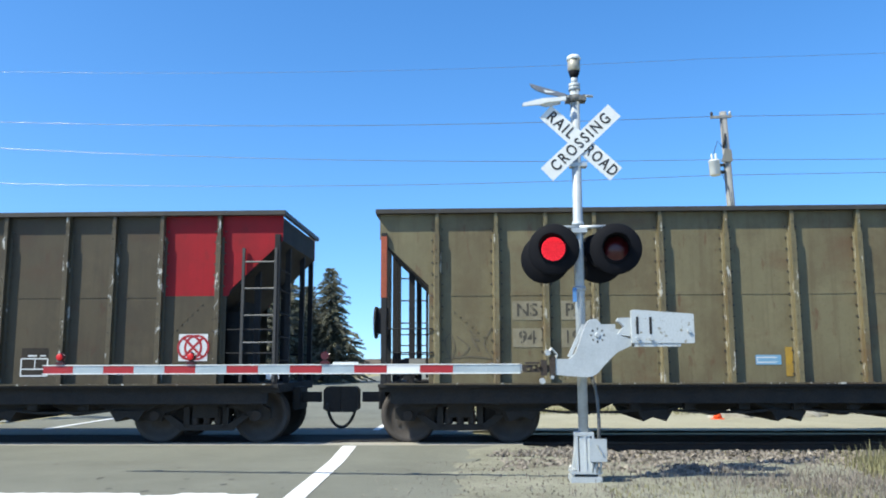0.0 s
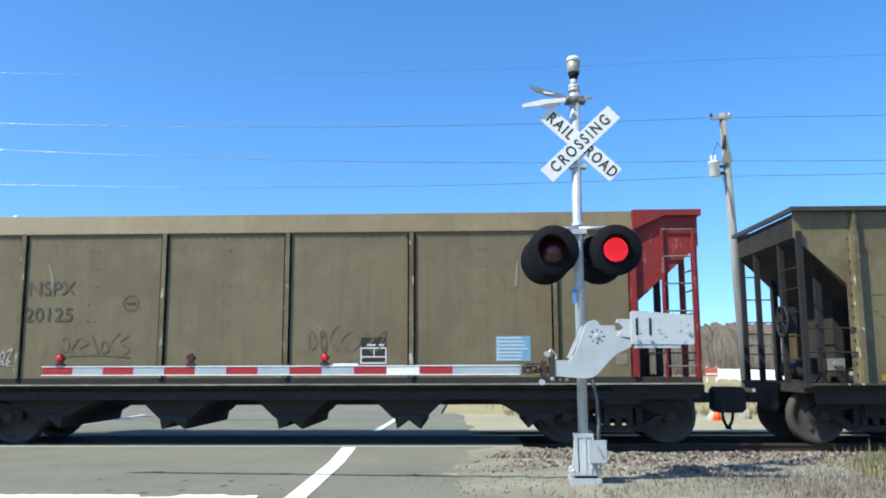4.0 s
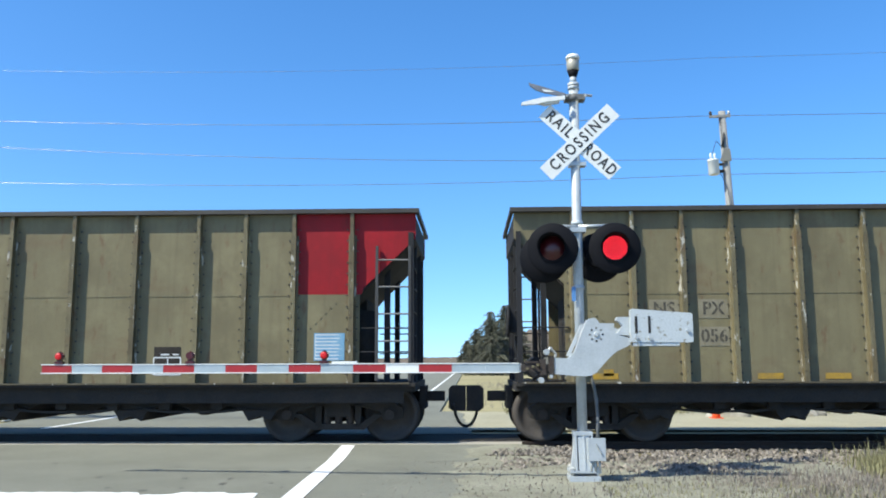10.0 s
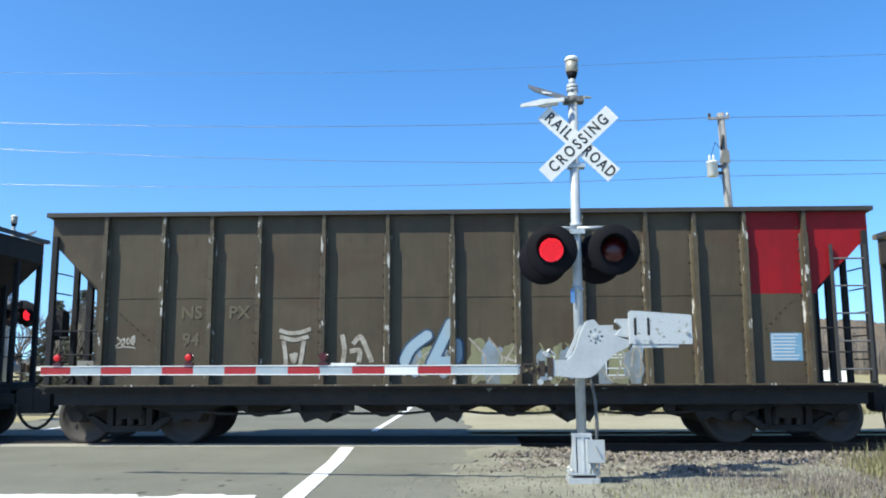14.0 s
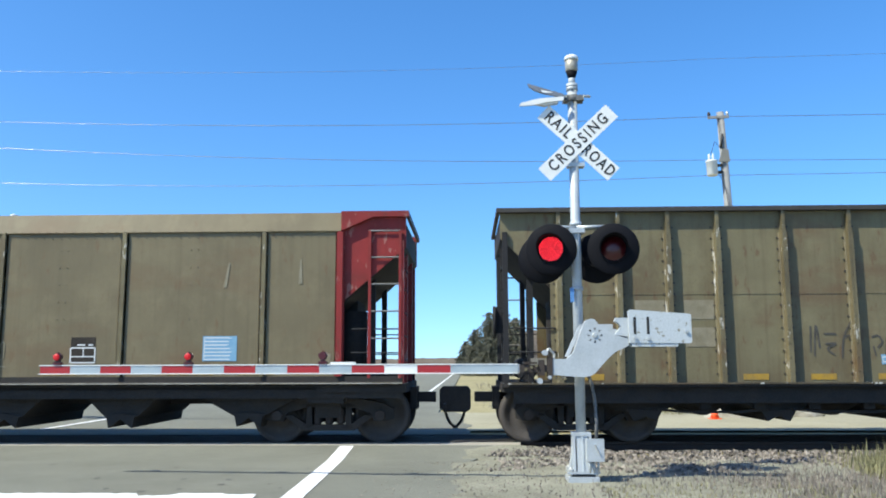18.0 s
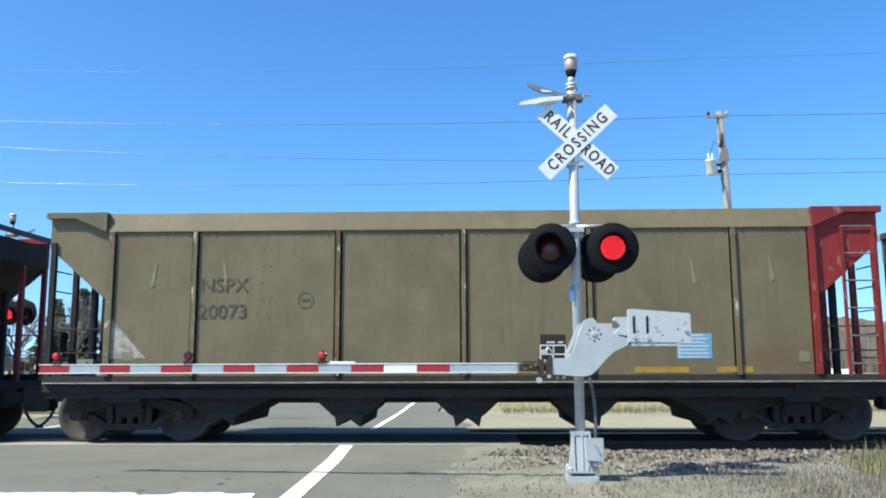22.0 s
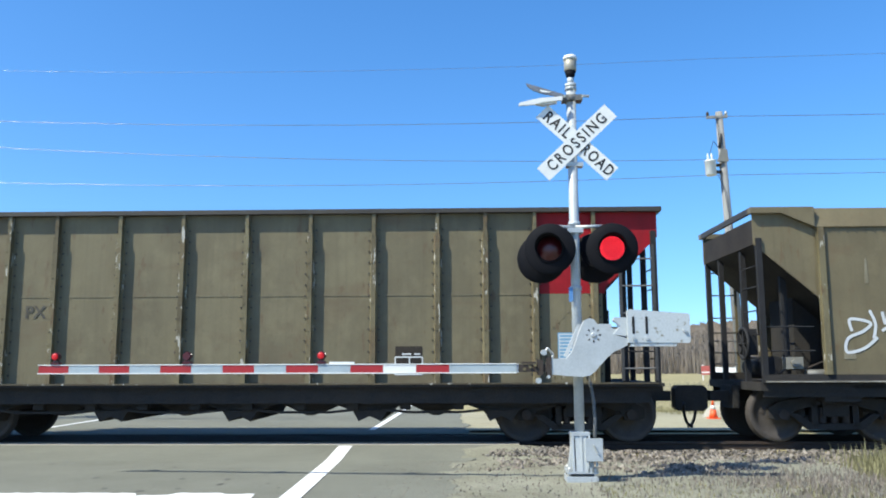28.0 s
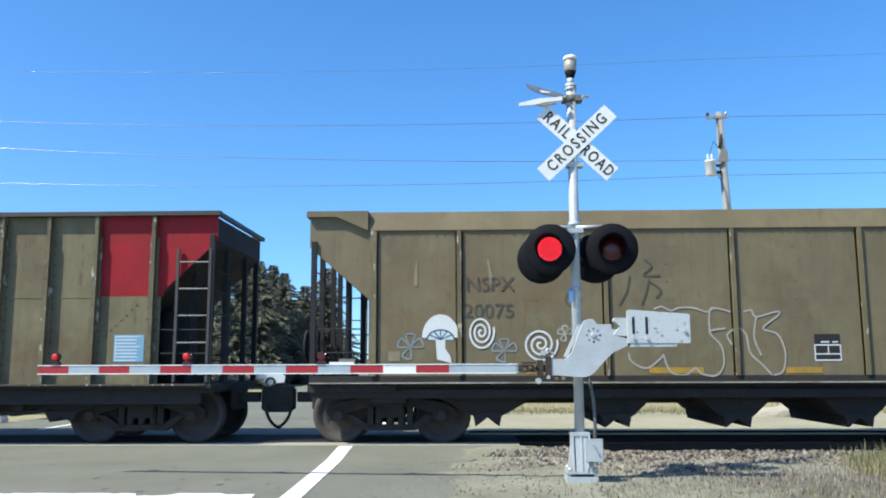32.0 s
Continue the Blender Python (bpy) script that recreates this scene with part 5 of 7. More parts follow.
# ---- trees and distance ----
def spruce_mesh(seed, height, radius, dense=1.0, full=0.62):
    """Boughs in whorls, each a fan of small drooping sprays."""
    rnd = random.Random(seed)
    verts, faces = [], []
    z = height * 0.05
    lean = rnd.uniform(0, 6)
    while z < height * 0.99:
        f = 1 - z / height
        r = 1.18 * radius * (f ** full) * (0.8 + 0.35 * noise.noise((z * 0.9, seed, 0)) + 0.2 * rnd.random())
        n = max(4, int((6 + 7 * f) * dense))
        for k in range(n):
            a = math.tau * (k + rnd.random() * 0.9) / n
            L = max(0.18, r * rnd.uniform(0.55, 1.2) * (1 + 0.22 * math.sin(a * 2 + lean + z)))
            rise, droop = rnd.uniform(-0.05, 0.3), rnd.uniform(0.15, 0.55)
            d = Vector((math.cos(a), math.sin(a), 0))
            sd = Vector((-d.y, d.x, 0))
            m = max(3, int(L / 0.13))
            for j in range(m):
                u0 = (j + 0.5) / m
                base = Vector((0, 0, z)) + d * (L * u0) + Vector((0, 0, L * (rise * u0 - droop * u0 * u0)))
                for sgn in (-1, 1, -0.45, 0.45):
                    w = 0.21 * (1.1 - 0.6 * u0) * rnd.uniform(0.5, 1.3) * min(1.0, L + 0.2)
                    tip = base + d * (0.2 * rnd.uniform(0.5, 1.4)) + sd * (sgn * w) + Vector((0, 0, rnd.uniform(-0.2, 0.06)))
                    o = len(verts)
                    e = Vector((rnd.uniform(-0.05, 0.05), rnd.uniform(-0.05, 0.05), rnd.uniform(-0.09, -0.02)))
                    verts += [tuple(base), tuple(base + e), tuple(tip), tuple((base + tip) / 2 + Vector((0, 0, 0.05)) - d * 0.06)]
                    faces += [(o, o + 1, o + 2), (o, o + 2, o + 3)]
        z += rnd.uniform(0.10, 0.19) * (height / 9) ** 0.5
    me = bpy.data.meshes.new("crown")
    me.from_pydata(verts, [], faces)
    me.materials.append(NEEDLE)
    return me


def trunk(height, r):
    bm = bm_new()
    for i in range(5):
        a, b = height * 0.97 * i / 5, height * 0.97 * (i + 1) / 5
        tube(bm, (0, 0, a - 0.1), (0.02 * i, 0, b), r * (1 - i / 5.5), 8, r * (1 - (i + 1) / 5.5))
    return bm


def spruce(x, y, height, radius, seed, label="dark green spruce tree with drooping boughs"):
    t = thing("spruce_tree", label, "tree", "conifers beyond the track", pose(x, y, -0.06, 0, 0, seed * 40))
    part("trunk", trunk(height, 0.02 * height + 0.05), BARK, t)
    crown = new("crown", spruce_mesh(seed, height, radius, 1.15))
    crown.parent = t
    return t


def bare_tree(x, y, height, seed, label="leafless tree with fine grey branches"):
    rnd = random.Random(seed)
    t = thing("bare_tree", label, "tree", "bare trees beyond the track", pose(x, y, -0.06))
    tb, cb = bm_new(), bm_new()

    def grow(p, d, length, r, depth):
        q = p + d * length
        tube(tb if depth < 2 else cb, p, q, r, 5 if depth < 3 else 3, r * 0.62)
        if depth >= 5:
            return
        for k in range(3 if depth < 4 else 2):
            nd = (d + Vector((rnd.uniform(-1, 1), rnd.uniform(-1, 1), rnd.uniform(-0.2, 0.7))) * 0.62).normalized()
            grow(p + d * length * rnd.uniform(0.6, 1.0), nd, length * rnd.uniform(0.58, 0.8), r * 0.58, depth + 1)
    grow(Vector((0, 0, -0.1)), Vector((rnd.uniform(-0.05, 0.05), 0, 1)), height * 0.3, 0.016 * height + 0.03, 0)
    part("trunk", tb, BARK, t)
    part("crown", cb, TWIG, t)
    return t


# ---- lettering, placards and spray paint on the wagons ----
TEAL = material("teal_spray", (0.050, 0.180, 0.173), 0.6, 0, (0.094, 0.144, 0.122), 3, 0.7, 30, 0, speckle=0.05)
PAINTPALE = material("pale_green_spray", (0.360, 0.432, 0.360), 0.6, 0, (0.230, 0.259, 0.202), 6, 0.7, 30, 0, speckle=0.05)
BLUEWHITE = material("pale_blue_spray", (0.20, 0.27, 0.34), 0.6, 0, (0.15, 0.15, 0.12), 2.5, 0.9, 30, 0, speckle=0.05)
LIMEPALE = material("faded_lime_spray", (0.21, 0.215, 0.115), 0.6, 0, (0.135, 0.125, 0.072), 3, 0.9, 30, 0, speckle=0.05)
RED2 = material("coral_spray", (0.403, 0.094, 0.079), 0.55, 0, (0.346, 0.072, 0.065), 2, 0.6, 30, 0, speckle=0.05)
YELLOWPAINT = material("yellow_spray", (0.518, 0.475, 0.043), 0.55, 0, (0.432, 0.360, 0.036), 4, 0.5, 30, 0, speckle=0.05)
CHALKW = material("white_spray", (0.562, 0.576, 0.576), 0.55, 0, (0.475, 0.490, 0.490), 3, 0.5, 30, 0, speckle=0.05)
COPPER = material("copper_spray", (0.365, 0.160, 0.086), 0.5, 0, (0.288, 0.122, 0.079), 2, 0.7, 30, 0, speckle=0.05)
ICE = material("ice_blue_spray", (0.396, 0.547, 0.605), 0.55, 0, (0.518, 0.576, 0.590), 3, 0.8, 30, 0, speckle=0.05)
ICE_DULL = material("dusty_pale_blue_spray", (0.24, 0.35, 0.43), 0.6, 0, (0.30, 0.37, 0.41), 3, 0.8, 30, 0, speckle=0.05)
NAVY = material("navy_spray", (0.03, 0.06, 0.11), 0.55, 0, (0.03, 0.09, 0.13), 3, 0.6, 30, 0, speckle=0.05)
INKSPRAY = material("black_spray", (0.014, 0.018, 0.020), 0.6, 0, (0.03, 0.035, 0.036), 4, 0.6, 30, 0, speckle=0.05)
VIOLET = material("violet_blue_spray", (0.10, 0.10, 0.32), 0.55, 0, (0.14, 0.12, 0.28), 3, 0.6, 30, 0, speckle=0.05)
STENCILW = material("thin_white_spray", (0.331, 0.317, 0.281), 0.6, 0, (0.259, 0.238, 0.194), 6, 0.7, 30, 0, speckle=0.05)
SIDE = {"A": -1.445, "B": -1.505, "C": -1.480}
rnd = random.Random(77)


def smooth(pts, steps=6):
    """A curve through the points."""
    out = []
    p = [pts[0]] + list(pts) + [pts[-1]]
    for a, b, c, d in zip(p, p[1:], p[2:], p[3:]):
        for i in range(steps):
            t = i / steps
            out.append(tuple(0.5 * (2 * b[j] + (c[j] - a[j]) * t + (2 * a[j] - 5 * b[j] + 4 * c[j] - d[j]) * t * t + (3 * b[j] - a[j] - 3 * c[j] + d[j]) * t ** 3) for j in (0, 1)))
    out.append(tuple(pts[-1]))
    return out


def stroke(bm, pts, width, y=0.0, caps=False):
    """A flat painted line along the points."""
    n = len(pts)
    lo, hi = [], []
    for i in range(n):
        a, b = Vector(pts[max(0, i - 1)]), Vector(pts[min(n - 1, i + 1)])
        d = (b - a)
        d = d.normalized() if d.length > 1e-6 else Vector((1, 0))
        s = Vector((-d.y, d.x)) * (width / 2)
        p = Vector(pts[i])
        yy = y - 1e-4 * i
        lo.append(bm.verts.new((p.x - s.x, yy, p.y - s.y)))
        hi.append(bm.verts.new((p.x + s.x, yy, p.y + s.y)))
    for i in range(n - 1):
        bm.faces.new((lo[i], lo[i + 1], hi[i + 1], hi[i]))
    if caps:
        for j, q in enumerate((pts[0], pts[-1])):
            disc(bm, q[0], q[1], width / 2, width / 2, y + 0.00006 - j * (0.00012 + 1e-4 * n))


def disc(bm, x, z, rx, rz, y=0.0, rough=0.0, n=20, seed=0):
    v = []
    for i in range(n):
        a = math.tau * i / n
        k = 1 + rough * noise.noise((math.cos(a) * 1.7, math.sin(a) * 1.7, seed * 3.1))
        v.append(bm.verts.new((x + rx * k * math.cos(a), y, z + rz * k * math.sin(a))))
    bm.faces.new(v)


def flat_poly(bm, pts, y=0.0):
    bm.faces.new([bm.verts.new((x, y, z)) for x, z in pts])


def painted(k, name, bm, mat, layer=0, label=""):
    for f in bm.faces:
        if f.normal.length == 0:
            f.normal_update()
    me = bpy.data.meshes.new(name)
    bm.to_mesh(me)
    bm.free()
    me.materials.append(mat)
    ob = new(name, me)
    ob.parent = wagons[k]
    ob.matrix_basis = pose(0, SIDE[ORDER[k]] - 0.0013 * layer, 0)
    return tagged(ob, label)


def glyph(r, x, z, w, h, loops=1.0):
    if r.random() < 0.6:
        u0 = r.choice((0, 1))
        return smooth([(x + w * (0.1 + 0.8 * ((u0 + i) % 2) + r.uniform(-0.15, 0.15)), z + h * min(1.05, max(0, (1 - i / (m - 1)) if m < 5 else r.random()))) for m in (r.choice((3, 4, 5)),) for i in range(m)], 4)
    n = r.choice((5, 6, 7))
    a, turn = r.uniform(0, 6), r.choice((-1, 1)) * r.uniform(1.2, 2.0)
    pts = []
    for i in range(n):
        pts.append((x + w * (0.5 + 0.42 * math.cos(a) * r.uniform(0.6, 1.1)), z + h * (0.5 + 0.46 * math.sin(a) * r.uniform(0.7, 1.1))))
        a += turn * r.uniform(0.6, 1.3)
    return smooth(pts)


def tag(k, x, z, w, h, mat, seed):
    r = random.Random(seed)
    bm = bm_new()
    n = max(3, int(w / (0.42 * h)))
    for i in range(n):
        stroke(bm, glyph(r, x - w / 2 + w * i / n, z - h / 2 + r.uniform(-0.1, 0.1) * h, w / n * 0.95, h * r.uniform(0.75, 1.05)), 0.017 + 0.014 * r.random())
    if r.random() < 0.5:
        stroke(bm, smooth([(x - w / 2, z - h * 0.6), (x, z - h * 0.52), (x + w / 2, z - h * 0.62)]), 0.024)
    painted(k, "spray_tag", bm, mat, 1 + seed % 2, "hand-sprayed scrawled tag")


SCRIPT = {
    "o": ([(0.5, 0.95), (0.1, 0.7), (0.1, 0.25), (0.5, 0.05), (0.85, 0.3), (0.85, 0.75), (0.5, 0.95)],),
    "p": ([(0.15, -0.25), (0.2, 0.4), (0.25, 0.95)], [(0.22, 0.8), (0.7, 0.95), (0.85, 0.65), (0.6, 0.4), (0.22, 0.45)]),
    "e": ([(0.8, 0.95), (0.2, 0.85), (0.25, 0.5), (0.7, 0.5)], [(0.25, 0.5), (0.15, 0.1), (0.85, 0.08)]),
    "s": ([(0.85, 0.9), (0.4, 1.0), (0.15, 0.7), (0.5, 0.5), (0.85, 0.3), (0.5, 0.02), (0.1, 0.12)],),
    "g": ([(0.8, 0.85), (0.4, 1.0), (0.12, 0.7), (0.4, 0.45), (0.8, 0.75), (0.8, 0.1), (0.45, -0.3), (0.1, -0.1)],),
    "i": ([(0.5, 0.75), (0.5, 0.05)], [(0.46, 1.0), (0.54, 1.05)]),
    "t": ([(0.5, 1.15), (0.45, 0.3), (0.6, 0.05), (0.85, 0.15)], [(0.1, 0.8), (0.95, 0.85)]),
    "2": ([(0.15, 0.8), (0.5, 1.0), (0.8, 0.75), (0.2, 0.08), (0.85, 0.08)],),
    "3": ([(0.15, 0.95), (0.75, 0.95), (0.4, 0.55), (0.8, 0.3), (0.45, 0.02), (0.1, 0.15)],),
}


def script(k, x, z, w, h, text, mat, seed, bold=1.0):
    """A tag in joined-up hand strokes."""
    bm = bm_new()
    n = len(text)
    for i, ch in enumerate(text):
        x0 = x - w / 2 + w * i / n
        for m, st in enumerate(SCRIPT[ch]):
            stroke(bm, smooth([(x0 + (u * 0.95 + 0.12 * v) * w / n, z - h / 2 + h * v + 0.05 * h * ((i + seed) % 3 - 1) - 0.12 * h * i) for u, v in st], 5), bold * (0.034 if h > 0.25 else 0.022), -0.0003 * m)
    painted(k, "spray_tag", bm, mat, 1 + seed % 2, "white hand-sprayed tag")


def arcs(k, x, z, w, h, mat, seed):
    r = random.Random(seed)
    bm = bm_new()
    for i in range(4):
        x0, z0 = x + r.uniform(-0.5, 0.2) * w, z + r.uniform(-0.4, 0.3) * h
        stroke(bm, smooth([(x0, z0), (x0 + w * 0.25, z0 + h * r.uniform(0.2, 0.4)), (x0 + w * 0.5, z0 + h * r.uniform(-0.1, 0.2)), (x0 + w * 0.6, z0 - h * 0.3)]), 0.03 + 0.04 * r.random())
    painted(k, "spray_lines", bm, mat, 1 + seed % 2, "faded sprayed curved lines")


def blob(k, x, z, w, h, mat, seed):
    bm = bm_new()
    disc(bm, x, z, w / 2, h / 2, 0, 0.5, 28, seed)
    painted(k, "spray_patch", bm, mat, 1, "faded sprayed colour patch")


def smear(k, x, z, w, h, mat, seed):
    r = random.Random(seed)
    bm = bm_new()
    for i in range(5):
        x0 = x + r.uniform(-0.3, 0.3) * w
        disc(bm, x0, z + r.uniform(-0.12, 0.12) * h, w * r.uniform(0.14, 0.26), h * r.uniform(0.25, 0.42), 0.0005 * i, 0.7, 22, seed + i)
    painted(k, "paint_patch", bm, mat, 1, "uneven overpainted patch")


def patch(k, x, z, w, h, mat):
    bm = bm_new()
    flat_poly(bm, [(x - w / 2, z - h / 2), (x + w / 2, z - h / 2), (x + w / 2, z + h / 2), (x - w / 2, z + h / 2)])
    painted(k, "reflector" if mat == YELLOW else "painted_patch", bm, mat, 2)


def tri(k, x, z, w, h, mat):
    bm = bm_new()
    flat_poly(bm, [(x - w / 2, z - h / 2), (x + w / 2, z - h / 2), (x - w / 2, z + h / 2)])
    painted(k, "pale_triangle", bm, mat, 1)


def mural(k, x, z, w, h, mat, seed, mat2):
    """Faded colour fields with a few scrawled lines over them."""
    r = random.Random(seed)
    for i in range(3):
        bm = bm_new()
        xa = x + w * (i - 1) * 0.28
        disc(bm, xa, z - h * 0.5 + h * r.uniform(0.36, 0.46), w * 0.22, h * r.uniform(0.34, 0.5), 0, 0.45, 26, seed + i)
        painted(k, "mural_field", bm, mat if i != 1 else BLUEWHITE if mat != BLUEWHITE else LIMEPALE, 1 + i, "faded sprayed mural colour")
    for i in range(3):
        bm = bm_new()
        stroke(bm, glyph(r, x - w / 2 + w * i / 3, z - h * 0.45, w / 3, h * 0.8), 0.03)
        painted(k, "mural_line", bm, mat2, 4)


FAT = ([(0.0, 0.85), (0.3, 1.0), (0.75, 0.85)], [(0.45, 0.85), (0.42, 0.4), (0.5, 0.05)]), ([(0.2, 0.95), (0.25, 0.45), (0.2, 0.05)],), ([(0.05, 0.05), (0.15, 0.8), (0.5, 0.9), (0.75, 0.5), (0.8, 0.05)],), ([(0.05, 0.95), (0.1, 0.3), (0.4, 0.05), (0.75, 0.3), (0.8, 0.95)],), ([(0.7, 0.9), (0.2, 0.75), (0.15, 0.25), (0.75, 0.08)], [(0.2, 0.5), (0.6, 0.5)]), ([(0.05, 0.92), (0.75, 0.9), (0.15, 0.1), (0.8, 0.1)],)


BLOCK = {"S": ([(0.85, 0.85), (0.4, 1.0), (0.1, 0.75), (0.5, 0.5), (0.85, 0.25), (0.5, 0.0), (0.05, 0.12)],), "M": ([(0.05, 0.0), (0.12, 0.95), (0.45, 0.35), (0.82, 0.95), (0.9, 0.0)],), "O": ([(0.5, 0.95), (0.12, 0.65), (0.15, 0.25), (0.5, 0.05), (0.85, 0.3), (0.85, 0.7), (0.5, 0.95)],), "K": ([(0.12, 1.0), (0.12, 0.0)], [(0.8, 1.0), (0.25, 0.5), (0.85, 0.0)]), "E": ([(0.8, 0.95), (0.15, 0.92), (0.12, 0.05), (0.85, 0.05)], [(0.15, 0.5), (0.65, 0.52)])}


def fat_letters(k, x, z, w, h, layers, order, thick=0.24):
    n = len(order)
    for li, (mat, extra) in enumerate(layers):
        bm = bm_new()
        for i, g in enumerate(order):
            x0 = x - w / 2 + w * i / n
            for s in (FAT[g] if isinstance(g, int) else BLOCK[g]):
                pts = smooth([(x0 + u * w / n * 1.0, z - h / 2 + 0.12 * h + v * h * 0.76) for u, v in s], 5)
                stroke(bm, pts, thick * h + extra, -0.0002 * i, True)
        painted(k, ("letter_halo", "letter_edge", "letter_fill")[li], bm, mat, 1 + 5 * li, "large rounded sprayed letters" if li == 2 else "")


BALLOON = (
    ([(-3.02, 2.00), (-2.86, 2.07), (-2.60, 2.10), (-2.34, 2.02)], 0.34), ([(-2.56, 1.98), (-2.64, 1.70), (-2.66, 1.42)], 0.36),
    ([(-2.16, 2.02), (-2.12, 1.72), (-2.08, 1.42)], 0.34),
    ([(-1.84, 1.98), (-1.82, 1.70), (-1.70, 1.48), (-1.52, 1.50), (-1.46, 1.72), (-1.42, 2.00)], 0.27),
    ([(-1.14, 2.00), (-1.10, 1.70), (-0.94, 1.46), (-0.74, 1.50), (-0.66, 1.74), (-0.64, 2.02)], 0.29),
    ([(-0.36, 2.06), (-0.08, 2.10), (0.12, 1.96), (-0.06, 1.72), (-0.26, 1.52), (-0.02, 1.42), (0.20, 1.46)], 0.30),
)


def bubble(k, x, z, w, h, mat, seed):
    """Swollen white letters, black drop edge and a thin white rim."""
    for name, paint, extra, dx, dz, layer in (("letter_halo", STENCILW, 0.15, -0.03, 0.015, 1), ("letter_edge", INKSPRAY, 0.10, -0.04, 0.02, 6), ("letter_fill", mat, 0.0, 0.0, 0.0, 11)):
        bm = bm_new()
        for i, (pts, wide) in enumerate(BALLOON):
            stroke(bm, smooth([(u + dx, v + dz) for u, v in pts], 6), wide + extra, -0.0002 * i, True)
        painted(k, name, bm, paint, layer, "large swollen white sprayed letters" if name == "letter_fill" else "")


def bubble2(k, x, z, w, h, mat, seed):
    fat_letters(k, x, z, w, h, ((STENCILW, 0.15), (VIOLET, 0.11), (mat, 0.03)), (4, 5, 2, 4, 2), 0.36)


WILD = ([(0.05, 0.0), (0.2, 0.95), (0.65, 0.85), (0.45, 0.55), (0.8, 0.3), (0.5, 0.02), (0.1, 0.05)],), ([(0.0, 0.0), (0.45, 1.15), (0.6, 0.6), (0.95, 0.0)], [(0.1, 0.75), (0.75, 0.85)]), ([(0.1, 0.9), (0.6, 1.0), (0.75, 0.75), (0.45, 0.55), (0.85, 0.3), (0.6, 0.0), (0.0, 0.1)],), ([(0.85, 0.8), (0.1, 0.85), (0.3, 0.5), (0.1, 0.05), (0.95, 0.15)], [(0.2, 0.5), (0.75, 0.5)]), ([(0.3, 0.1), (0.2, 0.8), (0.5, 1.15), (0.65, 0.8), (0.35, 0.3), (0.9, 0.0)],), ([(0.1, 0.85), (0.55, 0.5), (1.0, 0.9)], [(0.2, 0.6), (0.9, 0.02)], [(0.9, 0.8), (0.75, 0.45)])


def wild(k, x, z, w, h, seed):
    """Angular interlocking letters with a pale glow and a dark lower half."""
    n = len(WILD)
    for li, (name, mat, thick, shift) in enumerate((("letter_halo", ICE, 0.40, 0), ("letter_shine", CHALKW, 0.32, 0), ("letter_edge", INKSPRAY, 0.26, 0), ("letter_under", NAVY, 0.20, 0), ("letter_fill", RED2, 0.19, 0.02))):
        bm = bm_new()
        for i, g in enumerate(WILD):
            x0 = x - w / 2 + w * i / n
            for m, st in enumerate(g):
                pts = [(x0 + (u * 1.08 + 0.12 * v) * w / n, z - h * 0.46 + shift + v * h * 0.80) for u, v in st]
                dense = smooth(pts, 5)
                if name == "letter_fill":
                    dense = [p for p in dense if p[1] > z - h * 0.04]
                if len(dense) > 1:
                    stroke(bm, dense, thick * h * 0.9, -0.0003 * (2 * i + m))
        painted(k, name, bm, mat, 1 + 5 * li, "angular sprayed letters in coral, navy and ice blue" if li == 4 else "")
    bm = bm_new()
    r = random.Random(seed)
    for i in range(16):
        x0 = x - w / 2 + w * (i + r.random()) / 16
        z0 = z + h * r.uniform(-0.45, 0.1)
        stroke(bm, [(x0, z0), (x0 + r.uniform(0.1, 0.25), z0 + r.uniform(-0.1, 0.2))], 0.05, -0.0002 * i)
    painted(k, "letter_glint", bm, ICE, 26)


def word(k, x, z, w, h, text, mat, seed):
    if text == "BABEL":
        return wild(k, x, z, w, h, seed)
    if text == "SMOKE":
        return fat_letters(k, x, z, w, h, ((CHALKW, 0.10), (STICKER, 0.045), (ICE, 0.0)), "SMOKE", 0.22)


def banana(k, x, z, w, h, mat, seed):
    """Two yellow crescents side by side with a dark rim and seam."""
    def bow(u):
        return smooth([(x + w * (0.30 + u), z + h * 0.5), (x + w * (0.32 + u), z + h * 0.1), (x + w * (0.10 + u), z - h * 0.25), (x - w * (0.28 - u), z - h * 0.5)], 5)
    bm = bm_new()
    stroke(bm, bow(-0.06), w * 0.62, 0, True)
    painted(k, "fruit_outline", bm, INKSPRAY, 1)
    bm = bm_new()
    stroke(bm, bow(-0.19), w * 0.20, 0)
    stroke(bm, bow(0.08), w * 0.20, -0.003)
    painted(k, "fruit_fill", bm, mat, 4, "yellow sprayed double crescent")


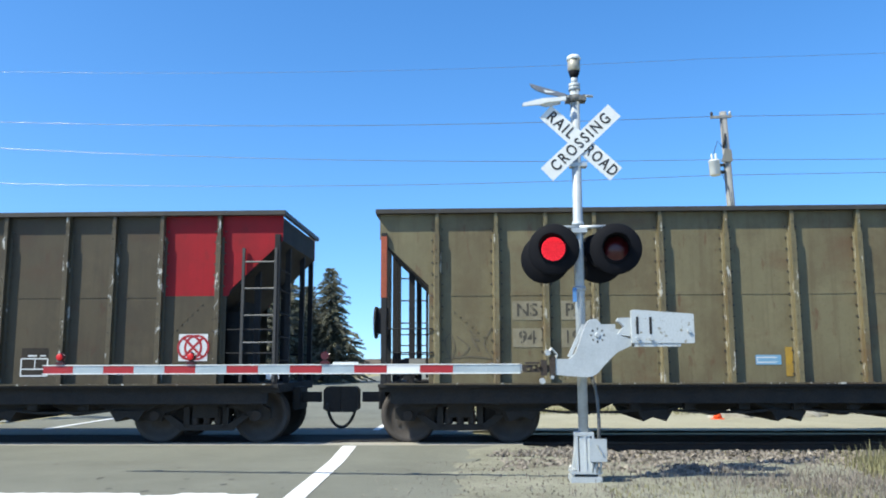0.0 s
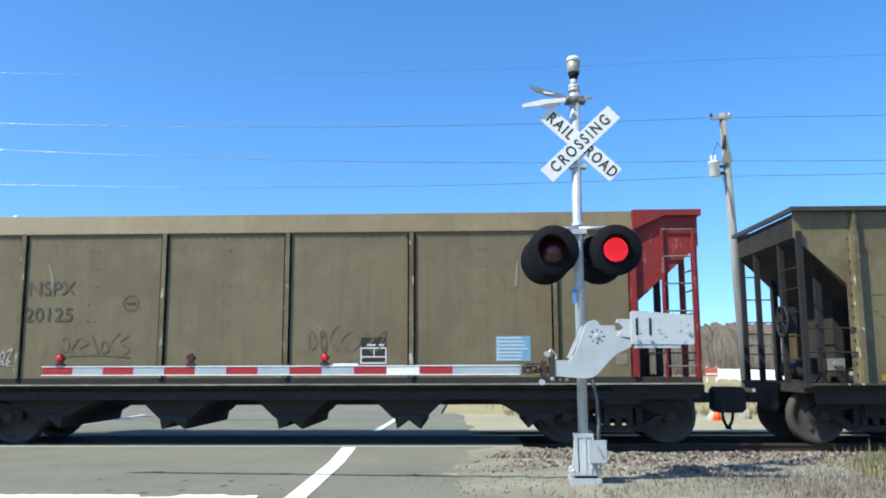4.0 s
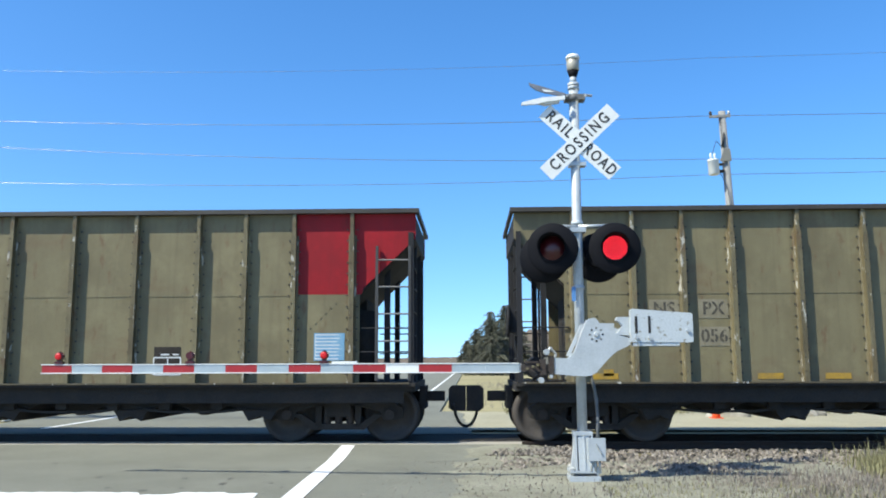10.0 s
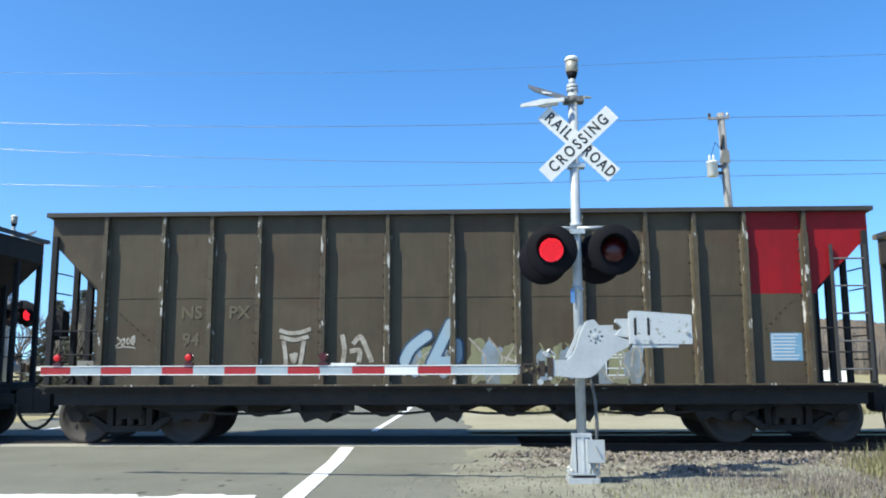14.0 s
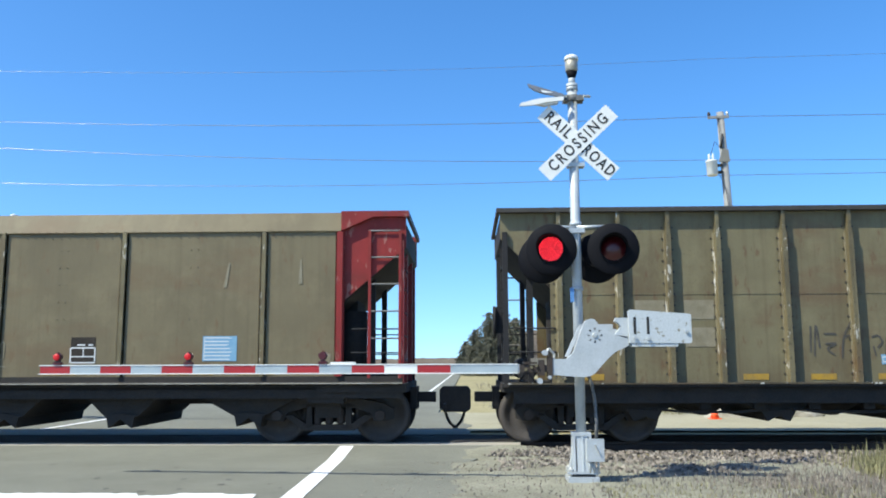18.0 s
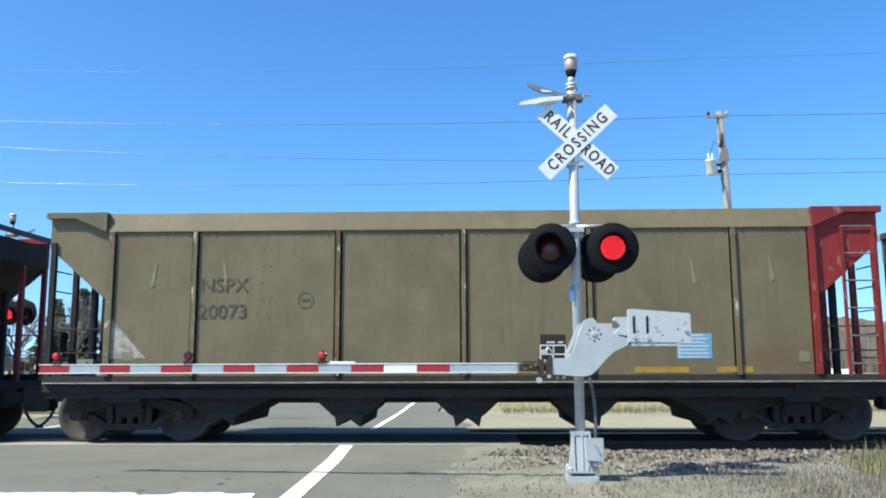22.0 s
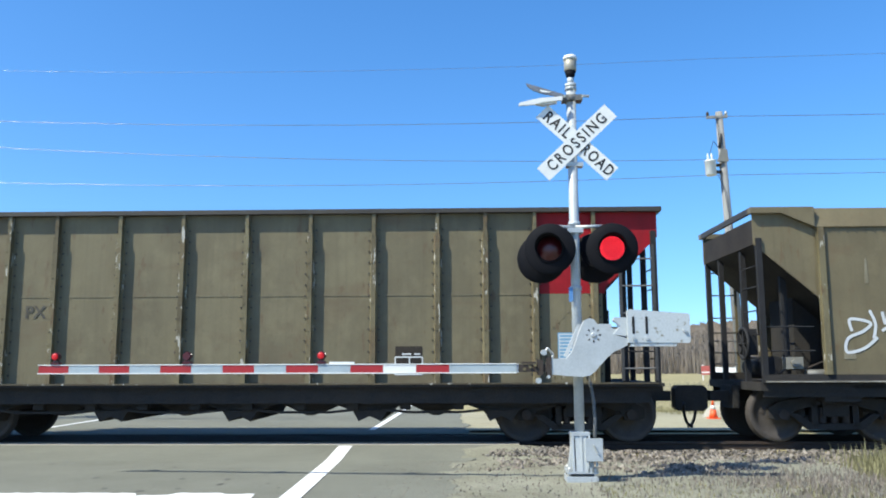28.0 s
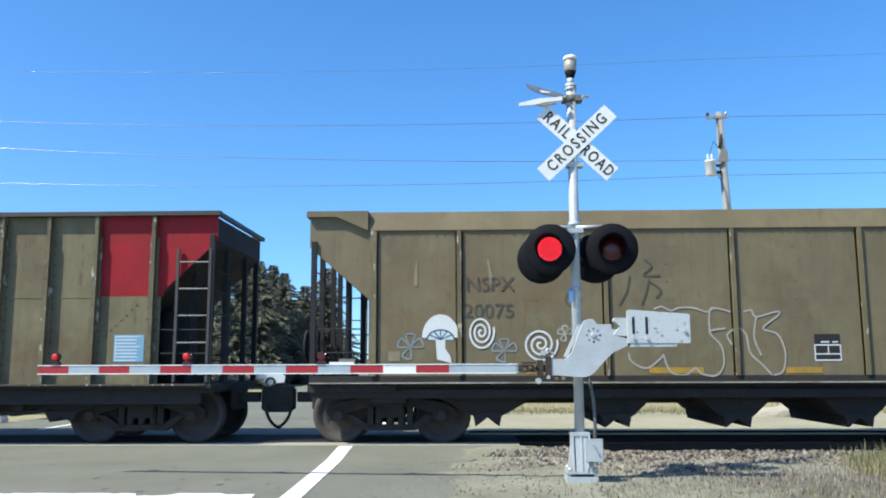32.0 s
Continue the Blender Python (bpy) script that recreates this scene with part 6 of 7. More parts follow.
def mushroom(k, x, z, w, h, mat, seed):
    bm = bm_new()
    flat_poly(bm, [(x + w * 0.5 * math.cos(radians(a)), z + h * 0.02 + h * 0.48 * math.sin(radians(a))) for a in range(0, 181, 12)])
    flat_poly(bm, [(x - w * 0.14, z + h * 0.05), (x - w * 0.10, z - h * 0.42), (x + w * 0.3, z - h * 0.5), (x + w * 0.26, z - h * 0.36), (x + w * 0.12, z - h * 0.2), (x + w * 0.13, z + h * 0.05)], -0.0004)
    painted(k, "mushroom_shape", bm, mat, 1, "white sprayed mushroom with blue gills")
    bm = bm_new()
    flat_poly(bm, [(x + w * 0.36 * math.cos(radians(a)), z - h * 0.02 + h * 0.2 * math.sin(radians(a))) for a in range(0, 181, 15)])
    painted(k, "mushroom_gills", bm, ICE, 2)
    bm = bm_new()
    stroke(bm, [(x + w * 0.36 * math.cos(radians(a)), z - h * 0.02 + h * 0.2 * math.sin(radians(a))) for a in range(0, 181, 15)], 0.025)
    for a in (30, 60, 90, 120, 150):
        stroke(bm, [(x, z - h * 0.02), (x + w * 0.36 * math.cos(radians(a)), z - h * 0.02 + h * 0.2 * math.sin(radians(a)))], 0.02)
    painted(k, "mushroom_lines", bm, NAVY, 3)


def spiral(k, x, z, w, h, mat, seed):
    bm = bm_new()
    stroke(bm, [(x + w * 0.5 * (a / 1100) * math.cos(radians(a)), z + h * 0.5 * (a / 1100) * math.sin(radians(a))) for a in range(60, 1101, 15)], 0.034)
    painted(k, "spray_spiral", bm, mat, 1, "white sprayed spiral")


def flower(k, x, z, w, h, mat, seed):
    bm = bm_new()
    for a in (20, 90, 160, 250):
        c, s = math.cos(radians(a)), math.sin(radians(a))
        stroke(bm, smooth([(x, z), (x + w * (0.5 * c - 0.2 * s), z + h * (0.5 * s + 0.2 * c)), (x + w * (0.5 * c + 0.2 * s), z + h * (0.5 * s - 0.2 * c)), (x, z)]), 0.03)
    painted(k, "spray_flower", bm, mat, 1, "pale blue sprayed flower")


EYES_DARK = ([(0.00, 0.74), (0.12, 0.84), (0.23, 0.81), (0.36, 0.67), (0.48, 0.96)], [(0.18, 0.54), (0.23, 0.64), (0.35, 0.60), (0.26, 0.50), (0.18, 0.54)], [(0.35, 0.59), (0.33, 0.33), (0.29, 0.01)], [(0.46, 0.59), (0.55, 0.79), (0.64, 0.73), (0.71, 0.44)], [(0.52, 0.59), (0.54, 0.32), (0.60, 0.26)], [(0.76, 0.26), (0.79, 0.59), (0.84, 0.76)], [(0.76, 0.96), (0.84, 0.89), (0.90, 0.78), (0.92, 0.70), (0.99, 0.70)],)
EYES_TEAL = ([(0.01, 0.70), (0.12, 0.78), (0.20, 0.73)], [(0.20, 0.67), (0.27, 0.69), (0.34, 0.57), (0.33, 0.33)], [(0.49, 0.73), (0.58, 0.87), (0.69, 0.63)], [(0.58, 0.39), (0.63, 0.22), (0.67, 0.33)], [(0.77, 0.30), (0.79, 0.44), (0.81, 0.33)], [(0.91, 0.19), (0.96, 0.39), (0.99, 0.42)],)
OUTLINE_A = ([(0.17, 0.94), (0.22, 0.98), (0.28, 0.92), (0.33, 0.96), (0.42, 0.96), (0.51, 0.90), (0.55, 0.96), (0.66, 0.90)], [(0.00, 0.33), (0.02, 0.21), (0.11, 0.12), (0.20, 0.25), (0.22, 0.31)], [(0.22, 0.31), (0.26, 0.08), (0.35, 0.02), (0.42, 0.12), (0.46, 0.04), (0.55, 0.02), (0.60, 0.17), (0.59, 0.42), (0.52, 0.62), (0.62, 0.67)], [(0.52, 0.62), (0.53, 0.92), (0.61, 0.94)],)
OUTLINE_B = ([(0.66, 0.44), (0.63, 0.58), (0.70, 0.67), (0.75, 0.58), (0.77, 0.33), (0.84, 0.17), (0.90, 0.02)], [(0.74, 0.90), (0.79, 0.92), (0.82, 0.83), (0.95, 0.90), (0.96, 0.85), (0.86, 0.67), (0.95, 0.58), (0.99, 0.33), (0.97, 0.08), (0.91, 0.02)], [(0.82, 0.83), (0.80, 0.54), (0.84, 0.29)],)
OLDTAG = ([(0.00, 0.00), (0.20, 0.32), (0.27, 0.65)], [(0.53, 0.00), (0.67, 0.32), (0.73, 0.58)], [(0.63, 1.00), (0.80, 0.84), (0.60, 0.65), (1.00, 0.65)], [(0.73, 0.52), (1.00, 0.32), (0.87, 0.16)],)


CURL = ([(0.12, 0.55), (0.10, 0.80), (0.42, 0.72), (0.30, 0.55), (0.05, 0.40), (0.02, 0.12), (0.30, 0.20), (0.52, 0.42)], [(0.42, 0.98), (0.50, 0.70), (0.46, 0.40)], [(0.62, 0.95), (0.66, 0.70), (0.72, 0.95)], [(0.60, 0.55), (0.80, 0.70), (0.98, 0.60)], [(0.78, 0.52), (0.98, 0.30), (0.86, 0.02), (0.80, 0.10)])
ZIGZAG = ([(0.02, 0.70), (0.24, 0.72), (0.03, 0.30), (0.26, 0.36)], [(0.48, 0.70), (0.34, 0.62), (0.34, 0.34), (0.50, 0.36)], [(0.34, 0.50), (0.46, 0.52)], [(0.58, 0.30), (0.56, 0.70), (0.70, 0.66), (0.60, 0.48), (0.74, 0.28)], [(0.50, 0.84), (0.68, 0.90), (0.56, 0.98), (0.48, 0.88)], [(0.72, 0.66), (0.92, 0.50), (0.99, 0.12)], [(0.84, 0.56), (0.80, 0.10)])


LOOPS = ([(0.02, 0.98), (0.10, 0.50), (0.06, 0.10), (0.20, 0.06)], [(0.30, 0.62), (0.34, 0.20), (0.46, 0.16), (0.50, 0.66), (0.54, 0.18)], [(0.62, 0.70), (0.58, 0.24), (0.74, 0.20), (0.76, 0.62), (0.62, 0.70)], [(0.74, 0.20), (0.98, 0.34), (0.88, 0.04), (0.80, 0.14)])

CROWN = ([(0.05, 0.95), (0.35, 0.88), (0.70, 0.90), (0.98, 0.98)], [(0.08, 0.80), (0.50, 0.72), (0.92, 0.80)], [(0.18, 0.70), (0.26, 0.30), (0.24, 0.02)], [(0.78, 0.70), (0.72, 0.30), (0.66, 0.02)], [(0.42, 0.40), (0.50, 0.20), (0.56, 0.42)])
HOOK = ([(0.06, 0.96), (0.14, 0.55), (0.10, 0.10), (0.40, 0.08)], [(0.40, 0.70), (0.62, 0.90), (0.80, 0.60), (0.98, 0.20)], [(0.30, 0.50), (0.60, 0.52), (0.58, 0.20)])


UNDERLINE = ([(0.00, 0.60), (0.50, 0.85), (0.98, 0.55)], [(0.62, 0.95), (0.10, 0.30), (0.55, 0.10)])
SPRIG = ([(0.02, 0.10), (0.08, 0.48), (0.26, 0.56), (0.34, 0.20)], [(0.26, 0.56), (0.36, 0.96)], [(0.10, 0.34), (0.44, 0.40), (0.48, 0.04)], [(0.44, 0.40), (0.70, 0.62), (0.98, 0.58)], [(0.50, 0.66), (0.74, 0.74), (0.96, 0.90)], [(0.62, 0.40), (0.66, 0.06)], [(0.30, 0.70), (0.46, 0.74)])
SCRAWL_A = ([(0.02, 0.20), (0.05, 0.85)], [(0.10, 0.10), (0.16, 0.88), (0.22, 0.30)], [(0.32, 0.66), (0.58, 0.66)], [(0.34, 0.40), (0.56, 0.42), (0.38, 0.28), (0.52, 0.14)], [(0.68, 0.05), (0.74, 0.58), (0.92, 0.98)], [(0.74, 0.58), (0.88, 0.62)])
SCRAWL_B = ([(0.02, 0.90), (0.14, 0.98), (0.22, 0.70), (0.12, 0.42)], [(0.04, 0.50), (0.08, 0.04)], [(0.28, 0.10), (0.34, 0.86), (0.42, 0.30), (0.48, 0.88), (0.56, 0.12)], [(0.60, 0.10), (0.64, 0.95), (0.76, 0.92), (0.74, 0.55), (0.62, 0.50)], [(0.84, 0.90), (0.94, 0.60), (0.90, 0.10)])
SCRAWL_C = ([(0.00, 0.42), (0.16, 0.62)], [(0.00, 0.46), (0.14, 0.24)], [(0.20, 0.08), (0.26, 0.74), (0.36, 0.30), (0.40, 0.72)], [(0.40, 0.30), (0.52, 0.96), (0.58, 0.22), (0.44, 0.36)], [(0.62, 0.30), (0.66, 0.84), (0.74, 0.92), (0.80, 0.30)], [(0.34, 0.20), (0.76, 0.26)], [(0.42, 0.08), (0.74, 0.04)], [(0.86, 0.36), (0.92, 0.72)], [(0.93, 0.36), (0.99, 0.74)])
SCRAWL_D = ([(0.00, 0.92), (0.90, 0.98)], [(0.04, 0.06), (0.08, 0.74)], [(0.14, 0.06), (0.16, 0.72), (0.36, 0.76), (0.34, 0.08)], [(0.42, 0.66), (0.44, 0.12), (0.56, 0.30)], [(0.58, 0.08), (0.66, 0.66), (0.72, 0.12)], [(0.76, 0.06), (0.80, 0.64), (0.87, 0.34), (0.94, 0.70), (0.98, 0.06)])


def drawn(k, x, z, w, h, shape, mat, wide):
    """Sprayed lines of a given drawing."""
    bm = bm_new()
    for m, st in enumerate(shape):
        stroke(bm, smooth([(x - w / 2 + w * u, z - h / 2 + h * v) for u, v in st], 6), 0.01 * wide, -0.0002 * m)
    painted(k, "spray_drawing", bm, mat, 1 + wide % 2, "hand-sprayed line drawing")


def bars(k, x, z, w, h, mat, seed):
    """Writing left as plain bars."""
    r = random.Random(seed)
    bm = bm_new()
    n = max(2, int(w / 0.2))
    for i in range(n):
        x0 = x - w / 2 + w * i / n
        stroke(bm, [(x0, z - h / 2), (x0 + 0.02, z + h / 2)], 0.03)
        zz = z + r.choice((-0.5, 0, 0.5)) * h
        stroke(bm, [(x0, zz), (x0 + w / n * 0.8, zz)], 0.03, -0.0004)
    painted(k, "dark_lettering", bm, mat, 1, "dark painted bars of lettering")


CAPITALS = {
    "C": ([(1, 1), (0, 1), (0, 0), (1, 0)],), "O": ([(0, 0), (0, 1), (1, 1), (1, 0), (0, 0)],), "M": ([(0, 0), (0.05, 1), (0.5, 0.35), (0.95, 1), (1, 0)],),
    "E": ([(1, 1), (0, 1), (0, 0), (1, 0)], [(0, 0.52), (0.9, 0.52)]), "D": ([(0, 0), (0, 1), (0.8, 0.95), (1, 0.7), (1, 0.25), (0.8, 0), (0, 0)],), "Y": ([(0, 1), (0.5, 0.5), (1, 1)], [(0.5, 0.5), (0.5, 0)]),
}


def capitals(k, text, places, w, h, mat):
    """Hand-painted capitals drawn as two thin parallel lines."""
    for ch, (x, z) in zip(text, places):
        bm = bm_new()
        for m, line in enumerate(CAPITALS[ch]):
            for d in (0.0, 0.055):
                pts = [(x - w / 2 + d + (w - 2 * d) * u, z - h / 2 + d + (h - 2 * d) * v + 0.02 * math.sin(5 * u + x)) for u, v in line]
                stroke(bm, pts, 0.026, -0.0004 * m - (0.0016 if d else 0))
        painted(k, "painted_letter", bm, mat, 1)


def data_box(k, x, z, w=0.46, h=0.38, frame_mat=None):
    """A stencilled panel: black field, white frame, plain bars."""
    bm = bm_new()
    flat_poly(bm, [(x - w / 2, z - h / 2), (x + w / 2, z - h / 2), (x + w / 2, z + h / 2 + 0.09), (x - w / 2, z + h / 2 + 0.09)])
    painted(k, "data_panel", bm, POST if k in (3, 7, 29) else SLOPE, 1, "black stencilled service panel")
    bm = bm_new()
    zt = z + h / 2 - 0.09
    q = [(x - w / 2, z - h / 2), (x + w / 2, z - h / 2), (x + w / 2, zt), (x - w / 2, zt)]
    for a, b in zip(q, q[1:] + q[:1]):
        stroke(bm, [a, b], 0.022)
    stroke(bm, [(x + 0.01, zt), (x + 0.01, z - h * 0.2)], 0.018, -0.0004)
    stroke(bm, [(x - w / 2, z - h * 0.2), (x + w / 2, z - h * 0.2)], 0.02, -0.0006)
    painted(k, "data_lines", bm, CHALKW, 2)
    bm = bm_new()
    stroke(bm, [(x - w * 0.25, zt + 0.05), (x + w * 0.08, zt + 0.05)], 0.025, -0.0008)
    stroke(bm, [(x + w * 0.2, zt + 0.05), (x + w * 0.42, zt + 0.05)], 0.022, -0.001)
    painted(k, "data_heading", bm, CHALKW, 2)


def placard(k, x, z, w, h):
    bm = bm_new()
    flat_poly(bm, [(x - w / 2, z - h / 2), (x + w / 2, z - h / 2), (x + w / 2, z + h / 2), (x - w / 2, z + h / 2)])
    painted(k, "placard", bm, STICKER if k != 12 else BLUE, 1, "light blue placard with white lines")
    bm = bm_new()
    n = max(2, int(h / 0.055))
    r = random.Random(k)
    x0 = x - w * 0.46
    foot = None
    for i in range(n):
        zz = z - h / 2 + h * (i + 0.5) / n
        row = [[bm.verts.new((u, -0.0004, v)) for u in (x0, x0 + 0.012, x + w * r.uniform(0.2, 0.45))] for v in (zz - 0.009, zz + 0.009)]
        if foot:
            bm.faces.new((foot[0], foot[1], row[0][1], row[0][0]))
        for j in (0, 1):
            bm.faces.new((row[0][j], row[0][j + 1], row[1][j + 1], row[1][j]))
        foot = row[1]
    painted(k, "placard_lines", bm, CHALKW, 2)


NUMBERS = {1: "193", 5: "", 6: "110", 7: "422", 8: "301", 9: "125", 10: "056", 11: "025", 12: "352", 13: "", 22: "154", 23: "", 27: "497", 28: "062", 2: None, 17: None, 18: None, 15: "", 25: "", 0: ""}
PATCHED = {1, 2, 9, 6, 8, 12, 17, 18, 22, 23, 27, 28, 10, 11}
STRIPES = {2, 6, 8, 10, 12, 17, 22, 5, 27, 15, 23}
half = LEN_A / 2
for k, kind in enumerate(ORDER):
    y = SIDE[kind] - 0.0013 * 3
    if kind == "A":
        num = NUMBERS.get(k, "")
        for j, (xc, word_top, word_low) in enumerate(((2.51, "NS" if num is not None else "", "94" if num is not None else ""), (3.33, "PX" if num is not None else "", num))):
            for zc, wd in ((2.33, word_top), (1.87, word_low)):
                if k in PATCHED:
                    bm = bm_new()
                    flat_poly(bm, [(xc - half - 0.25, zc - 0.17), (xc - half + 0.25, zc - 0.17), (xc - half + 0.25, zc + 0.15), (xc - half - 0.25, zc + 0.15)])
                    painted(k, "stencil_patch", bm, STENCIL if k not in (8, 12, 22, 23) else CHALK, 1)
                if wd:
                    lettering("stencil_letters", wd, 0.30, DARKLET if k != 13 else FAINT, wagons[k], xc - half, y, zc - 0.01, 0.006)
                    if k in PATCHED:
                        for i in range(len(wd)):
                            bm = bm_new()
                            xb = xc - half + 0.165 * (i - (len(wd) - 1) / 2)
                            stroke(bm, [(xb, zc - 0.15), (xb, zc + 0.13)], 0.016)
                            painted(k, "stencil_bridge", bm, STENCIL if k not in (8, 12, 22, 23) else CHALK, 4)
        if k == 0:
            patch(k, half - 1.5, 1.72, 0.50, 0.46, CHALKW)
            bm = bm_new()
            for s in (-1, 1):
                stroke(bm, [(half - 1.5 + 0.2 * math.cos(radians(a)) - 0.06 * s, 1.72 + 0.2 * math.sin(radians(a))) for a in range(0, 361, 20)], 0.04, -0.001 * s)
            stroke(bm, [(half - 1.66, 1.56), (half - 1.34, 1.88)], 0.04, -0.002)
            stroke(bm, [(half - 1.66, 1.88), (half - 1.34, 1.56)], 0.04, -0.003)
            painted(k, "red_symbol", bm, ARMRED, 3, "red crossed ring symbol on white")
        elif k != 17:
            placard(k, half - 1.47, 1.71, 0.52, 0.46)
        if k == 5:
            placard(k, half - 2.5, 2.16, 0.48, 0.5)
        data_box(k, 9.78 - half, 1.44)
        if k in (1, 2, 6, 7, 9, 17, 22, 23, 24):
            placard(k, 6.5 - half, 1.48, 0.42, 0.16)
        if k in STRIPES:
            for xs in (1.5, 4.22, 5.33, 6.43, 7.54, 8.63, 9.72, 12.45):
                patch(k, xs - half, 1.20, 0.42 if xs < 12 else 0.32, 0.10 if xs < 12 else 0.2, YELLOW)
    elif kind == "B":
        hb = LEN_B / 2 - 0.07
        num = {3: "20137", 4: "20125", 14: "20177", 16: "20098", 19: "20116", 20: "20073", 24: "20072", 26: "20196", 29: "20075"}[k]
        lettering("stencil_letters", "NSPX", 0.34, DARKLET, wagons[k], 3.02 - hb, y, 2.75, 0.003, widen=1.0)
        lettering("stencil_letters", num, 0.34, DARKLET, wagons[k], 3.0 - hb, y, 2.30, 0.003, widen=1.02)
        bm = bm_new()
        stroke(bm, [(4.42 - hb + 0.13 * math.cos(radians(a)), 2.5 + 0.13 * math.sin(radians(a))) for a in range(0, 361, 20)], 0.014)
        stroke(bm, [(4.34 - hb, 2.5), (4.5 - hb, 2.5)], 0.04)
        painted(k, "round_stamp", bm, DARKLET, 2)
        data_box(k, 8.60 - hb, 1.64, 0.42, 0.34)
        placard(k, 10.95 - hb, 1.70, 0.58, 0.42)
        for i, xs in enumerate((3.9, 6.1, 8.2, 10.4, 11.6)):
            if k != 26 or i < 2:
                patch(k, xs - hb, 1.31, 0.9 if i % 2 else 0.6, 0.10, YELLOW)
        r = random.Random(k + 200)
        for j, (xs, zs) in enumerate(((1.75, 2.95), (3.05, 2.98), (11.0, 2.95), (12.3, 3.0))):
            bm = bm_new()
            a = r.uniform(-0.14, 0.14)
            flat_poly(bm, [(xs - hb - 0.03, zs - 0.22), (xs - hb + 0.04, zs - 0.2), (xs - hb + a + 0.03, zs + 0.22), (xs - hb + a, zs + 0.2)])
            painted(k, "scrape", bm, STENCIL, 2)
        patch(k, 1.4 - hb, 1.56, 0.2, 0.16, STENCIL)
        patch(k, 12.75 - hb, 1.52, 0.18, 0.18, STENCIL)
    else:
        hc = LEN_C / 2
        patch(k, 3.16 - hc, 2.30, 0.88, 0.30, CHALK)
        lettering("stencil_letters", "NSPX", 0.29, DARKLET, wagons[k], 3.16 - hc, y - 0.002, 2.30, 0.004, widen=1.0)
        lettering("stencil_letters", "420259", 0.29, DARKLET, wagons[k], 3.1 - hc, y - 0.002, 1.96, 0.004, widen=1.08)
        data_box(k, 9.88 - hc, 1.50)
        bm = bm_new()
        stroke(bm, [(5.5 - hc + 0.13 * math.cos(radians(a)), 2.35 + 0.13 * math.sin(radians(a))) for a in range(0, 361, 20)], 0.016)
        painted(k, "round_stamp", bm, INK, 2)
        for xs in (1.8, 4.4, 5.5, 6.6, 7.7, 8.8, 9.9, 12.3):
            patch(k, xs - hc, 1.20, 0.55, 0.10, YELLOW)

blob(3, -3.43, 1.86, 0.68, 0.21, TEAL, 1)
drawn(3, -0.72, 1.93, 3.73, 0.92, EYES_TEAL, TEAL, 6)
drawn(3, -0.72, 1.93, 3.73, 0.92, EYES_DARK, POST, 5)
tag(3, -4.98, 1.92, 1.18, 0.39, FAINT, 6)
smear(3, -1.9, 1.78, 1.5, 0.55, FAINT, 8)
smear(3, 0.35, 1.72, 1.0, 0.42, FAINT, 9)
drawn(3, 2.05, 1.92, 1.15, 0.62, LOOPS, POST, 3)
patch(3, -5.74, 1.57, 0.20, 0.17, CHALK)
tag(4, -3.19, 1.82, 1.22, 0.38, FAINT, 11)
tag(4, 1.12, 1.85, 1.37, 0.43, FAINT, 12)
tag(4, -4.78, 1.64, 0.34, 0.34, CHALK, 13)
tag(1, -5.48, 1.80, 0.85, 0.48, FAINT, 14)
patch(1, -0.17, 1.45, 0.12, 0.48, YELLOW)
tag(8, 1.58, 1.65, 0.60, 0.75, PAINTPALE, 15)
tag(8, -3.64, 1.58, 0.49, 0.28, PAINTPALE, 16)
tag(8, -1.47, 1.51, 0.33, 0.21, CHALK, 17)
script(11, -5.30, 2.28, 0.90, 0.28, "ppes", POST, 18)
script(11, -1.70, 1.90, 0.66, 0.30, "oppes", CHALK, 18)
drawn(11, -1.66, 1.62, 0.55, 0.12, UNDERLINE, CHALK, 3)
script(12, -1.62, 1.90, 0.83, 0.33, "oppes", CHALK, 20)
smear(12, 0.65, 1.77, 1.06, 0.48, STENCIL, 21)
smear(12, 1.70, 1.86, 0.67, 0.38, STENCIL, 22)
smear(12, 2.79, 1.83, 0.79, 0.43, STENCIL, 23)
tag(12, 1.65, 1.77, 0.57, 0.38, FAINT, 24)
smear(12, -2.80, 1.64, 0.59, 0.21, STENCIL, 25)
tag(13, -5.62, 1.85, 0.34, 0.19, CHALK, 26)
drawn(13, -2.72, 1.70, 0.58, 0.72, CROWN, CHALK, 7)
drawn(13, -1.66, 1.66, 0.56, 0.62, HOOK, CHALK, 8)
mural(13, -0.39, 1.52, 1.07, 0.60, BLUEWHITE, 29, CHALK)
for pts in ([(-0.84, 1.50), (-0.72, 1.72), (-0.46, 1.92)], [(-0.38, 1.46), (-0.24, 1.74), (-0.06, 2.12)], [(-0.30, 1.48), (0.02, 1.52), (0.04, 1.78)]):
    bm = bm_new()
    stroke(bm, smooth(pts, 5), 0.24, 0, True)
    painted(13, "spray_field", bm, NAVY, 5)
    bm = bm_new()
    stroke(bm, smooth(pts, 5), 0.17, 0, True)
    painted(13, "spray_field", bm, ICE_DULL, 10, "pale blue rounded spray stroke")
mural(13, 0.66, 1.56, 0.88, 0.92, LIMEPALE, 30, CHALK)
mural(13, 1.72, 1.53, 0.68, 0.75, BLUEWHITE, 31, LIMEPALE)
mural(13, 2.78, 1.48, 0.82, 0.79, BLUEWHITE, 32, CHALK)
tag(14, -2.08, 2.98, 0.51, 0.58, CHALK, 33)
smear(15, 0.57, 1.88, 0.99, 0.48, STENCIL, 34)
tag(15, 0.52, 1.93, 0.88, 0.29, CHALK, 35)
smear(15, 2.98, 2.01, 0.96, 0.29, STENCIL, 36)
smear(15, -1.86, 1.77, 0.31, 0.25, STENCIL, 37)
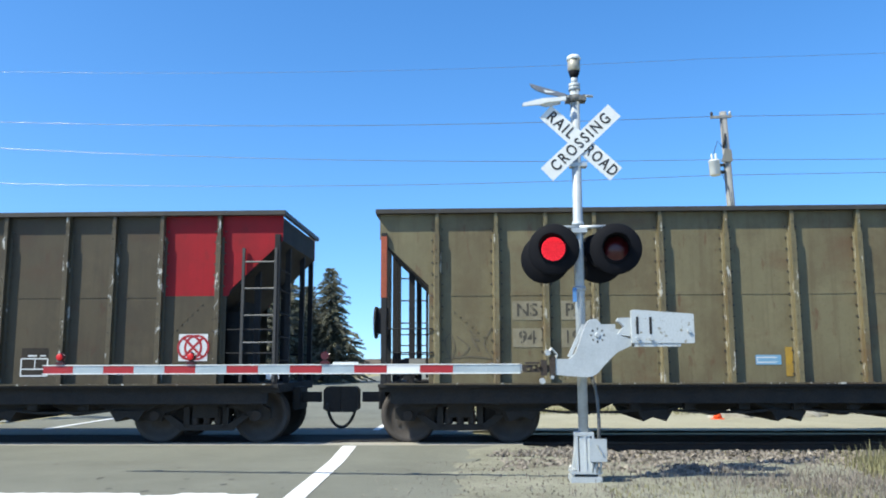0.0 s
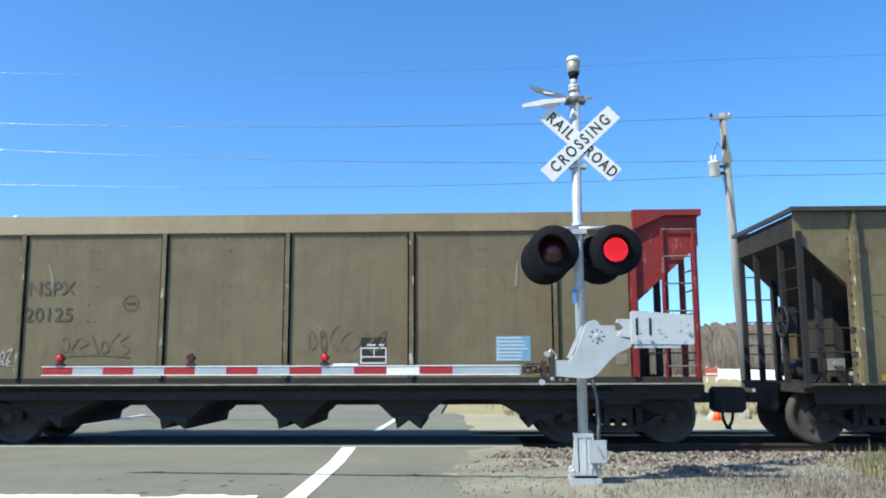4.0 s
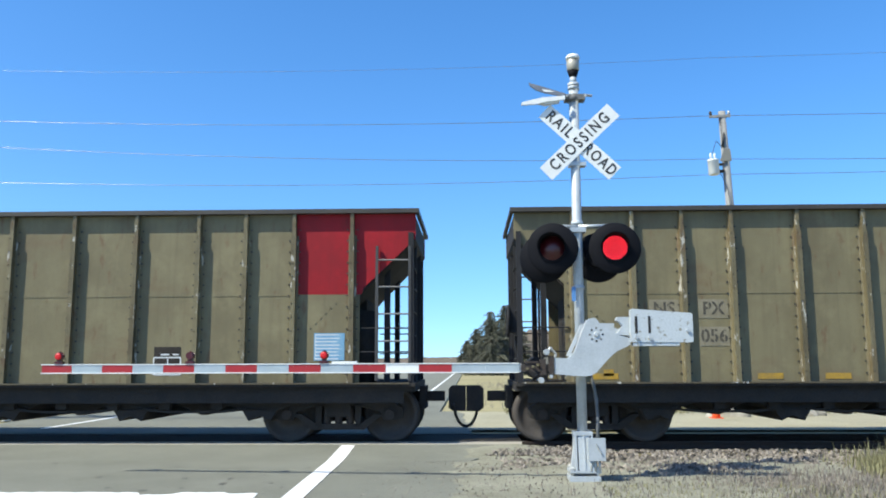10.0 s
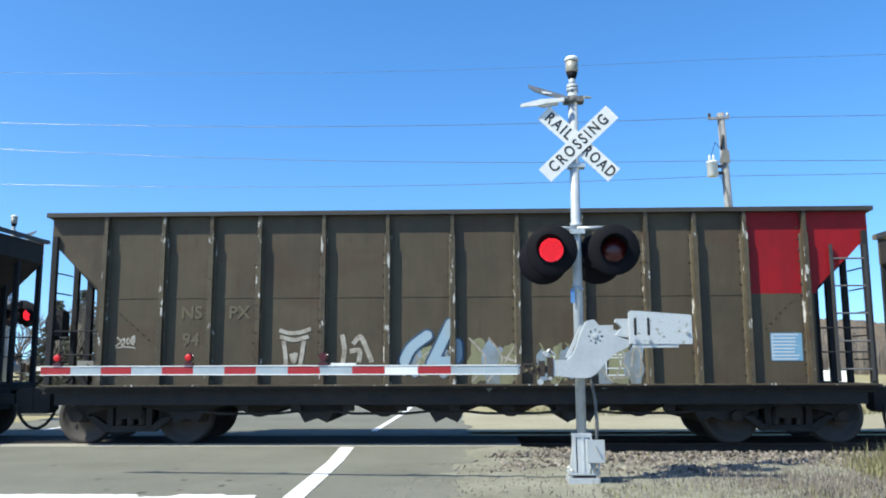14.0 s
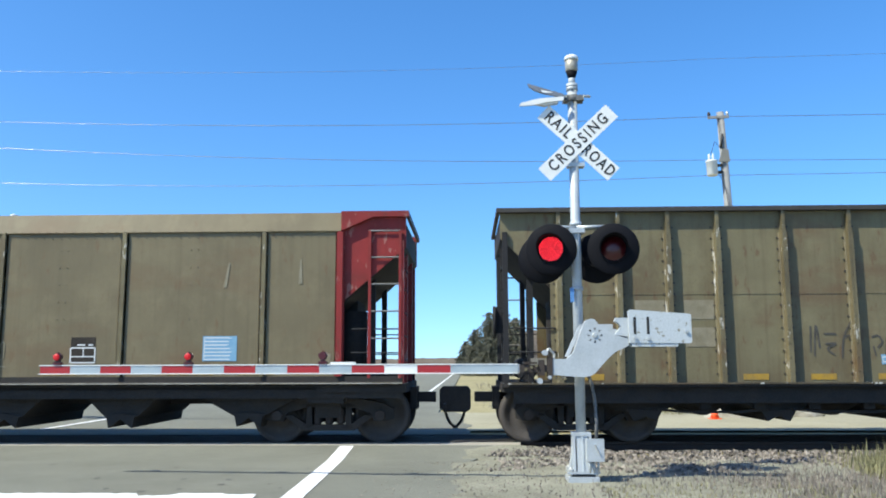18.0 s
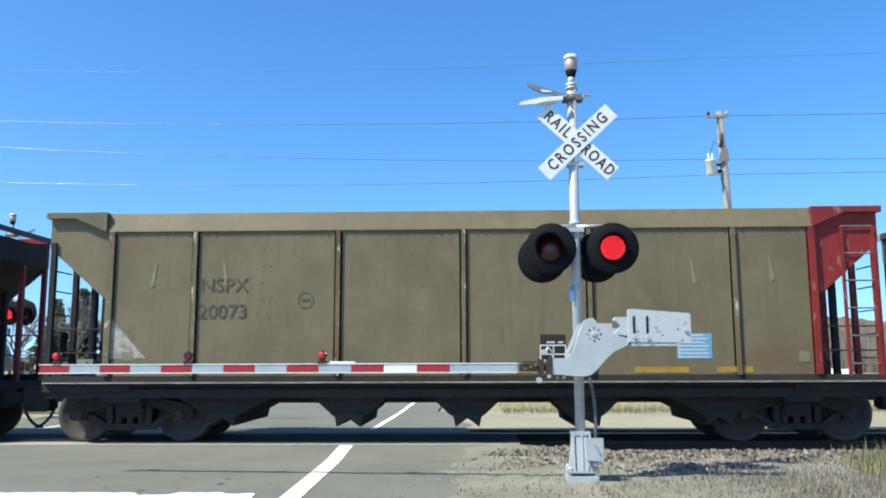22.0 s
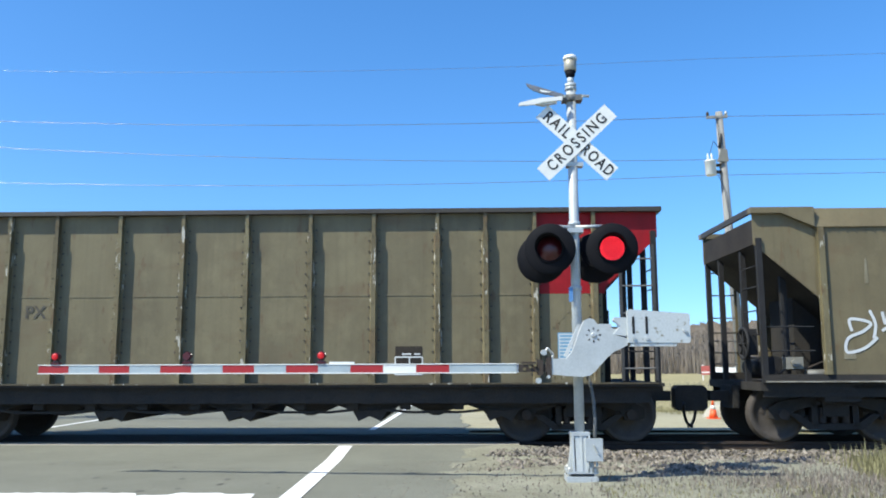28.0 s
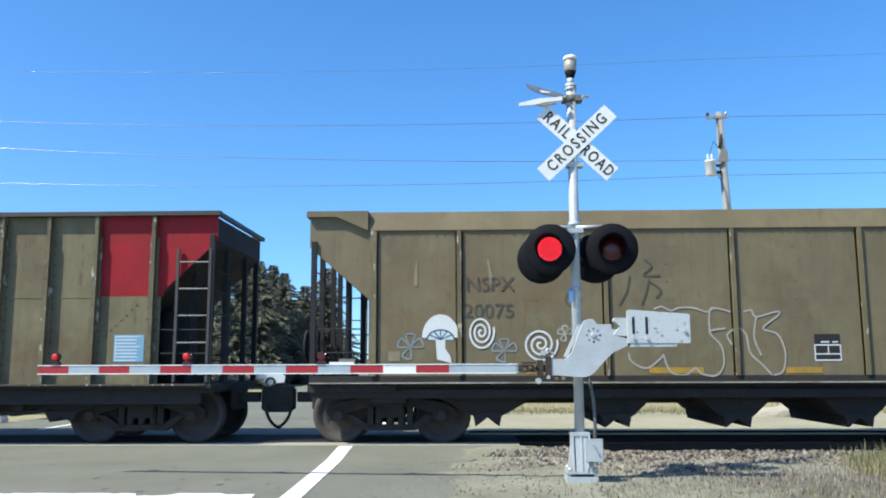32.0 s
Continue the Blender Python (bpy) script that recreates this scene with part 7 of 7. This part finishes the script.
tag(16, -1.08, 1.63, 1.56, 0.47, STENCIL, 38)
tag(16, -0.15, 1.64, 0.81, 0.38, STENCIL, 39)
drawn(17, -1.50, 1.80, 0.78, 0.66, SCRAWL_A, SOOTLINE, 3)
drawn(17, -0.46, 1.70, 0.82, 0.36, SCRAWL_B, SOOTLINE, 3)
drawn(17, 0.50, 1.80, 0.84, 0.56, SCRAWL_C, POST, 3)
drawn(17, 1.52, 1.74, 0.90, 0.44, SCRAWL_D, POST, 3)
patch(18, -3.49, 1.53, 0.16, 0.50, YELLOW)
patch(18, -5.74, 1.36, 0.16, 0.14, STENCIL)
patch(18, -5.39, 1.56, 0.18, 0.12, FAINT)
drawn(18, 1.40, 1.74, 0.42, 0.26, SPRIG, CHALKW, 2)
word(19, -1.62, 1.82, 5.2, 1.12, "BABEL", RED2, 44)
tag(19, 0.61, 2.21, 0.39, 0.33, CHALK, 45)
tag(19, -4.35, 1.97, 0.42, 0.58, CHALK, 46)
smear(19, 1.25, 1.75, 0.38, 0.29, LIMEPALE, 47)
tri(20, -5.62, 1.86, 0.62, 0.67, CHALK)
bars(21, -2.66, 1.62, 0.62, 0.50, DARKLET_GREY, 1)
bars(21, -1.46, 1.73, 0.72, 0.42, DARKLET_GREY, 2)
bars(21, -0.50, 1.90, 0.32, 0.52, DARKLET_GREY, 3)
capitals(21, "COMEDYCOM", ((0.53, 1.79), (0.94, 1.81), (1.63, 1.81), (2.05, 1.81), (2.70, 1.97), (3.08, 2.12), (3.89, 1.99), (4.20, 2.01), (4.53, 1.99)), 0.30, 0.54, DARKLET_GREY)
patch(21, 3.59, 1.88, 0.14, 0.20, DARKLET_GREY)
patch(21, 5.08, 1.98, 0.42, 0.46, YELLOW)
patch(21, 4.45, 1.50, 0.24, 0.15, CHALKW)
patch(23, -5.62, 1.82, 0.13, 0.63, YELLOW)
smear(23, -1.58, 1.53, 0.64, 0.28, STENCIL, 50)
smear(23, -2.75, 1.44, 0.54, 0.47, STENCIL, 51)
banana(24, -5.62, 2.66, 0.44, 0.70, YELLOWPAINT, 52)
bubble(24, -1.49, 1.75, 3.61, 1.00, CHALKW, 53)
bubble2(24, 3.10, 1.72, 4.30, 0.98, COPPER, 54)
tag(24, 2.83, 1.45, 0.77, 0.32, CHALK, 55)
tag(24, 0.46, 1.84, 0.27, 0.57, CHALK, 56)
drawn(26, -5.17, 1.90, 1.03, 0.80, CURL, CHALKW, 5)
drawn(26, -3.82, 1.80, 1.34, 0.62, ZIGZAG, CHALKW, 5)
word(26, -0.92, 1.79, 2.24, 0.64, "SMOKE", ICE, 59)
script(26, 0.53, 1.82, 0.23, 0.17, "23", BLUEWHITE, 60)
script(26, 2.93, 1.72, 0.98, 0.42, "gist", CHALK, 61, 1.5)
patch(26, 2.26, 1.255, 1.16, 0.10, YELLOW)
patch(26, 4.98, 1.29, 0.76, 0.10, YELLOW)
smear(26, 4.33, 1.52, 1.21, 0.34, CHALK, 62)
arcs(26, -2.62, 1.74, 0.79, 0.48, STENCIL, 63)
mushroom(29, -4.84, 1.85, 0.63, 0.82, CHALKW, 64)
spiral(29, -4.16, 1.96, 0.45, 0.59, CHALKW, 65)
spiral(29, -3.17, 1.75, 0.59, 0.59, CHALKW, 66)
flower(29, -5.35, 1.72, 0.38, 0.38, BLUEWHITE, 67)
flower(29, -3.77, 1.65, 0.37, 0.34, BLUEWHITE, 68)
flower(29, -2.75, 1.93, 0.22, 0.23, CHALK, 69)
drawn(29, -1.48, 2.78, 0.71, 0.78, OLDTAG, DARKLET, 3)
drawn(29, -0.40, 1.80, 2.61, 1.19, OUTLINE_A, STENCILW, 3)
drawn(29, -0.40, 1.80, 2.61, 1.19, OUTLINE_B, STENCILW, 3)
tag(27, -2.68, 1.59, 0.67, 0.19, CHALK, 74)
patch(22, -5.51, 1.57, 0.38, 0.19, STENCIL)
patch(10, -5.46, 1.26, 0.17, 0.11, YELLOW)
patch(28, 0.92, 1.40, 0.13, 0.43, YELLOW)
patch(28, 3.06, 1.44, 0.10, 0.41, YELLOW)
patch(28, 0.51, 1.29, 0.24, 0.11, CHALK)
tag(9, -4.19, 1.84, 0.46, 0.47, STENCIL, 75)

# ---- beyond the track ----
def white_car(x, y, turn):
    """A pale saloon waiting at the far gate."""
    car = thing("white_car", "white saloon car waiting beyond the train", "car", "", pose(x, y, 0.0, 0, 0, turn))
    bm = bm_new()
    prof = [(-2.2, 0.35), (-2.25, 0.7), (-2.1, 0.85), (-1.3, 0.95), (1.2, 0.98), (2.05, 0.86), (2.25, 0.66), (2.22, 0.32), (1.75, 0.28), (-1.8, 0.28)]
    slab(bm, prof, -0.88, 0.88)
    part("body", bm, CARWHITE, car)
    bm = bm_new()
    lo, hi = [], []
    for px_, pz, wy in ((-1.35, 0.94, 0.84), (-0.6, 1.42, 0.68), (0.55, 1.45, 0.68), (1.35, 0.96, 0.84)):
        lo.append(bm.verts.new((px_, -wy, pz)))
        hi.append(bm.verts.new((px_, wy, pz)))
    for i in range(3):
        bm.faces.new((lo[i], lo[i + 1], hi[i + 1], hi[i]))
    bm.faces.new(lo)
    bm.faces.new(hi[::-1])
    bm.faces.new((lo[3], lo[0], hi[0], hi[3]))
    part("cabin", bm, CARWHITE, car)
    for s in (-1, 1):
        bm = bm_new()
        bm.faces.new([bm.verts.new(p) for p in ((-1.08, s * 0.815, 1.02), (-0.55, s * 0.725, 1.36), (0.5, s * 0.72, 1.38), (1.08, s * 0.81, 1.03))])
        part("side_window", bm, CARGLASS, car)
        for wx in (-1.35, 1.4):
            bm = bm_new()
            tube(bm, (0, -0.1, 0), (0, 0.1, 0), 0.32, 18)
            w = part("wheel", bm, RUBBER, car, "", pose(wx, s * 0.8, 0.32))
            bm = bm_new()
            tube(bm, (0, -0.105, 0), (0, 0.105, 0), 0.18, 12)
            part("rim", bm, ALU, w)
        bm = bm_new()
        box(bm, 2.2, 2.27, s * 0.5, s * 0.8, 0.62, 0.76)
        part("headlight", bm, ALU, car)
    return car


white_car(-13.3, 49.5, 12)


def cone(x, y, h):
    c = thing("traffic_cone", "orange traffic cone with a white collar", "traffic cone", "", pose(x, y, -0.03))
    bm = bm_new()
    box(bm, -0.14, 0.14, -0.14, 0.14, 0, 0.04)
    part("base", bm, ORANGE, c)
    for name, a, b, mat in (("lower_cone", 0.04, 0.45, ORANGE), ("collar", 0.45, 0.65, SIGNWHITE), ("tip", 0.65, 1.0, ORANGE)):
        bm = bm_new()
        tube(bm, (0, 0, h * a), (0, 0, h * b), 0.115 * (1.05 - a), 16, 0.115 * (1.05 - b))
        part(name, bm, mat, c)


cone(6.35, 21.6, 0.55)
for x, y, w, h, seed in ((6.9, 22.3, 0.6, 0.42, 1), (8.6, 22.6, 0.9, 0.36, 2)):
    bm = bm_new()
    bmesh.ops.create_icosphere(bm, subdivisions=3, radius=1)
    for v in bm.verts:
        n = 1 + 0.25 * noise.noise(v.co * 1.6 + Vector((seed * 5, 0, 0)))
        v.co = Vector((v.co.x * w * n, v.co.y * 0.4 * n, max(-0.1, v.co.z * h * n)))
    tagged(part("boulder", bm, CONCRETE, None, "", pose(x, y, -0.04)), "pale weathered boulder on the gravel lot", "boulder")


def board_sign(x, y):
    """A small red board on two white posts."""
    sign = thing("board_sign", "small red board with a white band on white posts", "sign", "", pose(x, y, -0.06, 0, 0, -12))
    for sx in (-0.36, 0.36):
        bm = bm_new()
        box(bm, sx - 0.05, sx + 0.05, -0.05, 0.05, 0, 1.25)
        part("post", bm, SIGNWHITE, sign)
    bm = bm_new()
    box(bm, -0.48, 0.48, -0.08, -0.05, 0.45, 1.15)
    part("board", bm, RED2, sign)
    bm = bm_new()
    box(bm, -0.44, 0.44, -0.084, -0.08, 0.58, 0.70)
    part("band", bm, SIGNWHITE, sign)


def panel_fence(p, q, h, n):
    """A low white fence of panels between square posts."""
    p, q = Vector(p), Vector(q)
    step = (q - p).length / n
    fence = thing("white_fence", "low white panelled fence beyond the field", "fence", "", pose(p.x, p.y, -0.06, 0, 0, math.degrees(math.atan2(q.y - p.y, q.x - p.x))))
    for i in range(n + 1):
        bm = bm_new()
        box(bm, i * step - 0.06, i * step + 0.06, -0.06, 0.06, -0.05, h + 0.1)
        part("post", bm, SIGNWHITE, fence)
        if i < n:
            for j in range(4):
                bm = bm_new()
                box(bm, i * step + 0.062, (i + 1) * step - 0.062, -0.02, 0.02, 0.12 + j * (h - 0.12) / 4, 0.10 + (j + 1) * (h - 0.12) / 4)
                part("board", bm, WHITE, fence)


board_sign(19.4, 67)
panel_fence((22.3, 75), (23.8, 52), 1.0, 9)


def grass(name, n, seed, place, tall, mat, label, lean=0.35):
    """Thin curved blades in one mesh."""
    r = random.Random(seed)
    verts, faces = [], []
    for _ in range(n):
        x, y, z, k = place(r)
        h = tall * k * r.uniform(0.5, 1.1)
        a = r.uniform(0, math.tau)
        d = Vector((math.cos(a), math.sin(a), 0)) * h * lean * r.uniform(0.2, 1.2)
        s = Vector((-math.sin(a), math.cos(a), 0)) * r.uniform(0.003, 0.006) * (1 + tall)
        o = len(verts)
        b = Vector((x, y, z))
        verts += [tuple(b - s), tuple(b + s), tuple(b + d * 0.35 + s * 0.8 + Vector((0, 0, h * 0.6))), tuple(b + d * 0.35 - s * 0.8 + Vector((0, 0, h * 0.6))), tuple(b + d + Vector((0, 0, h)))]
        faces += [(o, o + 1, o + 2, o + 3), (o + 3, o + 2, o + 4)]
    me = bpy.data.meshes.new(name)
    me.from_pydata(verts, [], faces)
    me.materials.append(mat)
    return tagged(new(name, me), label, "grass", "", "stuff")


def clump(r):
    x, y = 5.55 + abs(r.gauss(0, 0.9)) - 0.6 * r.random() ** 2, r.gauss(10.2, 0.8)
    return x, y, -0.04, max(0.2, min(1.0, 0.35 + 0.6 * (x - 5.0)))


grass("dry_grass", 12000, 4, clump, 0.42, STRAW, "tall dry straw-coloured grass on the verge")
grass("verge_grass", 9000, 8, lambda r: (9 - 7.5 * r.random() ** 1.4, 8.0 + 1.9 * r.random() ** 1.4, 0.0, r.uniform(0.2, 1)), 0.085, STRAW, "short sparse grass in the gravel")
grass("dark_weeds", 7000, 9, lambda r: (r.gauss(4.5, 1.3), r.gauss(9.9, 0.9), 0.0, r.uniform(0.3, 1)), 0.11, TWIG, "dead brown weeds beside the ballast")
grass("lot_weeds", 9000, 10, lambda r: (r.uniform(1, 30), 23.2 + 2.6 * r.random(), -0.04, r.uniform(0.3, 1)), 0.3, STRAW, "dry weeds along the edge of the gravel lot")
grass("field_weeds", 9000, 12, lambda r: (r.uniform(0.5, 60), 26 + 30 * r.random(), -0.06, r.uniform(0.3, 1)), 0.5, TWIG, "dead weeds in the field")


# ---- a passing fly ----
fly = thing("fly", "small dark fly crossing the sky", "insect", "", pose(0.4, -1.0, 1.6))
bm = bm_new()
bmesh.ops.create_icosphere(bm, subdivisions=2, radius=1)
for v in bm.verts:
    v.co = Vector((v.co.x * 0.006, v.co.y * 0.0024, v.co.z * 0.0026))
part("fly_body", bm, BLACK, fly)
for s in (-1, 1):
    bm = bm_new()
    slab(bm, [(-0.002, 0.0), (0.002, 0.0), (0.001, s * 0.006), (-0.005, s * 0.0065)], 0.002, 0.0022, "z")
    part("fly_wing", bm, IRON, fly)


# conifers in front of the far houses
for x, y, h, r, s in ((-10.7, 62, 8.9, 2.5, 1), (-13.9, 54, 8.4, 2.5, 2), (-15.2, 55, 9.4, 2.4, 3), (-13.1, 58, 8.0, 2.4, 4), (-16.6, 54, 8.0, 2.2, 5), (-14.4, 60, 8.9, 2.6, 6), (-16.0, 61, 9.0, 2.4, 7), (-12.6, 63, 7.6, 2.3, 22), (-15.8, 50, 5.6, 2.0, 23), (-14.2, 49, 5.2, 2.0, 24),
                      (-20.2, 56, 8.2, 2.2, 8), (-21.6, 60, 7.2, 2.0, 9), (-18.6, 60, 7.0, 2.0, 10), (-25.8, 54, 6.6, 1.8, 11), (-28.6, 56, 6.0, 1.8, 12),
                      (2.4, 92, 7.2, 2.3, 13), (4.2, 96, 8.2, 2.5, 14), (0.9, 97, 5.4, 2.0, 15), (5.4, 93, 6.6, 2.0, 16), (-0.3, 104, 4.2, 1.7, 17)):
    spruce(x, y, h, r, s)
for x, y, h, s in ((-17.6, 47, 5.8, 31), (-19.0, 45, 6.4, 32), (-20.9, 47, 6.0, 33), (-22.4, 46, 6.6, 34), (-24.2, 47, 6.2, 35), (-26.0, 46, 6.4, 36), (-18.4, 52, 6.0, 37), (-23.0, 52, 6.8, 38), (-27.6, 50, 6.4, 39), (-19.5, 66, 8.0, 61), (-21.5, 68, 7.6, 62), (-23.4, 66, 8.2, 63), (-25.6, 68, 7.8, 64), (-27.8, 66, 8.0, 65), (-30.4, 68, 7.8, 66), (-22.5, 72, 8.4, 67), (-17.9, 70, 7.6, 68), (12, 110, 8.0, 41), (15, 115, 8.5, 42), (18.5, 108, 8.0, 43), (22, 112, 8.3, 44), (26, 118, 9, 45), (30, 110, 8.5, 46), (34, 116, 9.5, 47), (39, 112, 9, 48), (44, 118, 9.5, 49), (49, 113, 9.3, 50), (54, 118, 9.8, 51), (60, 114, 10, 52)):
    bare_tree(x, y, h, s)


def ridge(name, mat, y, x0, x1, height, step, label, seed):
    """A wooded far skyline in uneven steps."""
    bm = bm_new()
    xs = int((x1 - x0) / step)
    prev = None
    for i in range(xs + 1):
        x = x0 + step * i
        z = height(x) * (1 + 0.16 * noise.noise((x * 0.045, seed, 0)) + 0.09 * noise.noise((x * 0.4, seed, 4)) + 0.10 * noise.noise((x * 1.9, seed, 9)))
        cur = [bm.verts.new((x, y - 14, -0.3)), bm.verts.new((x, y, max(0.2, z * 0.86))), bm.verts.new((x, y + 10, max(0.2, z))), bm.verts.new((x, y + 40, -0.3))]
        if prev:
            for k in range(3):
                bm.faces.new((prev[k], cur[k], cur[k + 1], prev[k + 1])).smooth = True
        prev = cur
    return tagged(part(name, bm, mat), label, "far woods", "", "stuff")


BRUSH = material("grey_brown_brush", (0.200, 0.172, 0.142), 1.0, 0, (0.130, 0.110, 0.092), 0.3, 0.8, 8, 0.0, island=0.35)
grass("brush_belt", 15000, 21, lambda r: (3.0 + 95 * r.random(), 100 + 28 * r.random(), -0.06, 0.55 + 0.45 * abs(noise.noise((r.random() * 40, 3, 1))) + 0.25 * r.random()), 6.4, BRUSH, "belt of bare grey-brown brush beyond the field", 0.16)
ridge("far_woods", WOODS, 230, 8, 260, lambda x: 10 + 0.03 * x, 0.35, "far belt of bare brown woodland", 3)
ridge("far_woods", WOODS, 420, -420, -70, lambda x: 5 + 1 * math.sin(x * 0.013), 1.2, "far belt of bare brown woodland", 8)
ridge("far_woods", WOODS, 900, -900, 900, lambda x: 7 + 2 * math.sin(x * 0.006), 3.0, "distant wooded hills on the horizon", 11)


# ---- what moves ----
TRAIN = [
(0, 0.17), (1, -13.82), (2, -27.75), (3, -41.76), (4, -55.63), (5, -69.51), (6, -83.46), (7, -97.33),
(8, -111.17), (9, -125.03), (10, -138.85), (11, -152.66), (12, -166.44), (13, -180.24), (14, -193.97), (15, -207.72),
(16, -221.50), (17, -235.29), (18, -249.00), (19, -262.71), (20, -276.40), (21, -290.13), (22, -303.85), (23, -317.62),
(24, -331.25), (25, -344.93), (26, -358.62), (27, -372.36), (28, -386.01), (29, -399.67), (30, -413.29), (31, -426.97),
(32, -440.69)
]
FLASH_FIRST, FLASH_STEP = 0.3275, 0.59375


FLY = [
(0.0, -1.2, -1.5, 1.3, 20), (5.0, -0.6, -0.9, 1.4, 20), (5.4, 0.05, -0.1, 1.55, 20), (5.6, -0.064, 0.468, 1.615, 20),
(5.7, -0.107, 0.544, 1.679, 20), (5.8, -0.169, 0.708, 1.781, 20), (5.9, -0.255, 1.167, 1.962, 20), (6.0, -0.295, 1.817, 2.232, 20),
(6.1, -0.335, 2.936, 2.677, 20), (6.2, -0.139, 4.464, 3.209, 20), (6.3, 0.228, 6.064, 3.78, 20), (6.4, 0.754, 7.912, 4.463, 20),
(6.6, 2.757, 10.908, 5.623, 20), (7.5, 14.0, 30.0, 9.0, 20), (32.0, 60.0, 120.0, 20.0, 20)
]


def train_shift(t):
    i = min(int(t), 31)
    (t0, a), (t1, b) = TRAIN[i], TRAIN[i + 1]
    return a + (b - a) * (t - t0) / (t1 - t0)


def motions():
    for car, x in zip(wagons, starts):
        walk(car, [(t, pose(x + s, TRACK_Y, 0)) for t, s in TRAIN])
        # the wheels roll while the wagon passes the crossing
        lo = max(0.0, (x - 26) / 13.75)
        hi = min(32.0, (x + 26) / 13.75)
        if hi <= lo:
            continue
        times = [lo + (hi - lo) * i / int((hi - lo) * 30) for i in range(int((hi - lo) * 30) + 1)]
        for truck in car.children:
            if not truck.name.startswith("truck"):
                continue
            for ws in truck.children:
                if ws.name.startswith("wheelset"):
                    at = ws.matrix_basis.translation.copy()
                    rows = [(t, Matrix.Translation(at) @ Matrix.Rotation(train_shift(t) / WHEEL_R, 4, "Y")) for t in times]
                    if lo > 0.1:
                        rows.insert(0, (0.0, rows[0][1]))
                    if hi < 31.9:
                        rows.append((32.0, rows[-1][1]))
                    walk(ws, rows)
    # flashing: each diode board swings outward or inward
    flips = []
    n = 0
    while FLASH_FIRST + n * FLASH_STEP < 31.9:
        flips.append(FLASH_FIRST + n * FLASH_STEP)
        n += 1

    def flash(board, lit_first):
        base = board.matrix_basis.copy()
        ang = 0 if lit_first else 180
        rows = [(0.0, base @ pose(0, 0, 0, 0, 0, ang))]
        for t in flips:
            start = t - 0.05
            near = round(t)
            if abs(t - near) < 0.05:
                start = near - 0.1 if t < near else near
            start = round(start * 30) / 30
            for k in range(4):
                rows.append((start + k / 30, base @ pose(0, 0, 0, 0, 0, ang + 60 * k)))
            ang += 180
        rows.append((32.0, base @ pose(0, 0, 0, 0, 0, ang)))
        walk(board, rows)

    for group in (near_boards, far_boards, near_rear, far_rear):
        flash(group[0], True)
        flash(group[1], False)
    for lamps in (near_lamps, far_lamps):
        flash(lamps[1], True)
        flash(lamps[2], False)

    # the fly darts up, out of the picture and away
    walk(fly, [(t, pose(x, y, z, 10, -10, turn)) for t, x, y, z, turn in FLY])


motions()
